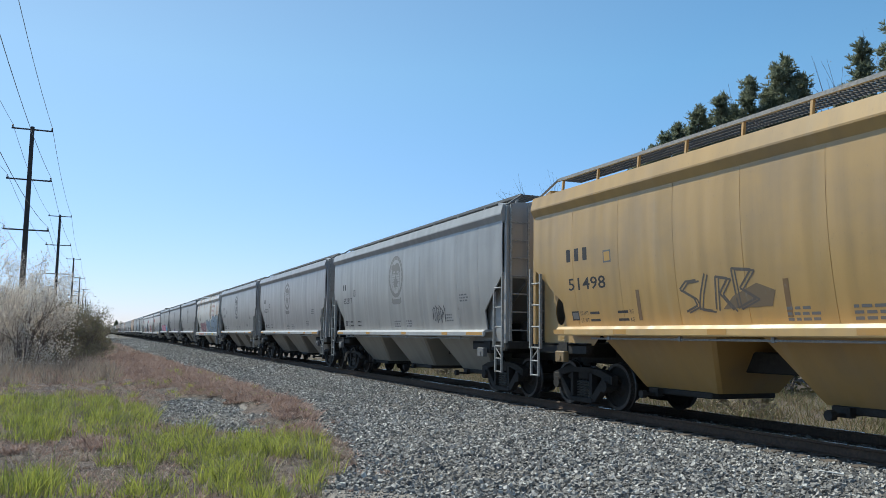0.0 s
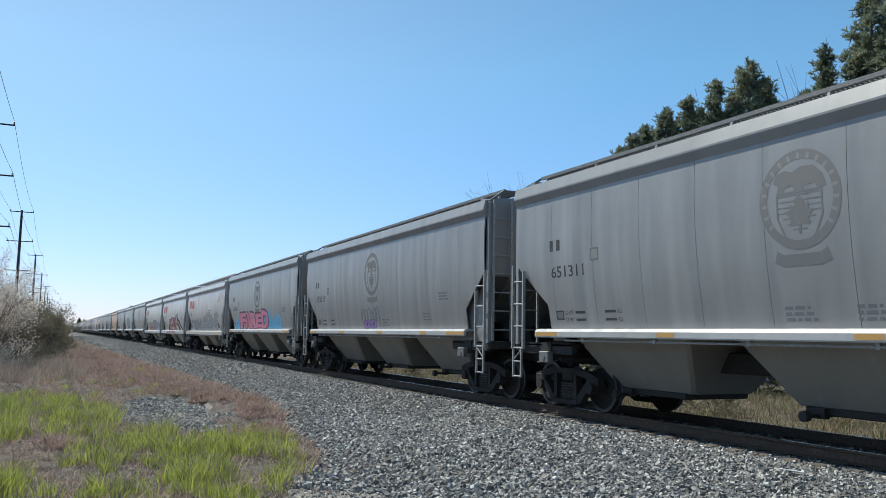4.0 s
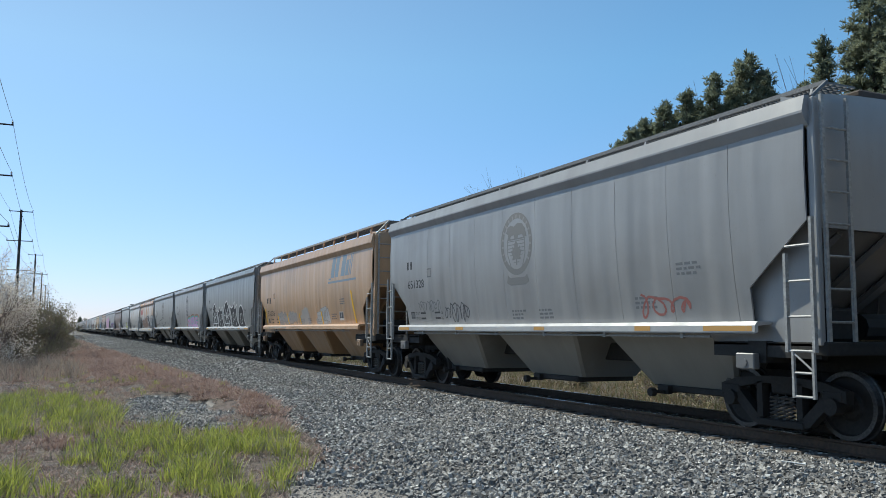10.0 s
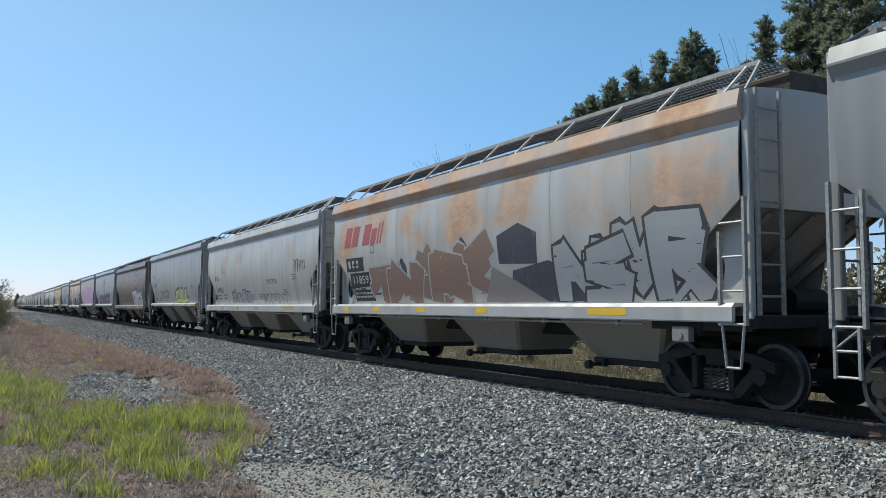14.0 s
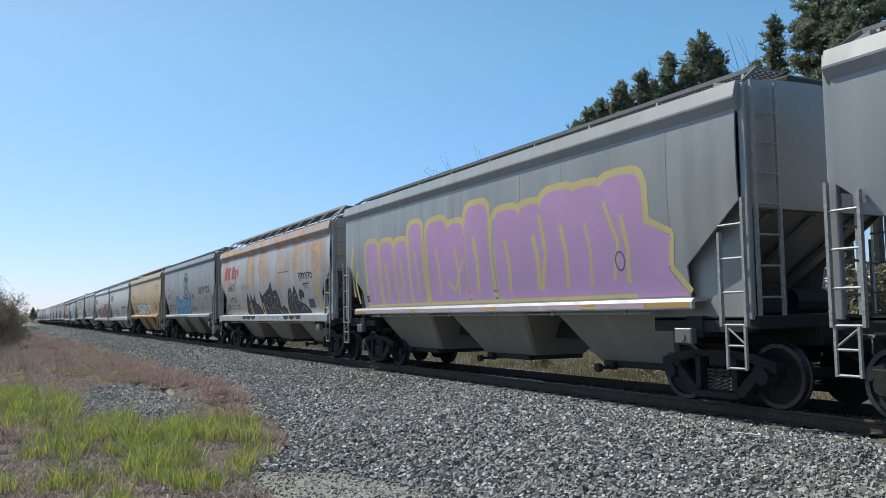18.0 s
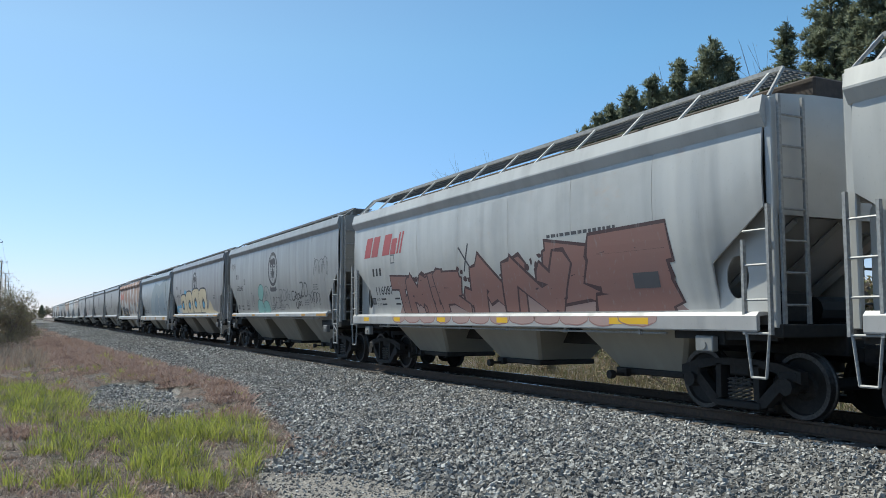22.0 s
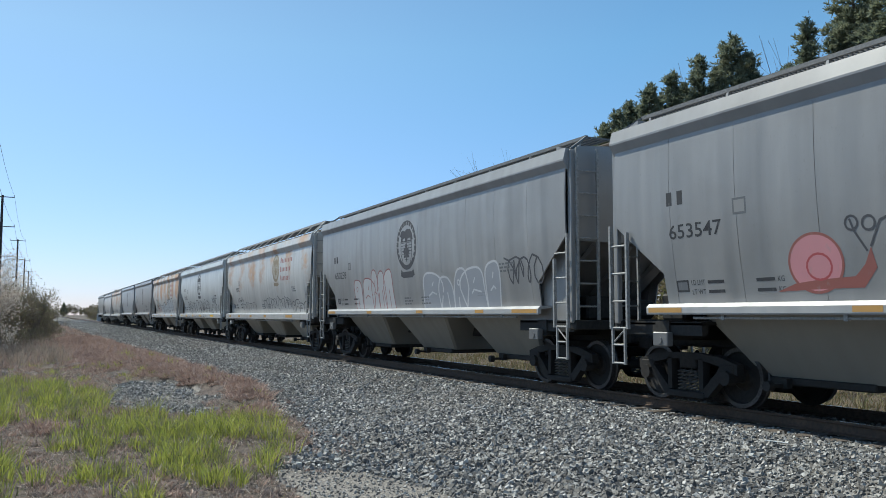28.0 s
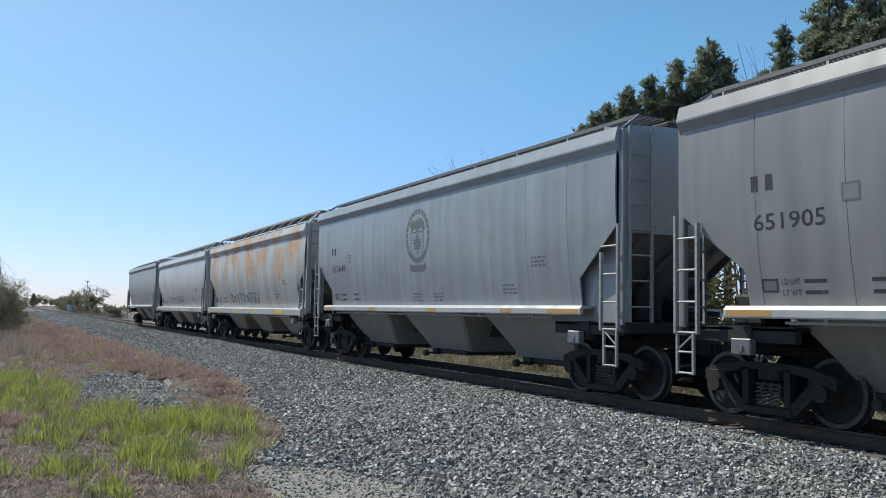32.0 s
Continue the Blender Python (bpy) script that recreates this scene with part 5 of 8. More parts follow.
        scribble(d, 13.0, 14.2, 2.9, 3.9, FADED, 22, 0.03, 6), scribble(d, 13.0, 14.2, 2.9, 3.6, FADED, 23, 0.03, 5)
    elif i == 13:
        scribble(d, 3.6, 5.0, 1.62, 2.1, DARK, 24), scribble(d, 11.3, 12.6, 1.62, 2.05, BRICK, 25, 0.04, 4), scribble(d, 2.0, 3.4, 1.9, 2.2, FADED, 26, 0.02)
    elif i == 14:
        for a, b, hi in ((3.2, 6.3, 2.15), (9.3, 11.0, 2.2), (7.1, 8.1, 2.2)):
            for c in range(16):
                d.disc(r.uniform(a, b), r.uniform(1.68, hi - 0.1), r.uniform(0.15, 0.4), r.uniform(0.1, 0.22), P(0.36, 0.33, 0.30), 0.001 + c * 0.00005, 10, r, 0.25)
        wild_letters(d, 5, 3.3, 6.2, 1.66, 2.1, P(0.34, 0.31, 0.29), P(0.24, 0.22, 0.2), 27, rim=0.02, thick=0.2), wild_letters(d, 3, 9.4, 10.9, 1.66, 2.15, P(0.42, 0.41, 0.40), P(0.27, 0.25, 0.24), 28, rim=0.02, thick=0.2)
        d.rect(12.1, 12.55, 1.75, 2.05, PALE_SPRAY, 0.003), d.rect(12.13, 12.31, 1.82, 2.02, DARK, 0.005), d.rect(12.34, 12.52, 1.82, 2.02, DARK, 0.005)
    elif i == 15:
        for q, (a, b, top) in enumerate(((2.45, 4.15, 2.98), (6.35, 8.35, 3.04))):
            c, w = (a + b) / 2, (b - a) / 2
            form(d, [(a + 0.05, 1.59), (a, 2.0), (a + 0.12, 2.28), (a + 0.05, 2.5), (c - 0.1 * w, top), (c + 0.45 * w, top - 0.22), (b - 0.1, 2.4), (b - 0.16, 2.25), (b, 2.0), (b, 1.59)], BLACK, WHT, 0.065, 0.003 + 0.003 * q)
            d.line(smooth([(a + 0.1, 2.2), (a + 0.4, 2.24), (c, 2.1), (b - 0.4, 2.26), (b - 0.1, 2.2)], False), 0.04, WHT, 0.012)
            d.ring(c, 1.86, w * 0.55, 0.3, 0.03, WHT, 0.013, 22)
            for p in ([(c - 0.75 * w, 1.76), (c + 0.8 * w, 1.78), (c - 0.5 * w, 2.62)], [(c - 0.75 * w, 1.76), (c + 0.5 * w, 2.66), (c + 0.05, 1.6), (c - 0.5 * w, 2.62)]):
                d.line(p, 0.045, WHT, 0.014)
        form(d, [(4.35, 1.59), (4.5, 2.05), (4.25, 2.55), (4.7, 2.48), (5.1, 2.72), (5.5, 2.5), (6.05, 2.75), (5.75, 2.2), (5.95, 1.9), (6.15, 1.59)], BLACK, WHT, 0.065, 0.004)
        form(d, [(8.75, 1.59), (8.7, 2.1), (8.35, 2.75), (8.8, 2.62), (9.3, 2.7), (9.75, 2.95), (9.8, 2.55), (10.4, 2.75), (10.2, 2.1), (10.55, 1.59)], BLACK, WHT, 0.065, 0.004)
        form(d, [(10.75, 1.59), (10.8, 2.15), (11.1, 2.6), (11.6, 2.7), (12.05, 2.4), (12.1, 1.95), (12.35, 1.59)], BLACK, WHT, 0.065, 0.005)
        for p in ([(4.9, 1.65), (4.85, 2.1), (5.1, 2.3), (5.05, 1.95), (5.35, 2.05)], [(5.55, 1.6), (5.5, 2.2), (5.7, 2.3)], [(9.2, 1.65), (9.1, 2.2), (9.4, 2.35), (9.3, 1.95), (9.7, 2.05)], [(9.9, 1.62), (9.85, 2.3)], [(11.2, 1.65), (11.25, 2.15), (11.6, 2.25), (11.7, 1.8), (11.4, 1.75)]):
            d.line(smooth(p, False), 0.04, WHT, 0.014)
        scribble(d, 5.95, 6.3, 2.2, 2.5, PALE_BLUE, 30, 0.025, 3)
    elif i == 16:
        bubble_letters(d, "OUSLE", 7.3, 12.2, 1.58, 2.3, MAUVE, TEAL, 31, glow=P(0.30, 0.16, 0.10), lean=0.1)
        for c in range(9):
            d.disc(7.0 + c * 0.75, 1.72 + 0.3 * (c % 3), 0.16, 0.13, ORNG, 0.0015, 10, r, 0.1)
    elif i == 17:
        for a, b, z in ((4.3, 5.6, 2.2), (5.6, 6.1, 2.25), (6.05, 6.6, 2.3), (6.6, 7.7, 2.45)):
            d.line([(a, 1.6), (a, z), (b, z + 0.04), (b, 1.6)], 0.05, FADED, 0.003)
        d.ring(4.7, 1.95, 0.16, 0.14, 0.04, FADED, 0.003, 14), d.line([(6.1, 2.0), (6.5, 1.95), (6.4, 1.75), (6.2, 1.7)], 0.05, FADED, 0.003), d.line([(7.0, 1.6), (7.1, 1.95), (7.3, 1.6), (7.4, 1.95)], 0.05, FADED, 0.003)
        scribble(d, 3.3, 4.2, 1.68, 2.0, FADED, 17, 0.03, 5), scribble(d, 8.4, 9.4, 1.8, 2.1, FADED, 18, 0.03, 4), scribble(d, 9.6, 10.6, 1.85, 2.2, GREY_SPRAY, 19, 0.02, 4)
    elif i == 18:
        d.rect(0.95, 2.15, 2.36, 2.74, BLACK, 0.0005), d.poly([(1.1, 1.9), (2.85, 1.95), (2.75, 2.33), (1.15, 2.32)], BLACK, 0.0006), d.rect(1.25, 2.6, 1.55, 1.86, BLACK, 0.0005)
        ink_pale = P(0.45, 0.45, 0.44)
        d.word("118593", 1.35, 2.6, 2.02, 2.24, ink_pale, 0.008, 0.03), mark_bars(d, 1.1, 2.46, ink_pale, 3, 0.22, 0.2), small_print(d, 1.3, 1.74, ink_pale, r, 2, 1.1, 0.05)
        for u, z, w in ((3.4, 2.5, 0.5), (4.5, 2.6, 0.5), (5.9, 2.72, 0.7), (7.5, 2.9, 0.5), (9.6, 3.0, 1.3)):
            d.poly([(u - w / 2, z - 0.75), (u + w / 2, z - 0.8), (u + w * 0.55, z - 0.22), (u + w * 0.1, z), (u - w * 0.5, z - 0.2)], P(0.05, 0.055, 0.075), 0.002)
        d.poly([(9.2, 1.5), (11.5, 1.5), (11.4, 1.95), (10.6, 2.25), (9.4, 2.1)], P(0.06, 0.06, 0.08), 0.003)
        wild_letters(d, 5, 2.9, 8.6, 1.5, 2.35, P(0.27, 0.155, 0.11), P(0.42, 0.40, 0.385), 32, zr=2.75, rim=0.045, thick=0.44, lean=0.0, kinds=(7, 0, 3, 5, 1))
        d.poly([(8.2, 1.5), (10.4, 1.5), (9.6, 1.85), (8.7, 2.2)], P(0.27, 0.22, 0.20), 0.04)
        wild_letters(d, 4, 11.0, 14.2, 1.5, 2.45, P(0.36, 0.36, 0.365), P(0.06, 0.055, 0.06), 33, rim=0.06, thick=0.42, kinds=(0, 2, 6, 5), lean=0.1, zr=2.7)
    elif i == 19:
        outline_lobes(d, 5, 3.9, 7.0, 1.55, 2.1, DARK, 34, 0.04, GREY_SPRAY), scribble(d, 12.6, 13.8, 2.5, 3.0, DARK, 35), scribble(d, 9.2, 10.6, 2.2, 2.4, DARK, 36, 0.02)
        scribble(d, 8.6, 11.5, 1.5, 1.9, FADED, 37, 0.03)
    elif i == 20:
        scribble(d, 3.4, 6.2, 1.7, 2.4, DARK, 38, 0.04, 5), bubble_letters(d, "CULL", 8.0, 11.4, 1.6, 2.35, P(0.45, 0.48, 0.12), DARK, 39, lean=0.2)
    elif i == 21:
        bubble_letters(d, "KEMOS", 9.0, 12.9, 1.5, 2.3, SILV, P(0.62, 0.63, 0.64), 40, shadow=BLACK, lean=0.05)
        d.rect(9.0, 12.9, 1.47, 1.52, SILV, 0.004), scribble(d, 6.5, 7.6, 2.0, 2.3, FADED, 41, 0.02), scribble(d, 12.7, 13.8, 2.0, 2.6, FADED, 42, 0.02)
    elif i == 22:
        bubble_letters(d, "RDTEMSYORT", 3.1, 11.4, 1.6, 2.25, P(0.10, 0.05, 0.075), P(0.17, 0.09, 0.28), 43, glow=P(0.22, 0.20, 0.35), zr=2.45)
        scribble(d, 1.2, 1.9, 1.75, 2.2, DARK, 44, 0.025)
    elif i == 23:
        tan_rim = P(0.60, 0.46, 0.17)
        tall_lobes(d, [(2.0, 0.42, 3.33), (3.0, 0.42, 3.28), (3.9, 0.38, 3.23), (4.75, 0.36, 3.58), (5.9, 0.52, 3.53), (6.8, 0.4, 3.38), (7.75, 0.48, 3.68), (8.95, 0.5, 3.43), (9.8, 0.4, 3.43), (10.7, 0.55, 3.58), (11.5, 0.5, 3.53), (12.4, 0.55, 3.58)], 1.6, MAUVE, tan_rim, 0.13, 45)
        d.poly([(12.6, 1.6), (13.75, 1.6), (13.4, 2.0), (13.5, 2.5), (13.0, 2.75), (12.6, 2.4)], MAUVE, 0.012), d.line([(13.0, 2.8), (13.55, 2.55), (13.45, 2.05), (13.8, 1.66)], 0.1, tan_rim, 0.013)
        d.line([(8.4, 1.65), (8.35, 2.6), (8.45, 3.3)], 0.06, GREY_SPRAY, 0.016), d.line([(5.25, 1.65), (5.3, 2.9)], 0.09, tan_rim, 0.016), d.line([(6.3, 2.1), (6.6, 1.9), (7.1, 2.6)], 0.07, tan_rim, 0.016)
        d.line([(10.1, 3.2), (10.25, 2.5), (10.0, 1.8)], 0.1, tan_rim, 0.016), d.line([(12.0, 3.2), (12.3, 2.5), (12.1, 1.9)], 0.08, tan_rim, 0.016), d.ring(12.3, 2.2, 0.13, 0.17, 0.035, P(0.20, 0.08, 0.22), 0.017, 12)
        d.line([(0.55, 1.9), (0.5, 2.9), (0.7, 3.3)], 0.14, tan_rim, 0.004), d.line([(0.85, 1.7), (0.7, 2.3), (0.95, 2.6)], 0.12, tan_rim, 0.004)
    elif i == 24:
        thin = P(0.40, 0.41, 0.43)
        form(d, [(4.34, 1.45), (4.42, 2.0), (4.72, 2.37), (4.97, 2.02), (5.2, 2.34), (5.46, 2.05), (5.76, 2.34), (5.9, 1.95), (6.3, 1.85), (6.55, 1.45)], BLACK, thin, 0.03)
        form(d, [(6.95, 1.45), (6.68, 2.0), (6.62, 2.4), (6.95, 2.22), (7.5, 2.34), (7.95, 2.48), (8.35, 2.7), (8.5, 2.36), (8.95, 2.38), (9.25, 2.0), (9.3, 1.72), (9.65, 1.78), (10.0, 1.45)], BLACK, thin, 0.03)
        form(d, [(10.25, 1.45), (10.18, 1.85), (10.4, 2.25), (10.72, 2.4), (10.92, 2.2), (11.2, 2.45), (11.45, 2.12), (11.55, 1.92), (12.1, 1.8), (12.55, 1.6), (12.4, 1.45)], BLACK, thin, 0.03)
        form(d, [(11.62, 2.1), (11.72, 2.28), (11.98, 2.3), (12.22, 2.14), (12.1, 1.98), (11.9, 2.0), (11.8, 1.86), (11.7, 1.96)], BLACK, thin, 0.025, 0.006)
        for pts in ([(4.8, 1.5), (4.85, 1.95), (5.0, 1.75), (5.15, 1.98), (5.25, 1.5)], [(5.6, 1.5), (5.6, 1.85), (5.95, 1.7)], [(7.1, 1.5), (7.12, 2.05), (7.4, 2.1), (7.5, 1.6)], [(7.75, 1.5), (7.8, 2.15), (8.15, 2.1), (8.05, 1.75), (8.2, 1.5)], [(8.55, 1.5), (8.6, 2.1), (8.95, 2.05), (8.8, 1.7), (9.2, 1.5)], [(10.5, 1.6), (10.55, 2.15), (10.9, 2.1), (10.7, 1.85)], [(11.05, 1.5), (11.0, 2.0), (11.3, 2.15)], [(11.6, 1.55), (11.9, 1.7), (12.2, 1.6)]):
            d.line(smooth(pts, False), 0.022, thin, 0.012)
        d.word("SHOW", 1.75, 2.75, 2.5, 2.85, BLACK, 0.012, 0.004), scribble(d, 11.8, 13.3, 2.55, 2.9, BLACK, 50, 0.05, 6), d.line([(12.2, 2.45), (12.9, 2.48)], 0.04, BLACK, 0.004)
        d.rect(12.55, 13.15, 1.65, 1.95, DARK, 0.004), small_print(d, 9.4, 2.95, DARK, r, 1, 1.2, 0.04), outline_lobes(d, 3, 4.0, 4.8, 2.5, 2.7, FADED, 51, 0.02)
    elif i == 25:
        outline_lobes(d, 6, 4.3, 8.2, 1.58, 2.65, P(0.025, 0.07, 0.15), 52, 0.05, P(0.06, 0.22, 0.40)), outline_lobes(d, 9, 4.2, 8.4, 1.58, 2.05, P(0.025, 0.07, 0.15), 53, 0.045, P(0.05, 0.19, 0.36))
        d.rect(4.5, 8.0, 1.6, 2.42, P(0.06, 0.22, 0.40), 0.001), d.disc(8.35, 2.45, 0.28, 0.32, P(0.06, 0.22, 0.40), 0.003, 18), d.ring(8.35, 2.45, 0.3, 0.34, 0.04, P(0.025, 0.07, 0.15), 0.004, 20)
        for c in range(60):
            d.disc(r.uniform(4.4, 8.1), r.uniform(1.62, 2.4), 0.035, 0.038, CYAN, 0.04, 8)
        d.word("SHOW.TOI.", 10.8, 13.6, 2.6, 2.98, P(0.085, 0.085, 0.09), 0.05, 0.004), d.word("JFK.", 8.9, 9.7, 2.3, 2.65, P(0.085, 0.085, 0.09), 0.012, 0.004, 0.06)
        scribble(d, 1.6, 3.8, 1.9, 2.2, DARK, 53, 0.03, 7), scribble(d, 8.6, 10.3, 1.68, 1.98, DARK, 54, 0.03, 7)
    elif i == 26:
        for c in range(7):
            d.disc(4.2 + c * 0.85, 1.85 + 0.2 * math.sin(c * 0.9), 0.45, 0.25, P(0.30, 0.11, 0.075), 0.002 + c * 0.0001, 14, r, 0.2)
        for p in ([(2.84, 2.28), (3.1, 2.3)], [(2.97, 2.3), (2.95, 2.08)], [(3.12, 2.08), (3.15, 2.3), (3.3, 2.24), (3.15, 2.18)], [(3.35, 2.3), (3.5, 2.12)], [(3.5, 2.32), (3.35, 2.1)], [(3.1, 2.0), (3.08, 1.8)], [(3.25, 2.0), (3.1, 1.9), (3.28, 1.8)], [(3.35, 2.0), (3.42, 1.82), (3.5, 2.02)], [(3.56, 2.0), (3.58, 1.84), (3.8, 1.86)]):
            d.line(p, 0.04, P(0.10, 0.09, 0.08), 0.004)
        scribble(d, 0.15, 0.75, 3.35, 3.58, P(0.24, 0.20, 0.13), 60, 0.025, 4)
        bubble_letters(d, "SHADS", 4.3, 9.3, 1.66, 2.4, SILV, P(0.10, 0.12, 0.17), 55, lean=0.05)
        scribble(d, 2.5, 3.6, 1.75, 2.2, DARK, 56, 0.03), scribble(d, 9.6, 10.6, 1.9, 2.4, WHT, 57, 0.03), scribble(d, 13.2, 14.6, 3.1, 3.7, DARK, 58, 0.03, 4), scribble(d, 12.6, 13.6, 1.8, 2.3, DARK, 59, 0.03)
    elif i == 27:
        scribble(d, 3.9, 6.6, 1.55, 2.35, FADED, 60, 0.05, 4), outline_lobes(d, 5, 4.2, 7.4, 1.5, 2.2, FADED, 61, 0.04), scribble(d, 9.0, 13.6, 1.6, 2.4, FADED, 62, 0.04, 9)
        for c in range(14):
            d.disc(9.5 + 0.25 * c, 2.35 + 0.06 * math.sin(c * 2), 0.2, 0.07, BRICK, 0.002 + c * 0.0001, 8, r, 0.3)
    elif i == 28:
        dim, rim = P(0.26, 0.125, 0.105), P(0.075, 0.04, 0.045)
        d.poly([(2.8, 1.49), (13.4, 1.49), (13.0, 1.8), (9, 2.0), (3.2, 1.8)], P(0.33, 0.22, 0.20), 0.001)
        wild_letters(d, 4, 2.9, 6.4, 1.5, 2.35, dim, rim, 63, rim=0.045, thick=0.36, lean=-0.05, kinds=(7, 6, 4, 5), zr=2.5)
        wild_letters(d, 4, 7.3, 13.0, 1.5, 2.5, dim, rim, 64, rim=0.06, thick=0.36, lean=-0.1, kinds=(0, 0, 5, 2), zr=2.55)
        for c in range(70):
            u = 2.8 + c * 0.15
            d.disc(u, float(np.interp(u, [2.8, 6.4, 7.2, 9.6, 9.7, 13.3], [2.3, 2.42, 2.1, 2.45, 2.56, 2.5])) + r.uniform(-0.1, 0.05), r.uniform(0.04, 0.09), r.uniform(0.03, 0.08), rim, 0.002 + c * 0.00004, 7, r, 0.3)
        d.line([(6.5, 2.95), (7.0, 2.45)], 0.05, DARK, 0.004), d.line([(6.95, 3.0), (6.7, 2.4)], 0.05, DARK, 0.004), small_print(d, 10.0, 2.85, DARK, r, 1, 2.0, 0.06)
        d.rect(12.3, 12.9, 1.85, 2.1, DARK, 0.05)
    elif i == 29:
        teal, rim = P(0.17, 0.36, 0.33), P(0.06, 0.11, 0.11)
        d.half -= 0.95
        form(d, [(3.95, 1.58), (3.9, 1.95), (4.15, 2.12), (4.6, 2.02), (4.85, 1.8), (4.8, 1.58)], teal, rim, 0.03, 0.003)
        form(d, [(4.8, 1.58), (4.85, 1.95), (5.3, 2.05), (5.65, 1.9), (5.7, 1.58)], teal, rim, 0.03, 0.0035)
        form(d, [(4.15, 2.15), (4.1, 2.5), (4.45, 2.72), (4.85, 2.62), (4.9, 2.3), (4.6, 2.05)], teal, rim, 0.03, 0.005)
        d.line(smooth([(5.0, 2.2), (5.1, 2.55), (5.5, 2.6), (5.85, 2.3), (6.0, 1.58)], False), 0.05, P(0.17, 0.22, 0.22), 0.006)
        for pts in ([(4.5, 1.6), (4.75, 1.95), (5.1, 1.65)], [(4.55, 2.0), (4.8, 2.2)], [(5.15, 2.1), (5.2, 2.45)], [(5.35, 2.1), (5.4, 2.4), (5.55, 2.2)]):
            d.line(smooth(pts, False), 0.03, rim, 0.009)
        d.half += 0.95
        tag = lambda rows, w, mat, du: [d.line([(u + du, z) for u, z in (smooth(p, False) if len(p) > 2 else p)], w, mat, 0.004 + 0.0008 * n) for n, p in enumerate(rows)]
        tag(([(6.35, 1.72), (6.42, 2.18)], [(6.38, 2.16), (6.62, 2.1), (6.45, 1.98), (6.66, 1.82), (6.35, 1.72)], [(6.75, 1.75), (6.8, 2.12), (6.95, 2.12)], [(6.78, 1.95), (6.92, 1.95)], [(6.75, 1.75), (6.95, 1.72)], [(7.0, 2.1), (7.25, 2.12), (7.02, 1.75), (7.3, 1.78)], [(7.4, 2.25), (7.35, 1.95), (7.5, 1.9), (7.45, 2.2)]), 0.032, DARK, 0.85)
        tag(([(7.45, 2.42), (7.8, 2.38), (7.55, 2.0), (7.85, 2.05)], [(7.95, 2.0), (7.9, 2.35), (8.15, 2.38), (8.2, 2.05), (7.95, 2.0)], [(8.3, 2.0), (8.3, 2.4), (8.5, 2.05), (8.52, 2.42)], [(8.75, 2.35), (8.6, 2.2), (8.8, 2.2), (8.62, 2.05), (8.9, 2.0)], [(8.0, 1.72), (8.15, 1.85), (8.4, 1.82), (8.5, 1.7)]), 0.036, FADED, 0.75)
        tag(([(9.4, 2.3), (9.15, 2.3), (9.15, 2.02), (9.4, 2.02), (9.4, 2.15)], [(9.5, 2.02), (9.55, 2.28), (9.7, 2.2), (9.55, 2.12), (9.72, 2.0)], [(9.8, 2.05), (9.85, 2.22), (10.0, 2.15), (9.9, 2.02), (9.8, 2.05)], [(10.05, 2.25), (10.12, 2.04), (10.2, 2.18), (10.28, 2.04), (10.36, 2.28)], [(9.55, 1.92), (9.55, 1.75), (9.72, 1.72), (9.78, 1.95)], [(9.9, 1.7), (9.92, 1.94), (10.08, 1.86), (9.92, 1.8)], [(10.18, 1.95), (10.2, 1.78)]), 0.05, BLACK, 0.65)
        tag(([(10.3, 2.6), (10.65, 2.55), (10.4, 2.15), (10.7, 2.12)], [(10.75, 2.2), (10.8, 2.55), (11.05, 2.5), (11.1, 2.2), (10.9, 2.1), (10.75, 2.2)]), 0.06, P(0.11, 0.11, 0.115), 0.5)
        tag(([(2.45, 1.8), (2.5, 2.1), (2.65, 2.0), (2.5, 1.95), (2.7, 1.8)], [(2.75, 2.1), (2.75, 1.85), (2.9, 1.85), (2.9, 2.1)], [(3.25, 2.4), (3.45, 2.35), (3.3, 1.9), (3.5, 1.85)], [(3.55, 2.0), (3.6, 2.3), (3.7, 2.0), (3.55, 1.95)]), 0.028, FADED, 0.6)
        scribble(d, 0.35, 1.15, 3.45, 3.85, P(0.19, 0.19, 0.19), 68, 0.03, 4), scribble(d, 12.4, 14.0, 2.7, 3.4, FADED, 68, 0.03, 4), scribble(d, 11.8, 13.0, 1.7, 2.3, DARK, 69, 0.03, 4)
    elif i == 30:
        for u, w, h in ((2.6, 1.0, 0.5), (4.4, 0.8, 1.35), (7.0, 0.7, 1.5), (1.6, 0.5, 0.5), (9.2, 0.8, 1.3)):
            d.disc(u, 1.62, w, h, BLUE, 0.0004 + u * 0.00002, 16, r, 0.08, 0, math.pi)
        tall_lobes(d, [(3.7, 0.85, 2.7), (5.5, 0.95, 2.85), (7.6, 1.05, 2.95), (9.6, 1.0, 2.9)], 1.6, CREAM, DARK, 0.09, 70)
        for u, z in ((3.5, 2.1), (5.6, 2.1), (7.5, 2.15), (9.7, 2.1)):
            d.disc(u, z, 0.42, 0.33, DARK, 0.03, 7, r, 0.12), d.disc(u + 0.04, z - 0.03, 0.25, 0.18, BLUE, 0.034, 7, r, 0.1)
        for u in (4.55, 6.55, 8.6):
            d.line([(u - 0.1, 2.75), (u, 2.2), (u + 0.35, 1.6)], 0.07, DARK, 0.038)
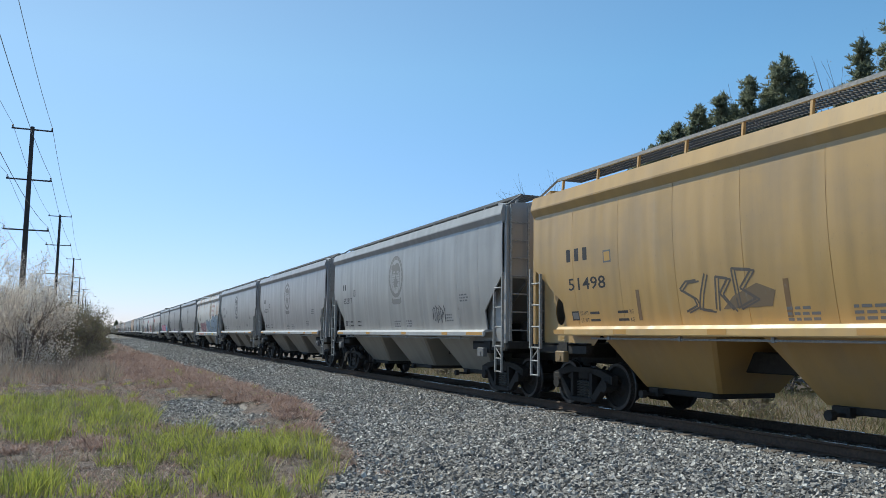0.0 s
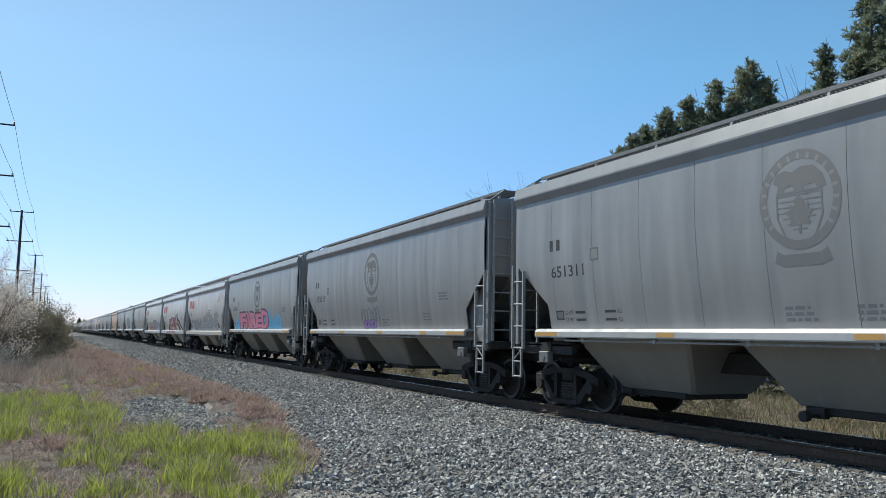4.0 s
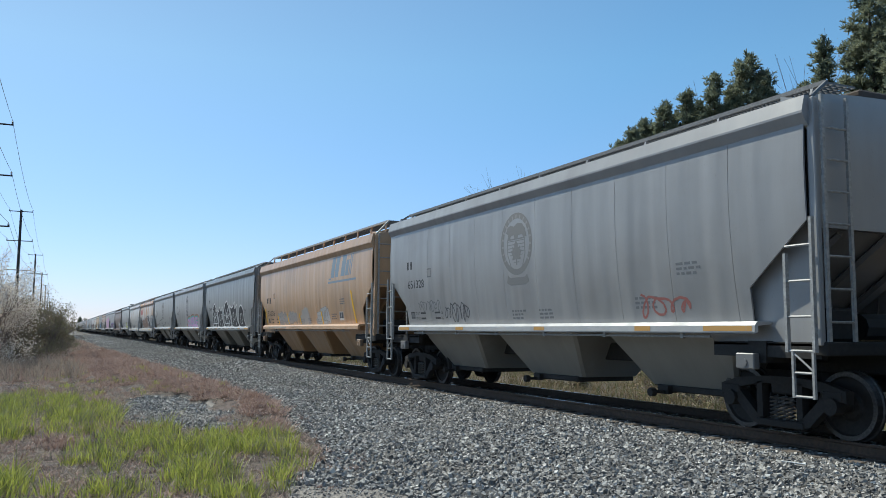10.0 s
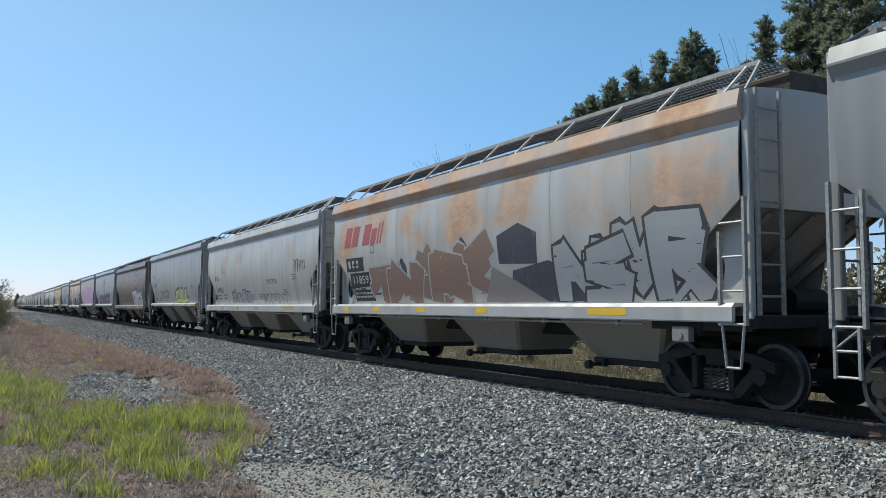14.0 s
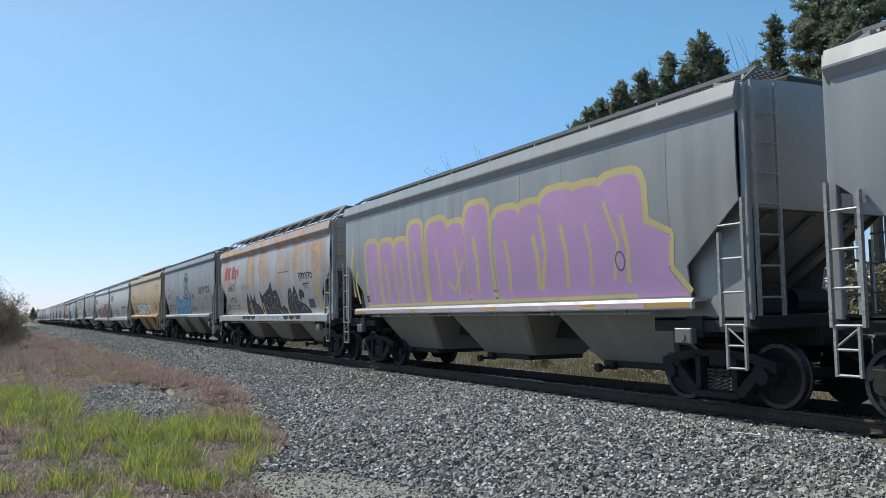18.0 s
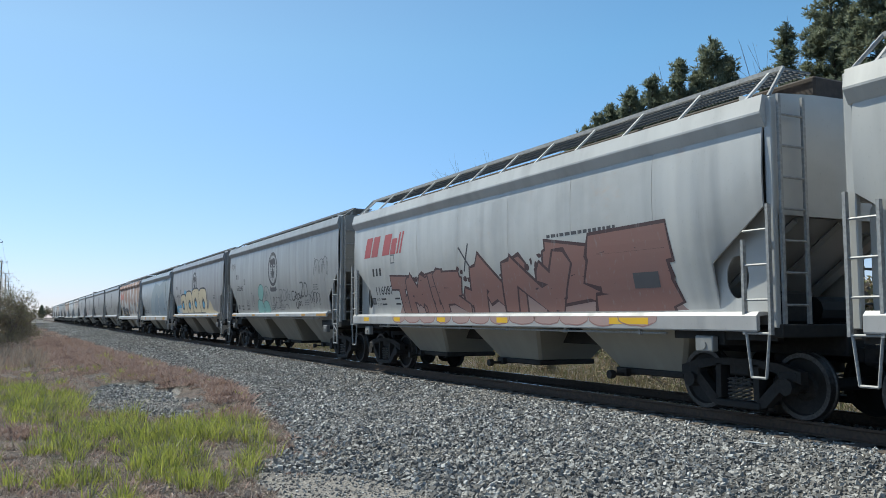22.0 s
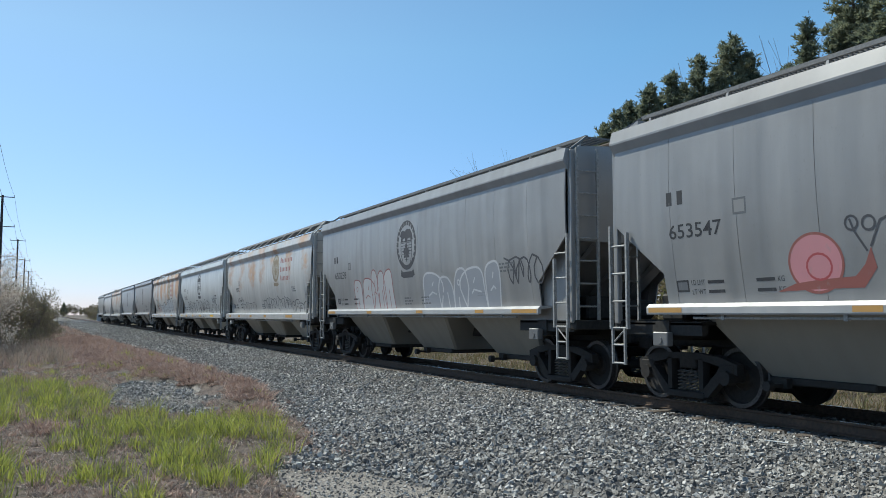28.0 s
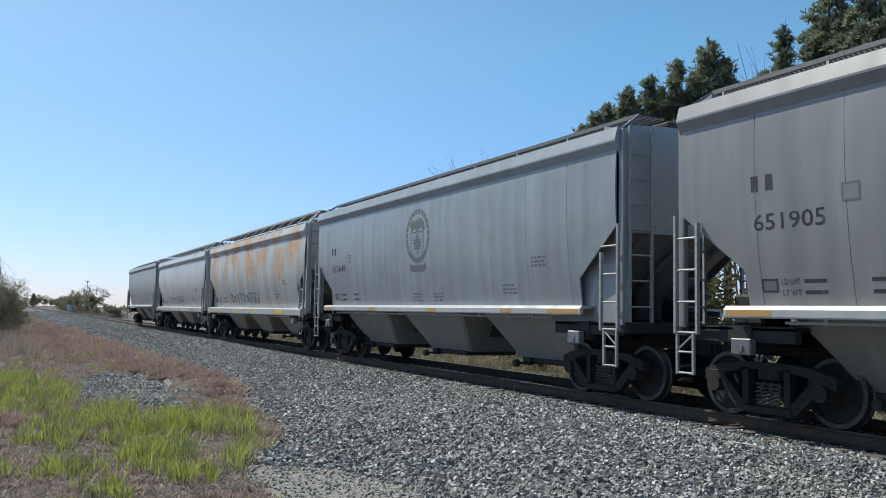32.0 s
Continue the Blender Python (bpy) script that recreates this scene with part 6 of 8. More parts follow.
        d.poly([(10.0, 1.6), (13.4, 1.6), (12.2, 1.75), (11.4, 2.3), (11.0, 1.9)], CREAM, 0.012), d.rect(1.9, 2.9, 1.7, 1.95, P(0.40, 0.40, 0.38), 0.02), small_print(d, 1.95, 1.84, DARK, r, 2, 0.7, 0.05)
    elif i == 31:
        d.poly([(4.6, 1.49), (13.6, 1.49), (13.6, 3.9), (11.6, 3.95), (9.5, 3.6), (7.2, 3.9), (5.9, 3.0)], P(0.27, 0.32, 0.355), 0.001)
        d.poly([(6.6, 1.49), (12.2, 1.49), (11.4, 3.2), (9.6, 2.7), (8.2, 3.1), (7.2, 2.4)], P(0.22, 0.28, 0.33), 0.002)
        d.line([(4.6, 1.5), (5.4, 2.6), (6.6, 3.95)], 0.06, P(0.42, 0.44, 0.45), 0.005)
        for a, mat in ((0.0, P(0.30, 0.34, 0.37)), (0.35, P(0.13, 0.145, 0.165)), (0.55, P(0.34, 0.36, 0.38))):
            d.line([(12.2 + a + 0.22 * math.sin(q * 0.55), 1.5 + q * 0.25) for q in range(11)], 0.16, mat, 0.006)
        d.poly([(9.1, 2.35), (9.4, 2.0), (9.5, 2.5), (9.2, 3.0)], P(0.40, 0.42, 0.43), 0.006), d.poly([(9.17, 2.36), (9.37, 2.15), (9.42, 2.5), (9.22, 2.8)], P(0.2, 0.24, 0.28), 0.007)
        d.poly([(8.4, 1.49), (9.6, 1.49), (9.0, 1.9)], P(0.33, 0.37, 0.40), 0.006)
    elif i == 32:
        outline_lobes(d, 5, 2.4, 6.6, 1.48, 2.42, P(0.40, 0.40, 0.41), 71, 0.04, BLACK), scribble(d, 11.2, 12.6, 2.3, 2.65, DARK, 73, 0.05, 4)
        scribble(d, 7.0, 9.8, 1.6, 2.3, FADED, 72, 0.025, 5), d.rect(12.2, 12.8, 1.62, 1.9, GREY_SPRAY, 0.004), d.rect(12.25, 12.75, 1.66, 1.86, DARK, 0.006)
    elif i == 33:
        scribble(d, 4.6, 6.2, 1.8, 2.5, FADED, 74, 0.03), scribble(d, 9.6, 11.0, 1.7, 2.3, FADED, 75, 0.02)
    elif i == 35:
        d.half += 0.18
        d.disc(4.15, 2.05, 0.40, 0.37, SALMON, 0.004, 24), d.ring(4.15, 2.05, 0.42, 0.39, 0.035, BRICK, 0.006), d.ring(4.2, 2.0, 0.2, 0.18, 0.03, RED, 0.007, 16)
        d.poly([(3.5, 1.7), (4.2, 1.72), (4.8, 1.72), (5.0, 1.95), (4.95, 2.2), (4.85, 2.0), (4.7, 1.86), (4.2, 1.84), (3.8, 1.8)], BRICK, 0.005)
        d.line([(4.9, 2.15), (4.75, 2.4), (4.7, 2.55)], 0.03, DARK, 0.008), d.line([(4.95, 2.2), (5.1, 2.5), (5.25, 2.55)], 0.03, DARK, 0.008)
        d.ring(4.72, 2.5, 0.1, 0.1, 0.03, DARK, 0.008, 12), d.ring(4.95, 2.48, 0.1, 0.1, 0.03, DARK, 0.008, 12)
        d.half -= 0.18
    elif i == 36:
        outline_lobes(d, 5, 3.2, 6.3, 1.57, 2.75, P(0.33, 0.12, 0.12), 76, 0.035, P(0.46, 0.45, 0.45)), outline_lobes(d, 5, 8.3, 12.2, 1.57, 2.6, P(0.52, 0.52, 0.54), 77, 0.05, P(0.30, 0.31, 0.34))
        scribble(d, 12.6, 14.0, 2.0, 2.6, DARK, 78, 0.04, 4)
    elif i == 37:
        scribble(d, 7.3, 12.0, 1.55, 2.2, FADED, 79, 0.03, 11), outline_lobes(d, 4, 12.0, 14.2, 1.5, 2.0, DARK, 80, 0.03), scribble(d, 3.0, 6.0, 1.6, 2.0, FADED, 81, 0.02, 6)
    elif i == 38:
        outline_lobes(d, 6, 2.8, 6.45, 1.47, 2.32, BLACK, 82, 0.04), outline_lobes(d, 7, 6.6, 10.4, 1.47, 2.36, BLACK, 83, 0.04)
        for pts in ([(11.5, 2.35), (11.6, 2.1), (11.75, 2.38), (11.8, 2.05)], [(11.95, 2.3), (11.9, 2.1), (12.1, 2.1), (12.1, 2.32), (11.95, 2.3)], [(12.2, 2.45), (12.25, 2.05), (12.45, 2.3), (12.4, 2.0), (12.6, 2.25)], [(10.6, 1.5), (10.75, 1.75), (10.9, 1.5), (11.05, 1.75), (11.2, 1.5), (11.4, 1.62)], [(11.9, 1.95), (12.15, 1.9), (11.95, 1.7), (12.2, 1.62), (11.95, 1.5)], [(12.5, 1.5), (12.4, 1.85), (12.7, 1.95), (12.8, 1.6), (13.1, 1.95), (13.2, 1.5)], [(12.75, 2.45), (12.9, 2.5), (12.8, 2.3), (12.95, 2.3)]):
            d.line(smooth(pts, False), 0.035, BLACK, 0.006)
    elif i == 39:
        rim = P(0.07, 0.075, 0.085)
        outline_lobes(d, 4, 5.2, 8.3, 1.47, 2.45, rim, 86, 0.06, SILV), outline_lobes(d, 4, 8.5, 11.9, 1.47, 2.62, rim, 87, 0.065, SILV)
        scribble(d, 3.2, 4.7, 1.6, 2.1, BRICK, 88, 0.025, 5), scribble(d, 2.8, 3.4, 2.3, 2.5, TEAL, 89, 0.025, 3), d.rect(12.8, 13.3, 1.6, 1.9, BLACK, 0.004), scribble(d, 3.6, 4.7, 1.9, 2.4, DARK, 90, 0.025, 4)
    elif i == 40:
        scribble(d, 9.7, 10.9, 2.05, 2.25, BLACK, 90, 0.035, 4), scribble(d, 9.9, 11.1, 1.68, 1.92, BLACK, 91, 0.035, 5)
    elif i in (42, 43):
        scribble(d, 4.0, 9.0, 1.55, 2.1, FADED, 92 + i, 0.05, 9)


GREY_SPRAY, PALE_SPRAY = P(0.34, 0.34, 0.35), P(0.55, 0.54, 0.52)

SILL_ART = {4: ((2.6, 6.6, 6, P(0.42, 0.22, 0.24), P(0.30, 0.12, 0.14)), (7.0, 13.8, 8, P(0.24, 0.31, 0.34), P(0.08, 0.12, 0.15))), 9: ((4.3, 10.2, 9, P(0.30, 0.10, 0.11), P(0.58, 0.56, 0.56)),),
            24: ((4.4, 6.5, 3, BLACK, P(0.40, 0.41, 0.43)), (6.9, 9.9, 5, P(0.30, 0.31, 0.33), P(0.55, 0.55, 0.56)), (10.3, 12.4, 3, BLACK, P(0.40, 0.41, 0.43))), 28: ((3.0, 13.0, 12, P(0.42, 0.27, 0.24), P(0.30, 0.16, 0.14)),),
            30: ((2.7, 10.6, 5, P(0.50, 0.41, 0.26), P(0.42, 0.34, 0.22)),), 15: ((2.2, 12.2, 7, BLACK, WHT),), 25: ((4.3, 8.6, 8, P(0.06, 0.22, 0.40), P(0.03, 0.08, 0.16)),), 23: ((1.6, 13.4, 11, MAUVE, P(0.56, 0.43, 0.18)),),
            38: ((2.8, 10.4, 12, None, BLACK),), 14: ((2.2, 5.4, 5, P(0.40, 0.34, 0.28), P(0.36, 0.3, 0.24)),)}
# how much lighter or darker the paint of single cars is than the others'
TONES = {1: 1.3, 2: 1.3, 3: 1.2, 4: 1.15, 15: 1.05, 16: 0.9, 25: 0.78, 24: 0.9, 30: 0.85, 31: 0.9, 37: 1.1, 38: 1.0, 40: 0.85}
_proto = {k["name"]: build_car(k) for k in (K_G, K_S, K_D, K_N)}
for i, (k, paint, rust, badge, number, label) in enumerate(LIST):
    rng = random.Random(i)
    mid = CENTRES[i]
    src = _proto[k["name"]]
    car = copy_thing(src, pose(TRACK_X, mid, 0))
    car.name = "covered_hopper_car"
    tone = TONES.get(i, 1.0) * rng.uniform(0.97, 1.03)
    paint = tuple(c * tone * rng.uniform(0.985, 1.015) for c in paint)
    light = k is K_S and paint[0] > 0.3
    dress(car, paint, rust,
          eave=tuple(c * 0.45 + w * 0.55 for c, w in zip(paint, (0.46, 0.27, 0.16))) if i in (18, 24, 32) else tuple(min(0.8, c * 1.1) for c in paint) if k is not K_D else paint,
          sill=(0.40, 0.395, 0.39) if k is K_G else DUSTY if k is not K_D and i != 21 else tuple(c * 1.15 for c in paint),
          # bays: warm dust tint, and darkened to stand for shade under the body
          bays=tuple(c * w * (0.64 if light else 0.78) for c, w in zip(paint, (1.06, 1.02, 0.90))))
    tagged(car, label, "freight car", "cars of the train")
    half = k["half"]
    d = Decal(half, k=k)
    ink = STENCIL if badge != "white" else P(0.5, 0.5, 0.48)
    y0 = 1.0 if k is K_S else 1.3
    if number:
        shift = 0.73 if badge == "stack" else 0.0
        low, u0, u1, tall = (2.55, 1.35, 2.45, 0.22) if k is K_G else (2.33, 1.4, 2.7, 0.24) if k is K_D else (1.99, 1.5 + shift, 2.67 + shift, 0.24)
        low = {14: 2.03, 38: 2.40}.get(i, low)
        d = Decal(half, k=k)
        d.word(number, u0, u1, low, low + tall, ink, 0.008, 0.002)
        d.finish_each("digit", car, "dark stencilled digit")
        d = Decal(half, k=k)
        mark_bars(d, u0 - (0.1 if k is K_S else 0.02), low + (0.52 if k is not K_D else 0.57), ink, 2 if k is K_G else 3, 0.19 if k is not K_D else 0.24, 0.21 if k is not K_D else 0.25)
        d.finish_each("mark_block", car, "dark company mark block")
    d = Decal(half, k=k)
    load, light_w, kg1, kg2 = {11: ("205600", "59400", "102750", "26950"), 16: ("226100", "59900", "102550", "27150")}.get(i, ("", "", "", ""))
    for z, head, lb, kg in ((1.84, "LD LMT", load, kg1), (1.70, "LT WT", light_w, kg2)):
        d.word(head, y0 + 0.42, y0 + 0.70, z, z + 0.075, ink, 0.0, 0.002), d.word("KG", y0 + 2.05, y0 + 2.16, z, z + 0.075, ink, 0.0, 0.002)
        if lb:
            d.word(lb, y0 + 0.76, y0 + 1.08, z, z + 0.075, ink, 0.0, 0.002), d.word(kg, y0 + 1.68, y0 + 2.0, z, z + 0.075, ink, 0.0, 0.002)
        else:
            d.rect(y0 + 0.76, y0 + 1.08, z + 0.015, z + 0.06, ink, 0.002), d.rect(y0 + 1.68, y0 + 2.0, z + 0.015, z + 0.06, ink, 0.002)
    d.rect(y0 + 0.1, y0 + 0.36, 1.74, 1.92, ink, 0.002), d.rect(y0 + 0.13, y0 + 0.33, 1.77, 1.89, FADED, 0.004)
    d.rect(2.68, 2.93, 2.8, 3.03, FADED, 0.0015), d.rect(2.71, 2.90, 2.83, 3.0, spray(tuple(round(c, 3) for c in paint)), 0.003)
    for u, z in ((7.0, 1.72), (8.1, 1.72), (11.2, 1.85), (12.3, 2.35)):
        small_print(d, u, z + 0.1, FADED, rng, 3, 0.45, 0.04)
    d.finish("stencil", car, "small dark stencilled marks")
    d = Decal(half, k=k)
    if badge == "seal":
        emblem(d, 7.38 if k is K_G else 7.42, 3.22, DARK if i in (25, 29, 30, 36, 38) else spray(tuple(round(c * 0.72, 3) for c in paint)) if i in (1, 2, 5, 6, 13, 17, 22, 33, 34, 40) else FADED, pale=spray(tuple(round(c, 3) for c in paint)))
    elif badge in ("stack", "white"):
        emblem(d, 10.0 if badge == "stack" else 10.8, 3.3, P(0.30, 0.23, 0.15) if badge == "stack" else FADED, 0.86, P(0.44, 0.41, 0.36) if badge == "white" else P(0.42, 0.385, 0.31), P(0.42, 0.385, 0.31))
        stack_logo(d, 10.75 if badge == "stack" else 11.5, 3.7, P(0.40, 0.16, 0.15), 1.05)
    elif badge == "word":
        slant_logo(d, 0.85, 3.04, LOGO_RED if i != 32 else P(0.50, 0.13, 0.10))
    elif badge == "blue":
        slant_logo(d, 11.35, 3.25, LOGO_BLUE, 2.5, 0.7), d.rect(11.05, 14.1, 3.06, 3.13, LOGO_BLUE, 0.004), d.rect(11.12, 11.4, 3.18, 3.24, LOGO_BLUE, 0.004)
    if d.v:
        d.finish("emblem", car, "painted railway emblem")
    if i not in (2, 3, 5, 34, 41, 44):
        d = Decal(half, k=k)
        graffiti(i, d)
        if d.v:
            d.finish("graffiti", car, "sprayed graffiti")
    # sprayed paint that runs down over the sill
    for u0, u1, n, fill, line in SILL_ART.get(i, ()):
        d = Decal(half, -1.6655)
        z0, z1 = k["sill"]
        step = (u1 - u0) / n
        for q in range(n):
            c, w = u0 + (q + 0.5) * step, step * rng.uniform(0.44, 0.56)
            lobe = [(c + w * math.cos(a), z1 - 0.06 - (z1 - z0 - 0.1) * rng.uniform(0.85, 1.0) * abs(math.sin(a)) ** 0.7) for a in (math.pi * j / 10 for j in range(11))]
            if fill:
                d.poly(lobe, fill, 0.0002 + 0.00005 * q)
            d.line(lobe, 0.022, line, 0.0006)
        d.finish("sill_graffiti", car, "sprayed paint run over the sill")
    # reflector strips along the sill
    z0, z1 = k["sill"]
    strips = []
    if k is K_G:
        strips = [(half - k["sill_half"] + 0.05, 0.75, AMBER)] + [(u, 0.4, AMBER) for u in (4.6, 8.2, 11.4)] + [(half + k["sill_half"] - 1.0, 0.95, AMBER)]
    else:
        strips = [] if i in (9, 10, 14, 24, 32) else [(u, w, (REFL, AMBER)[i % 2] if k is K_S else AMBER) for u, w in ((1.0, 0.4), (3.1, 0.4), (5.6, 0.42), (8.3, 0.42), (11.9, 0.95))]
    for u, w, m in strips:
        d = Decal(half, -1.6665)
        d.rect(u, u + w, z0 + 0.03 + (0.05 if k is K_S else 0), z1 - 0.06 - (0.02 if k is K_S else 0), m)
        d.finish("reflector", car, "amber reflector strip")
    if i in (9, 10, 14, 24, 32):
        for u, tall in ((1.05, 0.75), (3.3, 0.42), (5.0, 0.45), (6.9, 0.45), (10.0, 0.48), (13.75, 1.1)):
            d = Decal(half, k=k)
            d.poly([(u, k["low"] + 0.03), (u + 0.13, k["low"] + 0.03), (u + 0.13 - tall * 0.22, k["low"] + tall), (u - tall * 0.22, k["low"] + tall)], REFL, 0.06)
            d.finish("reflector", car, "slanted yellow reflector strip")
    CARS.append((car, mid))
for src in _proto.values():
    for o in (*src.children_recursive, src):
        bpy.data.objects.remove(o)


# ---- ground and track ----
def edge_x(y):
    """Where the gravel ends and the weeds begin."""
    return float(np.interp(y, [4, 8.85, 10.9, 13, 18.4, 26, 74, 200, 900], [1.2, 2.35, 3.3, 3.6, 4.5, 4.45, 3.1, 2.5, 2.0]))


def height(x, y):
    """The ground over the rail head: gravel strip, ballast bed, low ground beyond."""
    h = float(np.interp(x, [-30, -4, 2, 6.6, 8.35, 12.2, 13.6, 16, 60], [-0.55, -0.42, -0.36, -0.36, -0.21, -0.20, -0.55, -0.6, -0.5]))
    if x < 7 and abs(y) < 120:
        h += 0.03 * noise.noise((x * 0.6, y * 0.6, 0)) + 0.015 * noise.noise((x * 2.1, y * 2.1, 3))
    if x < 6 and 12 < y < 120 and veg(x, y) > 0.5:
        h += 0.20 * mound(x, y) * (1 + 0.6 * noise.noise((x * 1.6, y * 1.2, 12)))
    return h


def veg(x, y):
    """1 where weeds and grass grow, 0 on gravel."""
    if x > 13.4:
        return 1.0
    w = edge_x(y) + 0.5 * noise.noise((x * 0.5, y * 0.35, 7.0))
    v = 1.0 if x < w else 0.0
    if ((x - 2.3 - 0.12 * (20 - y) * 0.3) / 1.15) ** 2 + ((y - 19) / 3.8) ** 2 < 0.95 + 0.8 * noise.noise((x * 1.1, y * 0.7, 1.0)) + 0.5 * noise.noise((x * 3, y * 2, 4.0)):
        v = 0.0
    return v


def sand(x, y):
    """1 on the fine sandy grit at the grass's near edge, in the small gravel patch, and on the dirt strip far along the hedge."""
    near_strip = ((x - 2.4) / 1.25) ** 2 + ((y - 6.6) / 2.6) ** 2 < 1 + 0.5 * noise.noise((x * 1.3, y * 1.1, 15.0))
    patch = y > 12 and ((x - 2.4) / 1.0) ** 2 + ((y - 18.6) / 3.4) ** 2 < 1
    return 1.0 if near_strip or patch or (y > 75 and x < edge_x(y) + 1.6) else 0.0


def mound(x, y):
    """How thick the reddish weeds stand: a long heap between the small gravel patch and the ballast."""
    c = float(np.interp(y, [14, 19, 24, 36, 62, 110], [3.5, 4.1, 3.4, 2.6, 2.4, 2.0]))
    w = float(np.interp(y, [14, 18, 22, 30, 60, 110], [0.35, 0.6, 1.3, 2.2, 2.0, 1.5]))
    return max(0.0, 1 - ((x - c) / w) ** 2) * min(1, max(0, (y - 13) / 6))


def green(x, y):
    """1 where fresh grass grows."""
    n = 0.9 * noise.noise((x * 0.55, y * 0.4, 2.0)) + 0.7 * noise.noise((x * 1.9, y * 1.4, 6.0))
    a = ((x + 1.6) / 2.9) ** 2 + ((y - 19.5) / 4.9) ** 2 < 1 + n
    b = ((x - 1.8) / 1.6) ** 2 + ((y - 11.6) / 4.0) ** 2 < 1 + n
    c = ((x + 0.5) / 0.5) ** 2 + ((y - 10.0) / 1.4) ** 2 < 1 + n
    return a or b or c


xs = np.unique(np.concatenate([np.linspace(-900, -30, 12), np.linspace(-30, -6, 13), np.linspace(-6, 9, 76), np.linspace(9, 20, 23), np.linspace(20, 80, 13), np.linspace(80, 900, 10)]))
ys = np.unique(np.concatenate([np.linspace(-300, -20, 8), np.linspace(-20, 2, 12), np.linspace(2, 30, 113), np.linspace(30, 100, 71), np.linspace(100, 400, 40), np.linspace(400, 2500, 12)]))
vs = [(float(x), float(y), height(x, y)) for y in ys for x in xs]
nx = len(xs)
fs = [(j * nx + i, j * nx + i + 1, (j + 1) * nx + i + 1, (j + 1) * nx + i) for j in range(len(ys) - 1) for i in range(nx - 1)]
me = bpy.data.meshes.new("ground")
me.from_pydata(vs, [], fs)
me.materials.append(M_GROUND)
for key, fn in (("veg", veg), ("sand", sand)):
    me.attributes.new(key, "FLOAT", "POINT").data.foreach_set("value", [float(fn(x, y)) for x, y, _ in vs])
me.shade_smooth()
ground = tagged(new("ground", me), "grey crushed stone beside weedy brown soil", "ground", kind="structure")


def rail_mesh(x, y0, y1):
    prof = [(-0.07, -0.175), (0.07, -0.175), (0.07, -0.163), (0.012, -0.148), (0.009, -0.045), (0.036, -0.035), (0.036, -0.008), (0.028, 0), (-0.028, 0), (-0.036, -0.008), (-0.036, -0.035), (-0.009, -0.045), (-0.012, -0.148), (-0.07, -0.163)]
    bm = B()
    a = [bm.verts.new((x + p, y0, z)) for p, z in prof]
    b = [bm.verts.new((x + p, y1, z)) for p, z in prof]
    n = len(prof)
    for i in range(n):
        f = bm.faces.new((a[i], a[(i + 1) % n], b[(i + 1) % n], b[i]))
        f.material_index = 1 if i == 7 else 0
    bm.faces.new(a)
    bm.faces.new(b)
    bmesh.ops.recalc_face_normals(bm, faces=bm.faces)
    return mesh_of("rail", bm, [M_RAIL, M_HEAD])


track = tagged(new("track"), "single railway track on grey ballast", "railway track", kind="structure")
for s in (-1, 1):
    part("rail", rail_mesh(TRACK_X + s * 0.753, -120, 1500), None, track, "steel rail with a polished head")
tie = mesh_of("tie", box(B(), TRACK_X - 1.3, TRACK_X + 1.3, -0.115, 0.115, -0.33, -0.172, 0.012), M_TIE)
for i in range(200):
    ob = part("tie", tie, None, track)
    ob.location = (random.uniform(-0.04, 0.04), -8 + i * 0.495, random.uniform(-0.004, 0.004))
bm = B()
for i in range(500):
    y = -8 + (200 + i) * 0.495
    box(bm, TRACK_X - 1.3, TRACK_X + 1.3, y - 0.115, y + 0.115, -0.33, -0.173)
tagged(part("far_ties", bm, M_TIE, track), kind="stuff")


# ---- loose stones ----
def rock_shape(rng):
    """A broken stone: eight corners pushed about, 12 triangles."""
    c = np.array([(x, y, z) for x in (-1, 1) for y in (-1, 1) for z in (-1, 1)], float)
    c *= rng.uniform(0.55, 1.15, c.shape)
    c *= np.array([1.0, rng.uniform(0.6, 1.0), rng.uniform(0.45, 0.8)])
    return c * 0.5


ROCK_F = np.array([(0, 1, 3, 2), (4, 6, 7, 5), (0, 4, 5, 1), (2, 3, 7, 6), (0, 2, 6, 4), (1, 5, 7, 3)])
nr = np.random.RandomState(5)
SHAPES = [rock_shape(nr) for _ in range(24)]


def turn_matrix(r):
    q = r.normal(size=4)
    q /= np.linalg.norm(q)
    w, x, y, z = q
    return np.array([[1 - 2 * (y * y + z * z), 2 * (x * y - w * z), 2 * (x * z + w * y)], [2 * (x * y + w * z), 1 - 2 * (x * x + z * z), 2 * (y * z - w * x)], [2 * (x * z - w * y), 2 * (y * z + w * x), 1 - 2 * (x * x + y * y)]])


TURNS = [turn_matrix(nr) for _ in range(60)]


def stones(name, spots, lo, hi):
    v, f = np.zeros((len(spots) * 8, 3)), np.zeros((len(spots) * 6, 4), int)
    for i, (x, y) in enumerate(spots):
        s = lo + (hi - lo) * nr.rand() ** 1.6
        co = SHAPES[nr.randint(24)] @ TURNS[nr.randint(60)].T * s
        v[i * 8:i * 8 + 8] = co + (x, y, height(x, y) + s * 0.16)
        f[i * 6:i * 6 + 6] = ROCK_F + i * 8
    me = bpy.data.meshes.new(name)
    me.vertices.add(len(v))
    me.vertices.foreach_set("co", v.ravel())
    me.loops.add(f.size)
    me.loops.foreach_set("vertex_index", f.ravel().astype(np.int32))
    me.polygons.add(len(f))
    me.polygons.foreach_set("loop_start", np.arange(0, f.size, 4, dtype=np.int32))
    me.update(calc_edges=True)
    me.materials.append(M_STONE)
    me.shade_flat()
    return me


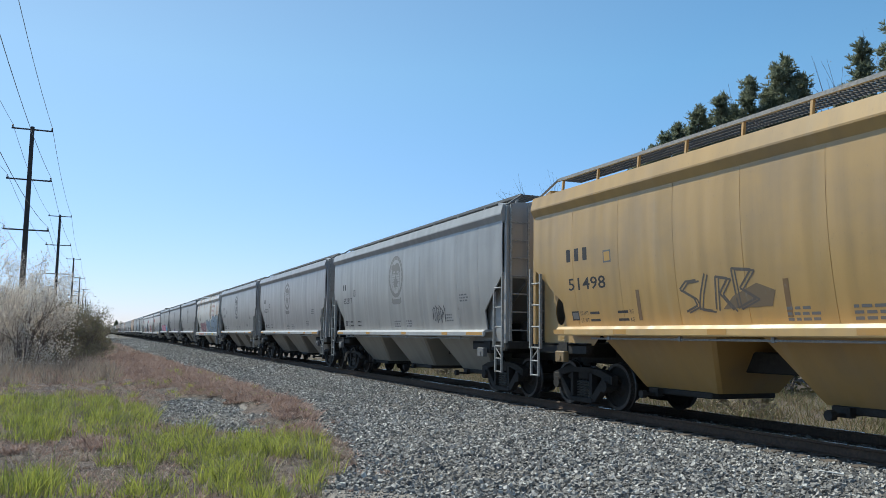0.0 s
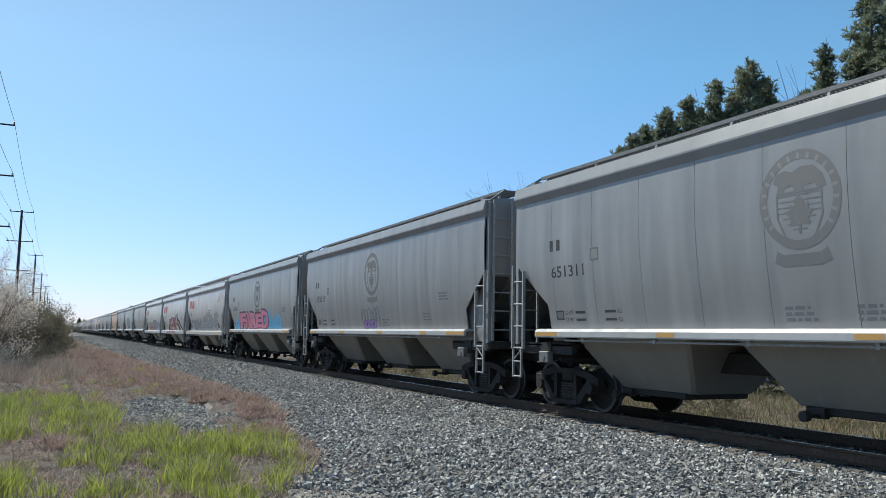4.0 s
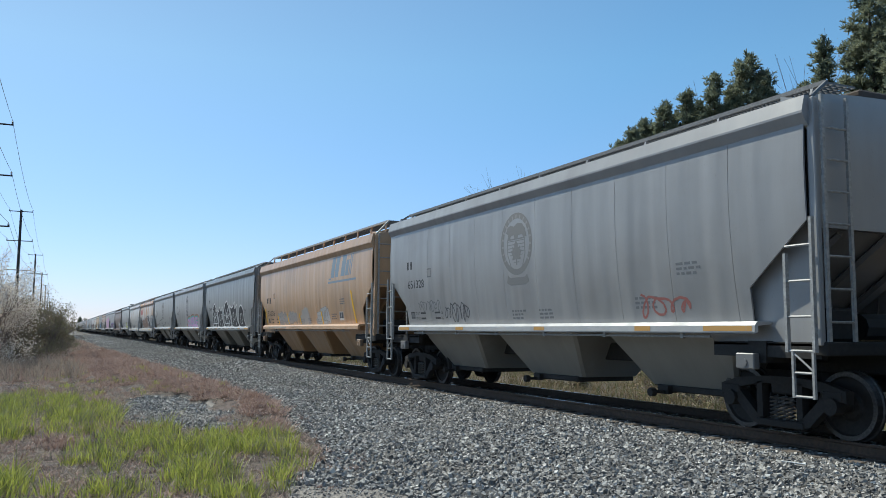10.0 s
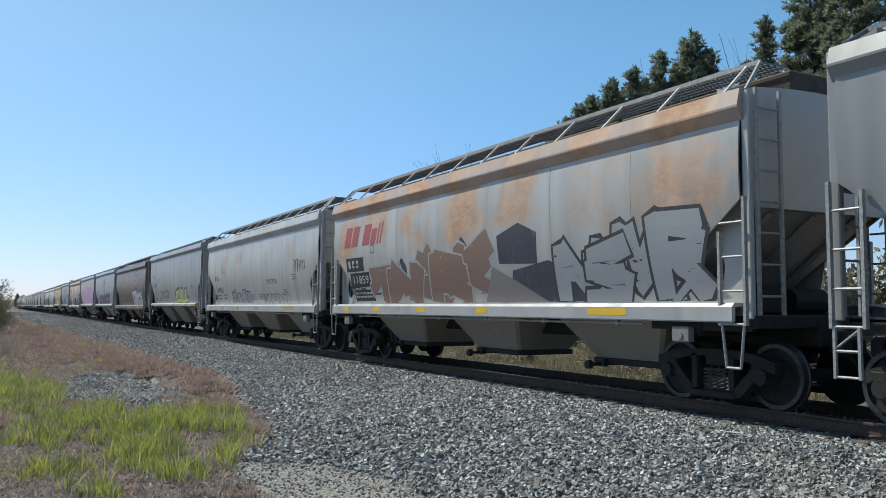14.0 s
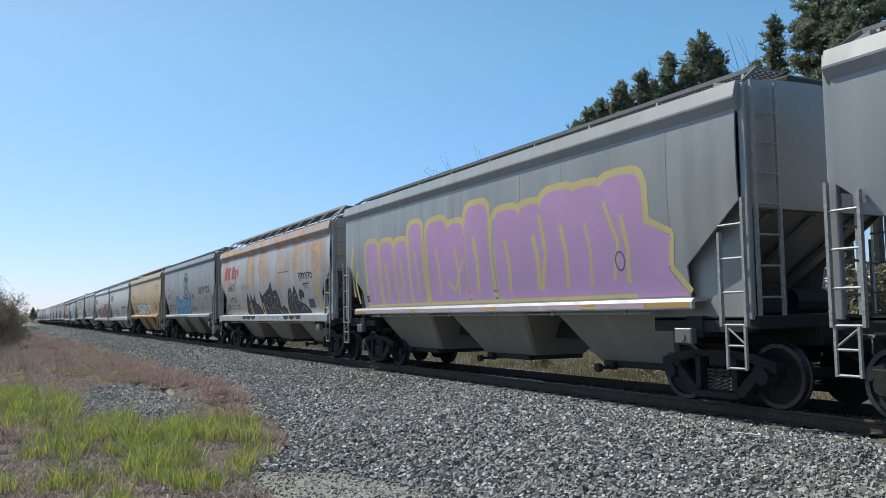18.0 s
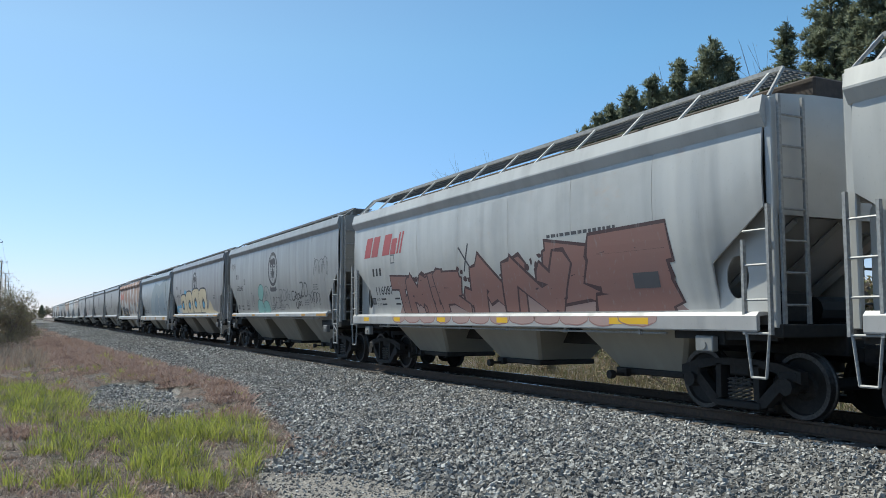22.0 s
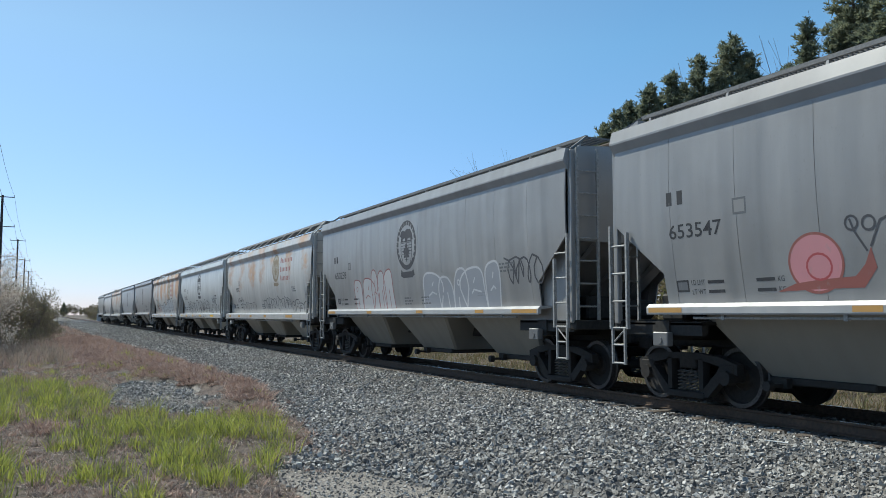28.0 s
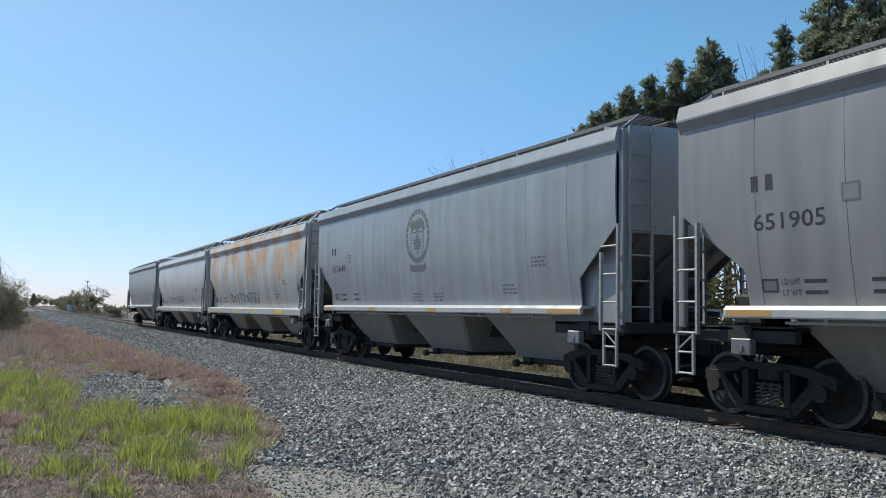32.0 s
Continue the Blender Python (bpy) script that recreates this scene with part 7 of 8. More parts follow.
def scatter(n, x0, x1, y0, y1, want, bias=1.0):
    out = []
    while len(out) < n:
        x, y = x0 + (x1 - x0) * nr.rand(), y0 + (y1 - y0) * nr.rand() ** bias
        if want(x, y):
            out.append((x, y))
    return out


on_gravel = lambda x, y: veg(x, y) < 0.5 and x < 9.3 and nr.rand() < (0.0 if sand(x, y) and y < 12 else 0.35 if sand(x, y) else 1.0 if x > edge_x(y) + 0.8 else 0.6)
spots = scatter(50000, 1.0, 9.3, 3.0, 17, on_gravel) + scatter(24000, 1.0, 9.3, 17, 36, on_gravel)
tagged(new("ballast_stones", stones("ballast_stones", spots, 0.024, 0.066)), "loose grey crushed ballast stones", "gravel", kind="stuff")
spots = scatter(16000, 2.5, 9.3, 36, 100, on_gravel, 1.4)
tagged(new("distant_ballast_stones", stones("distant_ballast_stones", spots, 0.05, 0.11)), "loose grey crushed ballast stones", "gravel", kind="stuff")
spots = scatter(9000, 2.5, 9.3, 100, 250, on_gravel, 1.3)
tagged(new("distant_ballast_stones", stones("distant_ballast_stones", spots, 0.10, 0.2)), "loose grey crushed ballast stones", "gravel", kind="stuff")
spots = scatter(5000, 9.55, 10.95, -2, 30, lambda x, y: True) + scatter(6000, 11.05, 13.4, -2, 34, lambda x, y: True)
tagged(new("track_bed_stones", stones("track_bed_stones", spots, 0.035, 0.08)), "ballast stones between and beyond the rails", "gravel", kind="stuff")
verge = lambda x, y: veg(x, y) < 0.5 and (x < edge_x(y) + 2.2 or sand(x, y))
tagged(new("verge_gravel", stones("verge_gravel", scatter(27000, 0.8, 7.0, 4.5, 24, verge), 0.010, 0.032)), "fine grey-brown gravel along the verge", "gravel", kind="stuff")
near = []
for j in range(8):
    bm = B()
    v = [bm.verts.new(c * 0.07) for c in SHAPES[j]]
    for f in ROCK_F:
        bm.faces.new([v[i] for i in f])
    bmesh.ops.recalc_face_normals(bm, faces=bm.faces)
    bmesh.ops.bevel(bm, geom=bm.edges[:], offset=0.004, segments=1, affect="EDGES")
    near.append(mesh_of("stone", bm, M_STONE1))
for x, y in scatter(280, 2.4, 6.8, 5.5, 11.5, lambda x, y: veg(x, y) < 0.5 and not sand(x, y)):
    ob = part("stone", near[nr.randint(8)], None, ground)
    ob.location, ob.rotation_euler = (x, y, height(x, y) + 0.03), nr.uniform(0, 6.28, 3)
bm = box(B(), -0.14, 0.14, -0.02, 0.02, 0.0, 0.012, 0.004)
scrap = tagged(new("scrap_strip", mesh_of("scrap_strip", bm, plain("white_plastic", (0.75, 0.75, 0.73), 0.5))), "short white scrap strip lying on the ballast", "litter")
scrap.matrix_world = pose(8.12, 7.45, height(8.12, 7.45) + 0.075, 0, 6, -35)


# ---- grass and weeds ----
def blades(name, spots, mat, lo, hi, wide, lean, per=1, tuft=0.05, bend=0.4):
    """Tapered blades of two segments each, as one mesh."""
    n = len(spots) * per
    v, f = np.zeros((n * 5, 3)), []
    k = 0
    for x, y in spots:
        z = height(x, y)
        big = (0.45 + 0.8 * nr.rand()) * (1 + 0.8 * noise.noise((x * 1.2, y * 0.9, 50.0)))
        for _ in range(per):
            a, h = nr.rand() * 6.28, (lo + (hi - lo) * nr.rand()) * big
            ox, oy = nr.normal() * tuft, nr.normal() * tuft
            px, py = x + ox, y + oy
            dx, dy = math.cos(a), math.sin(a)
            l = lean * nr.rand() * h
            b = math.atan2(oy, ox) + nr.normal() * 0.8
            lx, ly = math.cos(b) * l, math.sin(b) * l
            w = wide * (0.5 + 1.0 * nr.rand())
            v[k * 5:k * 5 + 5] = ((px - dx * w, py - dy * w, z - 0.02), (px + dx * w, py + dy * w, z - 0.02),
                                  (px + lx * bend + dx * w * 0.7, py + ly * bend + dy * w * 0.7, z + h * 0.55), (px + lx * bend - dx * w * 0.7, py + ly * bend - dy * w * 0.7, z + h * 0.55),
                                  (px + lx, py + ly, z + h))
            f += [(k * 5, k * 5 + 1, k * 5 + 2, k * 5 + 3), (k * 5 + 3, k * 5 + 2, k * 5 + 4)]
            k += 1
    me = bpy.data.meshes.new(name)
    me.from_pydata(v.tolist(), [], f)
    me.materials.append(mat)
    return me


def clumps(name, spots, mat, lo, hi, per, wide):
    """Low round plants: short stalks that fan out from one root, as one mesh."""
    n = len(spots)
    c = np.array([(x, y, height(x, y)) for x, y in spots])
    r = lo + (hi - lo) * nr.rand(n) ** 1.5
    root, size = np.repeat(c, per, 0), np.repeat(r, per)
    m = n * per
    a, up = nr.rand(m) * 6.28, nr.rand(m) * 1.25 + 0.12
    way = np.stack([np.cos(a), np.sin(a), up], 1)
    way /= np.linalg.norm(way, axis=1)[:, None]
    size = size * nr.uniform(0.5, 1.1, m)
    root = root + np.stack([nr.normal(size=m), nr.normal(size=m), np.zeros(m)], 1) * (size * 0.3)[:, None] - (0, 0, 0.015)
    side = np.stack([-np.sin(a + nr.normal(size=m) * 0.6), np.cos(a), nr.normal(size=m) * 0.5], 1) * (wide * nr.uniform(0.5, 1.4, m))[:, None]
    mid = root + way * (size * 0.55)[:, None] + (0, 0, 0.01)
    tip = root + way * size[:, None] + np.stack([nr.normal(size=m), nr.normal(size=m), nr.normal(size=m) - 0.4], 1) * (size * 0.18)[:, None]
    v = np.stack([root - side, root + side, mid + side * 0.8, mid - side * 0.8, tip], 1).reshape(-1, 3)
    k = np.arange(m)[:, None] * 5
    f = np.concatenate([k + (0, 1, 2, 3), k + (3, 2, 4)], 1)
    me = bpy.data.meshes.new(name)
    me.vertices.add(len(v))
    me.vertices.foreach_set("co", v.ravel())
    me.loops.add(f.size)
    me.loops.foreach_set("vertex_index", f.ravel().astype(np.int32))
    me.polygons.add(m * 2)
    start = (np.arange(m)[:, None] * 7 + (0, 4)).ravel()
    me.polygons.foreach_set("loop_start", start.astype(np.int32))
    me.update(calc_edges=True)
    me.materials.append(mat)
    return me


clump = lambda x, y, k: noise.noise((x * 1.6, y * 0.6, k)) + 0.7 * noise.noise((x * 4.2, y * 1.5, k + 3))
is_green = lambda x, y: veg(x, y) > 0.5 and green(x, y) and mound(x, y) < 0.2 and clump(x, y, 9.0) > -0.12
sparse_green = lambda x, y: veg(x, y) > 0.5 and clump(x, y, 9.0) > 0.45
is_dry = lambda x, y: veg(x, y) > 0.5 and (not green(x, y) or clump(x, y, 9.0) < 0.15) and clump(x, y, 20.0) > -0.45
is_mound = lambda x, y: veg(x, y) > 0.5 and mound(x, y) + 0.8 * clump(x, y, 30.0) > 0.35
tagged(new("fresh_grass", blades("fresh_grass", scatter(2900, -5, 3.9, 6.8, 27, is_green), M_GRASS, 0.05, 0.29, 0.0062, 0.95, 11, 0.045)), "patches of bright green spring grass", "grass", kind="stuff")
tagged(new("dull_grass", blades("dull_grass", scatter(1500, -5, 3.9, 6.8, 27, is_green), M_OLIVE, 0.05, 0.24, 0.006, 1.2, 11, 0.06)), "duller olive grass between the bright tufts", "grass", kind="stuff")
tagged(new("stray_grass", blades("stray_grass", scatter(420, -6, 4.2, 8, 34, sparse_green), M_GRASS, 0.06, 0.2, 0.008, 0.9, 9, 0.04)), "stray green tufts among dead weeds", "grass", kind="stuff")
tagged(new("matted_grass", clumps("matted_grass", scatter(9500, -5, 4.6, 6.6, 30, is_dry, 1.6), M_MAT, 0.05, 0.17, 15, 0.005)), "matted grey-brown dead grass", "grass", kind="stuff")
tagged(new("undergrowth", clumps("undergrowth", scatter(3600, -5, 3.9, 6.8, 27, is_green), M_MAT, 0.05, 0.18, 12, 0.005)), "dead stalks at the foot of the green grass", "grass", kind="stuff")
tagged(new("dry_weeds", clumps("dry_weeds", scatter(3000, -6, 5.0, 7.4, 38, is_dry, 1.3), M_DRY, 0.07, 0.24, 18, 0.0052)), "reddish-brown dead weeds", "weeds", kind="stuff")
tagged(new("heaped_weeds", clumps("heaped_weeds", scatter(6800, -1.5, 5.2, 13.5, 64, is_mound, 1.35), M_DRY, 0.08, 0.30, 22, 0.0075)), "heaped reddish-brown weeds along the gravel", "weeds", kind="stuff")
edge_dry = lambda x, y: -0.7 < x - edge_x(y) < 0.6 and clump(x, y, 40.0) > 0.1
tagged(new("edge_weeds", clumps("edge_weeds", scatter(260, 0, 5.5, 9, 60, edge_dry, 1.2), M_DRY, 0.06, 0.2, 22, 0.0055)), "reddish weeds creeping into the gravel", "weeds", kind="stuff")
tagged(new("distant_dry_weeds", clumps("distant_dry_weeds", scatter(4200, -14, 4.4, 34, 120, is_dry, 1.5), M_DRY, 0.15, 0.45, 11, 0.016)), "low reddish-brown dead weeds farther along", "weeds", kind="stuff")
tagged(new("bleached_grass", blades("bleached_grass", scatter(420, -6, 0.8, 30, 44, lambda x, y: clump(x, y, 60.0) > -0.1), M_SEED, 0.25, 0.7, 0.009, 0.8, 12, 0.12)), "tall bleached grass at the foot of the hedge", "grass", kind="stuff")
far_side = lambda x, y: noise.noise((x * 0.35, y * 0.25, 11)) > -0.3
tagged(new("straw_grass", blades("straw_grass", scatter(5200, 13.6, 26, 2, 60, far_side, 1.2), M_STRAW, 0.10, 0.40, 0.007, 1.5, 9, 0.14)), "straw-coloured grass beyond the track", "grass", kind="stuff")


# ---- shrubs and trees ----
def limb(bm, a, b, r0, r1, n=5):
    rod(bm, a, b, r0, n, r1)


def grow(bm, tips, p, way, length, r, depth, rng, spread, drop=0.72, up=0.15):
    """A branching limb; tips collects the ends of the thinnest twigs."""
    q = p + way * length
    limb(bm, p, q, r, r * 0.72, 5 if depth > 1 else 3)
    if depth <= 1:
        tips.append((q, way))
        tips.append((p.lerp(q, 0.5), way))
    if depth == 0:
        return
    for _ in range(rng.choice((2, 3, 3))):
        v = (way + Vector((rng.gauss(0, spread), rng.gauss(0, spread), rng.gauss(up, spread * 0.8)))).normalized()
        grow(bm, tips, p + (q - p) * rng.uniform(0.6, 1), v, length * rng.uniform(drop - 0.12, drop + 0.1), r * 0.62, depth - 1, rng, spread, drop, up)


def leaf_cloud(tips, per, size, rng, reach):
    v, f = [], []
    for p, way in tips:
        for _ in range(per):
            c = p + Vector((rng.gauss(0, reach), rng.gauss(0, reach), rng.gauss(0, reach)))
            a = Vector((rng.gauss(0, 1), rng.gauss(0, 1), rng.gauss(0, 1))).normalized()
            b = a.orthogonal().normalized()
            s = size * rng.uniform(0.6, 1.3)
            n = len(v)
            v += [c - a * s, c + b * s * 0.45, c + a * s, c - b * s * 0.45]
            f.append((n, n + 1, n + 2, n + 3))
    me = bpy.data.meshes.new("crown")
    me.from_pydata([tuple(c) for c in v], [], f)
    return me


def shrub(name, seed, tall, wide, stems, leaf_mat, per, size, label, depth=3, category="shrub"):
    rng = random.Random(seed)
    thing = tagged(new(name), label, category)
    bm, tips = B(), []
    for i in range(stems):
        a = rng.uniform(0, 6.28)
        lean = Vector((math.cos(a) * wide / tall * rng.uniform(0.1, 0.9), math.sin(a) * wide / tall * rng.uniform(0.1, 0.9), 1)).normalized()
        p = Vector((math.cos(a), math.sin(a), 0)) * wide * rng.uniform(0, 0.45) + Vector((0, 0, -0.1))
        grow(bm, tips, p, lean, tall * rng.uniform(0.22, 0.50), 0.007 * tall * rng.uniform(0.6, 1), depth, rng, 0.42)
    if category == "shrub":
        for _ in range(len(tips) // 3):
            a, r = rng.uniform(0, 6.28), wide * rng.uniform(0.2, 1.0)
            tips.append((Vector((r * math.cos(a), r * math.sin(a), tall * rng.uniform(0.0, 0.3))), Vector((0, 0, 1))))
    part("wood", bm, M_TWIG, thing)
    me = leaf_cloud(tips, per, size, rng, tall * 0.03)
    me.materials.append(leaf_mat)
    part("foliage", me, None, thing)
    return thing


def conifer(seed, tall, wide, label, clear=0.1):
    """A pine: tapered trunk, whorls of limbs that rise at their ends, tufts of needles along them, gaps between."""
    rng = random.Random(seed)
    thing = tagged(new("pine_tree"), label, "tree", "pines behind the track")
    bm = B()
    p = Vector((0, 0, -0.2))
    limb(bm, p, (0, 0, tall * 0.55), tall * 0.016, tall * 0.010, 8)
    limb(bm, (0, 0, tall * 0.55), (0, 0, tall), tall * 0.010, 0.015, 6)
    v, f = [], []

    def tuft(c, way, s):
        for _ in range(9):
            d = (way * 0.6 + Vector((rng.gauss(0, 0.7), rng.gauss(0, 0.7), rng.gauss(0.5, 0.5)))).normalized()
            side = d.orthogonal().normalized() * s * 0.12
            if rng.random() < 0.5:
                side = d.cross(side)
            n = len(v)
            v.extend([c - side, c + side, c + d * s + side * 0.3, c + d * s - side * 0.3])
            f.append((n, n + 1, n + 2, n + 3))

    def brush(c, way, r):
        """The round brush of needles at the end of a limb, with its upright candle."""
        for _ in range(4):
            tuft(c + Vector((rng.gauss(0, r), rng.gauss(0, r), rng.gauss(0, r * 0.7))), way, 0.26)
        for q in range(3):
            tuft(c + Vector((0, 0, r * (0.6 + 0.55 * q))), Vector((0, 0, 1)), 0.22)

    z = tall * clear
    while z < tall * 0.985:
        t = (z - tall * clear) / (tall * (1 - clear))
        reach = wide * (1 - t) ** 0.78 * rng.uniform(0.5, 1.1) * (0.55 + 0.45 * min(1, t * 4)) + 0.15
        for i in range(rng.choice((4, 5))):
            a = rng.uniform(0, 6.28)
            out = Vector((math.cos(a), math.sin(a), rng.uniform(0.0, 0.4)))
            l = reach * rng.uniform(0.5, 1.1)
            q = Vector((0, 0, z))
            e = q + out * l + Vector((0, 0, l * 0.15))
            limb(bm, q, e, 0.012 + l * 0.012, 0.006, 4)
            m = max(3, int(l / 0.3))
            for j in range(m):
                k = (j + 1) / m
                if k < 0.3:
                    continue
                c = q.lerp(e, k)
                tuft(c, out, 0.26)
                if l > 0.7:
                    for sgn in (-1, 1):
                        b = Vector((-out.y, out.x, 0.3)) * sgn
                        g = l * 0.34 * (1.15 - k) + 0.10
                        w = c + (b + out * 0.6).normalized() * g
                        tuft(c.lerp(w, 0.5), b + out * 0.5, 0.25)
                        if rng.random() < 0.4:
                            brush(w, b + out * 0.5, 0.13)
            brush(e, out, 0.17)
        z += tall * rng.uniform(0.013, 0.024)
    for j in range(9):
        tuft(Vector((0, 0, tall - 0.08 * j)), Vector((0, 0, 1)), 0.26)
    part("trunk", bm, M_BARK, thing)
    me = bpy.data.meshes.new("needles")
    me.from_pydata([tuple(c) for c in v], [], f)
    me.materials.append(M_NEEDLE)
    part("needle_crown", me, None, thing)
    return thing


def at_bearing(az, dist):
    a = math.radians(az)
    return dist * math.sin(a), dist * math.cos(a)


def stand(thing, x, y, turn=0):
    thing.matrix_world = pose(x, y, height(x, y), 0, 0, turn)
    return thing


def tall_for(el, dist, x, y):
    return EYE + dist * math.tan(math.radians(el)) - height(x, y)


PINES = [(45.4, 18.1, 46, 2.3), (43.3, 16.9, 46, 1.5), (41.5, 15.8, 46, 1.4), (40.0, 15.3, 46, 1.4), (38.8, 14.2, 47, 1.3), (37.9, 13.6, 46, 1.3), (37.0, 12.9, 46, 1.1), (36.0, 11.9, 47, 1.1),
         (44.4, 15.9, 47, 1.9), (42.4, 15.2, 47, 1.9), (40.8, 14.6, 47, 1.9), (39.4, 13.8, 48, 1.8), (46.5, 16.6, 47, 1.5),
         (50.1, 18.5, 43, 0.8), (52.8, 21.8, 41, 2.2), (55.4, 23.8, 38, 2.6), (58.5, 22.0, 40, 2.8), (48.9, 15.8, 44, 0.7), (53.8, 19.0, 42, 2.0)]
for i, (az, el, dist, wide) in enumerate(PINES):
    x, y = at_bearing(az, dist)
    h = tall_for(el, dist, x, y)
    stand(conifer(40 + i, h, wide, "dark green pine with an uneven crown" if i not in (14, 15) else "tall pine with sunlit tufts", 0.34), x, y)
for i, (az, el, dist, wide) in enumerate(((47.4, 16.6, 50, 2.4), (31.2, 11.6, 60, 1.8), (29.4, 11.8, 64, 2.2))):
    x, y = at_bearing(az, dist)
    h = tall_for(el, dist, x, y)
    stand(shrub("bare_tree", 70 + i, h * 0.84, wide, 5, M_SHRUB, 1, 0.04, "bare tree with thin budding twigs", 4, "tree"), x, y)

# the hedge on the near side of the track
HEDGE = [(-3.2, 44, 4.3, 2.2, 1), (-5.4, 46, 4.7, 2.6, 1), (-7.6, 45, 4.6, 2.6, 1), (-2.4, 52, 3.9, 2.2, 0), (-4.6, 54, 4.3, 2.4, 0), (-1.5, 58, 3.9, 2.2, 0), (-3.4, 62, 3.6, 2.4, 0), (-0.9, 66, 3.3, 2.2, 0), (-2.2, 72, 3.4, 2.2, 0), (0.0, 78, 2.4, 1.8, 0), (-1.6, 84, 3.2, 2.2, 0),
         (-3.4, 92, 4.2, 2.4, 0), (-0.8, 100, 3.0, 2.0, 0), (-2.5, 112, 4.0, 2.4, 0), (-0.6, 125, 3.2, 2.2, 0), (-2.2, 142, 4.2, 2.6, 0), (-0.5, 165, 3.6, 2.4, 0), (-1.5, 195, 4.4, 2.8, 0), (-0.5, 235, 4.0, 2.8, 0)]
for i, (x, y, tall, wide, pale) in enumerate(HEDGE):
    stand(shrub("shrub", 200 + i, tall, wide, 26, M_BUD if pale else M_SHRUB, 8 if pale else 6, 0.05 if pale else 0.055, "pale pinkish-brown budding shrub" if pale else "tangled brown-green shrub in early leaf"), x, y)
stand(shrub("blossom_tree", 301, 6.9, 3.4, 11, M_BUD, 5, 0.06, "slender tree with pale blossom", 4, "tree"), -5.2, 56)

# far trees along the line
rng = random.Random(9)
for i in range(26):
    y = 230 + i * 17 + rng.uniform(-6, 6)
    x = rng.uniform(14.5, 24) + i * 0.5
    t = rng.uniform(4.0, 8.5)
    bare = rng.random() < 0.6
    stand(shrub("distant_tree", 400 + i, t, t * 0.42, 7, M_SHRUB, 1 if bare else 4, 0.25, "bare brown tree far along the line" if bare else "dark leafy bush far along the line", 3, "tree"), x, y)
for i in range(14):
    y = 150 + i * 22 + rng.uniform(-8, 8)
    t = rng.uniform(2.0, 3.6)
    stand(shrub("distant_bush", 430 + i, t, t * 0.8, 10, M_SHRUB, 4, 0.12, "brown leafless bush far along the line"), 15.2 + i * 0.35 + rng.uniform(-0.6, 1.5), y)
_line = [shrub("distant_tree", 450 + i, 9 + 2 * i, 5.0, 8, M_SHRUB, 3, 0.5, "hazy brown tree on the horizon", 3, "tree") for i in range(2)]
for i in range(22):
    x, y = -62 + i * 4.6 + rng.uniform(-1.5, 1.5), 800 + rng.uniform(0, 90)
    if 4 < x < 17:
        continue
    m = pose(x, y, height(x, y), 0, 0, rng.uniform(0, 360))
    if i < 2:
        _line[i].matrix_world = m
    else:
        copy_thing(_line[rng.randrange(2)], m)
stand(conifer(99, 11.0, 3.2, "lone dark pine far down the line", 0.1), 13.6, 690)


# ---- beyond the track: low brush ----
for i in range(16):
    y = 6 + i * 3.1 + rng.uniform(-1, 1)
    x = 15.5 + rng.uniform(0, 6)
    t = rng.uniform(0.7, 1.5)
    stand(shrub("low_bush", 500 + i, t, t * 0.8, 9, M_STRAW if i % 2 else M_SHRUB, 3, 0.05, "low dry bush beyond the track"), x, y)


# a ragged thicket well behind the track, seen in the gaps between the cars
_thicket = [shrub("thicket_shrub", 600 + i, 3.6 + 0.5 * i, 2.6, 12, (M_SHRUB, M_THICKET, M_THICKET)[i], 3, 0.16, ("leafless brown shrub behind the track", "green leafy shrub behind the track", "tall green shrub behind the track")[i]) for i in range(3)]
for i in range(34):
    x, y = 24 + 7 * rng.random() + 0.03 * i, 4 + i * 4.2 + rng.uniform(-1.4, 1.4)
    m = pose(x, y, height(x, y), 0, 0, rng.uniform(0, 360))
    if i < 3:
        _thicket[i].matrix_world = m
    else:
        copy_thing(_thicket[rng.randrange(3)], m)
for i in range(24):
    x, y = -34 + i * 1.7 + rng.uniform(-1, 1), 430 + rng.uniform(0, 120)
    if x < 5:
        copy_thing(_thicket[rng.randrange(3)], pose(x, y, height(x, y), 0, 0, rng.uniform(0, 360)))


# ---- power line ----
POLE_X = -6.0


def pole(tall):
    thing = tagged(new("power_pole"), "dark wooden power pole with three crossarms", "utility pole", "poles of the power line")
    part("shaft", rod(B(), (0, 0, -0.3), (0, 0, tall), 0.27, 12, 0.16), M_POLE, thing)
    for i, z in enumerate((tall - 0.25, tall - 4.6, tall - 8.9)):
        w = 1.6 if i == 0 else 1.75
        arm = part("crossarm", box(B(), -w, w, -0.06, 0.06, z - 0.06, z + 0.06, 0.015), M_POLE, thing)
        for s in (-1, 1):
            bm = B()
            for j in range(4):
                rod(bm, (s * w * 0.95, 0, z + 0.06 + j * 0.07), (s * w * 0.95, 0, z + 0.10 + j * 0.07), 0.09, 8, 0.05)
            part("insulator", bm, M_INSUL, arm)
    return thing


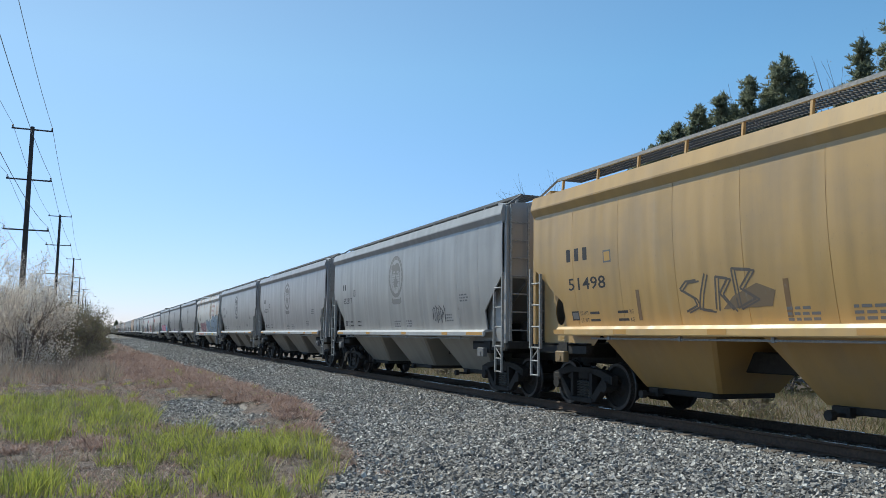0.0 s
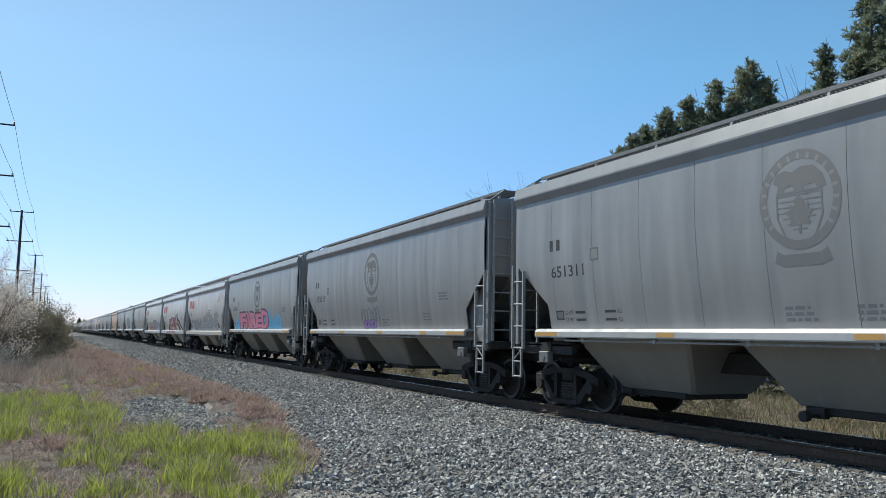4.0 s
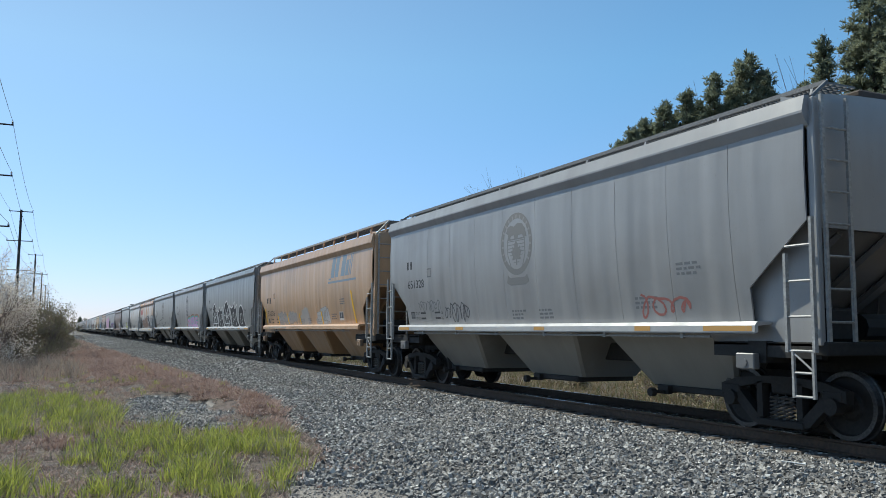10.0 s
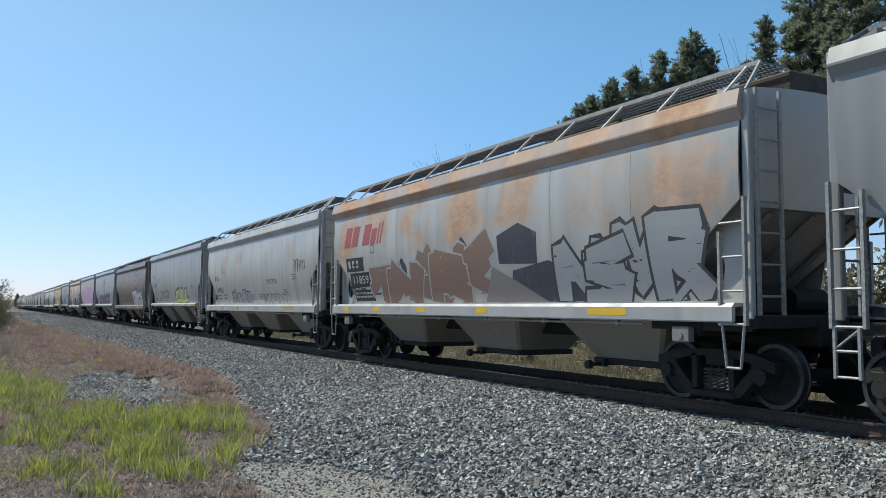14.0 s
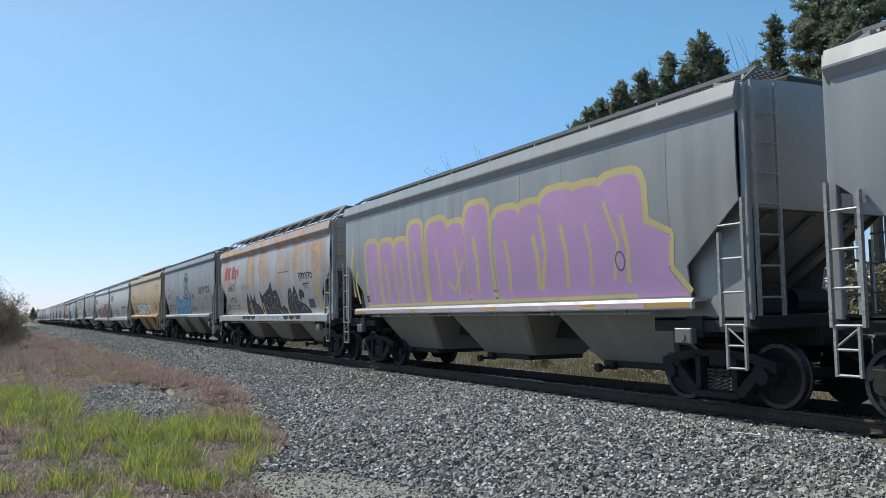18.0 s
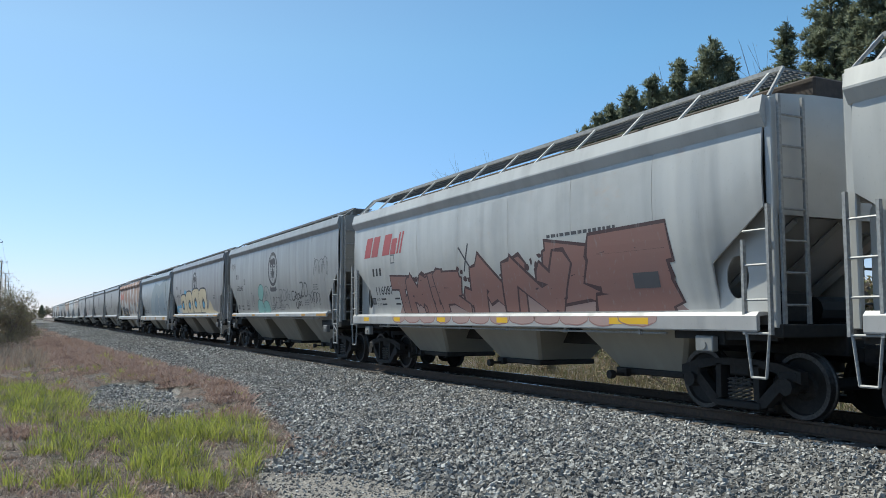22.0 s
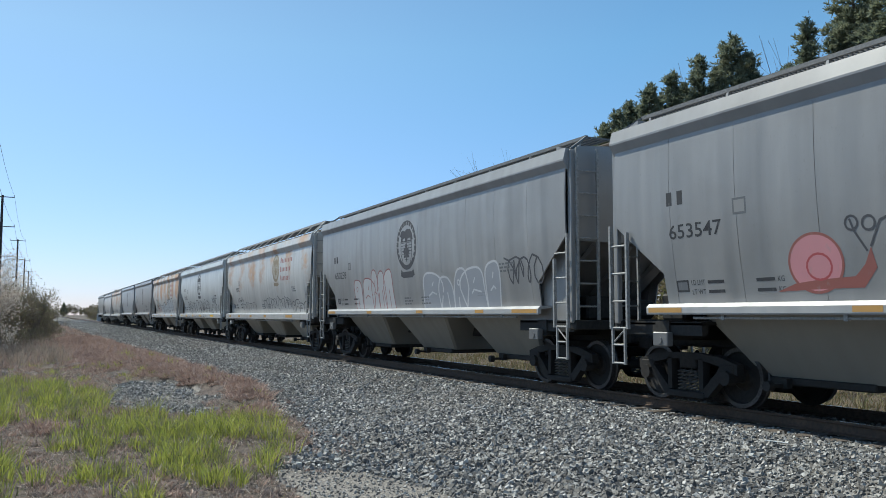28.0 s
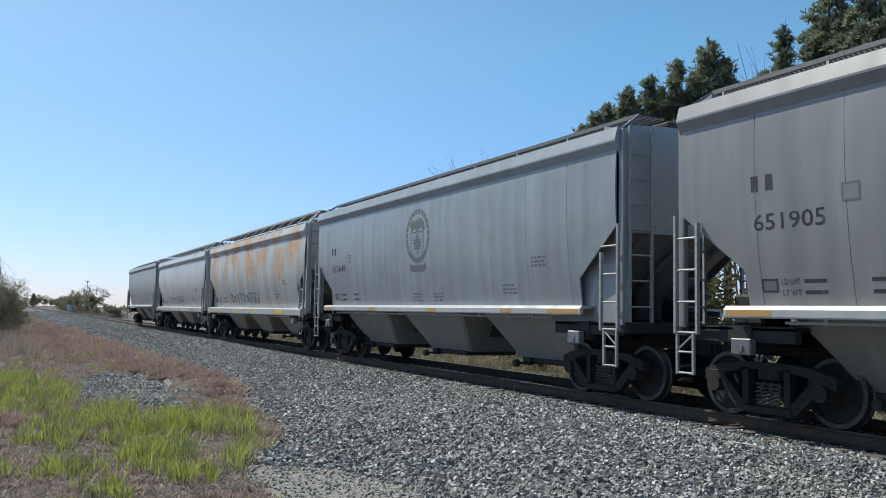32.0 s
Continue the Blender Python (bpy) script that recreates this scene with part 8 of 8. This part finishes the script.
POLES = [77.5, 135.5, 215, 292, 370, 450, 530]
TALL = 19.2
first = pole(TALL)
stand(first, POLE_X, POLES[0])
for y in POLES[1:]:
    copy_thing(first, pose(POLE_X, y, height(POLE_X, y)))
spans = [14.0] + POLES
for s in (-1, 1):
    for dz in (0.1, -4.25, -8.55):
        cu = B()
        for a, b in zip(spans, spans[1:]):
            n = 14
            last = None
            for j in range(n + 1):
                t = j / n
                z = height(POLE_X, 60) + TALL + dz - (b - a) ** 2 / 80 ** 2 * 1.7 * 4 * t * (1 - t)
                p = Vector((POLE_X + s * (1.52 if dz > 0 else 1.66), a + (b - a) * t, z))
                if last:
                    rod(cu, last, p, 0.018, 4)
                last = p
        tagged(new("power_cable", mesh_of("power_cable", cu, M_WIRE)), "sagging grey overhead power cable", "cable", "cables of the power line")


# ---- by the far track ----
cab = tagged(new("signal_cabinet"), "grey metal signal cabinet beside the track", "cabinet")
part("plinth", box(B(), -0.9, 0.9, -0.6, 0.6, -0.1, 0.15), M_CONC, cab)
part("housing", box(B(), -0.85, 0.85, -0.55, 0.55, 0.15, 2.1, 0.03), M_BOX, cab)
part("roof", box(B(), -0.92, 0.92, -0.62, 0.62, 2.1, 2.2, 0.03), M_BOX, cab)
part("door", box(B(), -0.7, 0.7, -0.58, -0.55, 0.25, 2.0, 0.01), M_BOX, cab)
stand(cab, 14.0, 245)
lamp = tagged(new("street_lamp"), "tall thin lamp post in the distance", "lamp")
part("post", rod(B(), (0, 0, -0.2), (0, 0, 8.4), 0.09, 8, 0.06), M_FRAME, lamp)
part("head", box(B(), -0.45, 0.45, -0.15, 0.15, 8.4, 8.6, 0.04), M_FRAME, lamp)
stand(lamp, 17.2, 236)


# ---- what moves ----
def wheels_of(car):
    return [w for t in car.children if t.name.startswith("truck") for w in t.children if w.name.startswith("wheelset")]


def motions():
    stops = [0, 4, 8, 12, 16, 20, 24, 28, 32]
    for car, mid in CARS:
        walk(car, [(t, pose(TRACK_X, mid - run(t), 0)) for t in stops])
        # the wheels turn while the car is near; far off their turning cannot be seen
        near_t = [f / FPS for f in range(0, 32 * FPS + 1) if -14 < mid - run(f / FPS) < 36]
        if not near_t:
            continue
        for w in wheels_of(car):
            x, y, z = w.location
            rows = [(t, pose(x, y, z, math.degrees((run(t) - run(near_t[0])) / WHEEL_R) % 360)) for t in near_t]
            if near_t[0] > 0:
                rows.insert(0, (0, rows[0][1]))
            if near_t[-1] < 32:
                rows.append((32, rows[-1][1]))
            walk(w, rows)


motions()
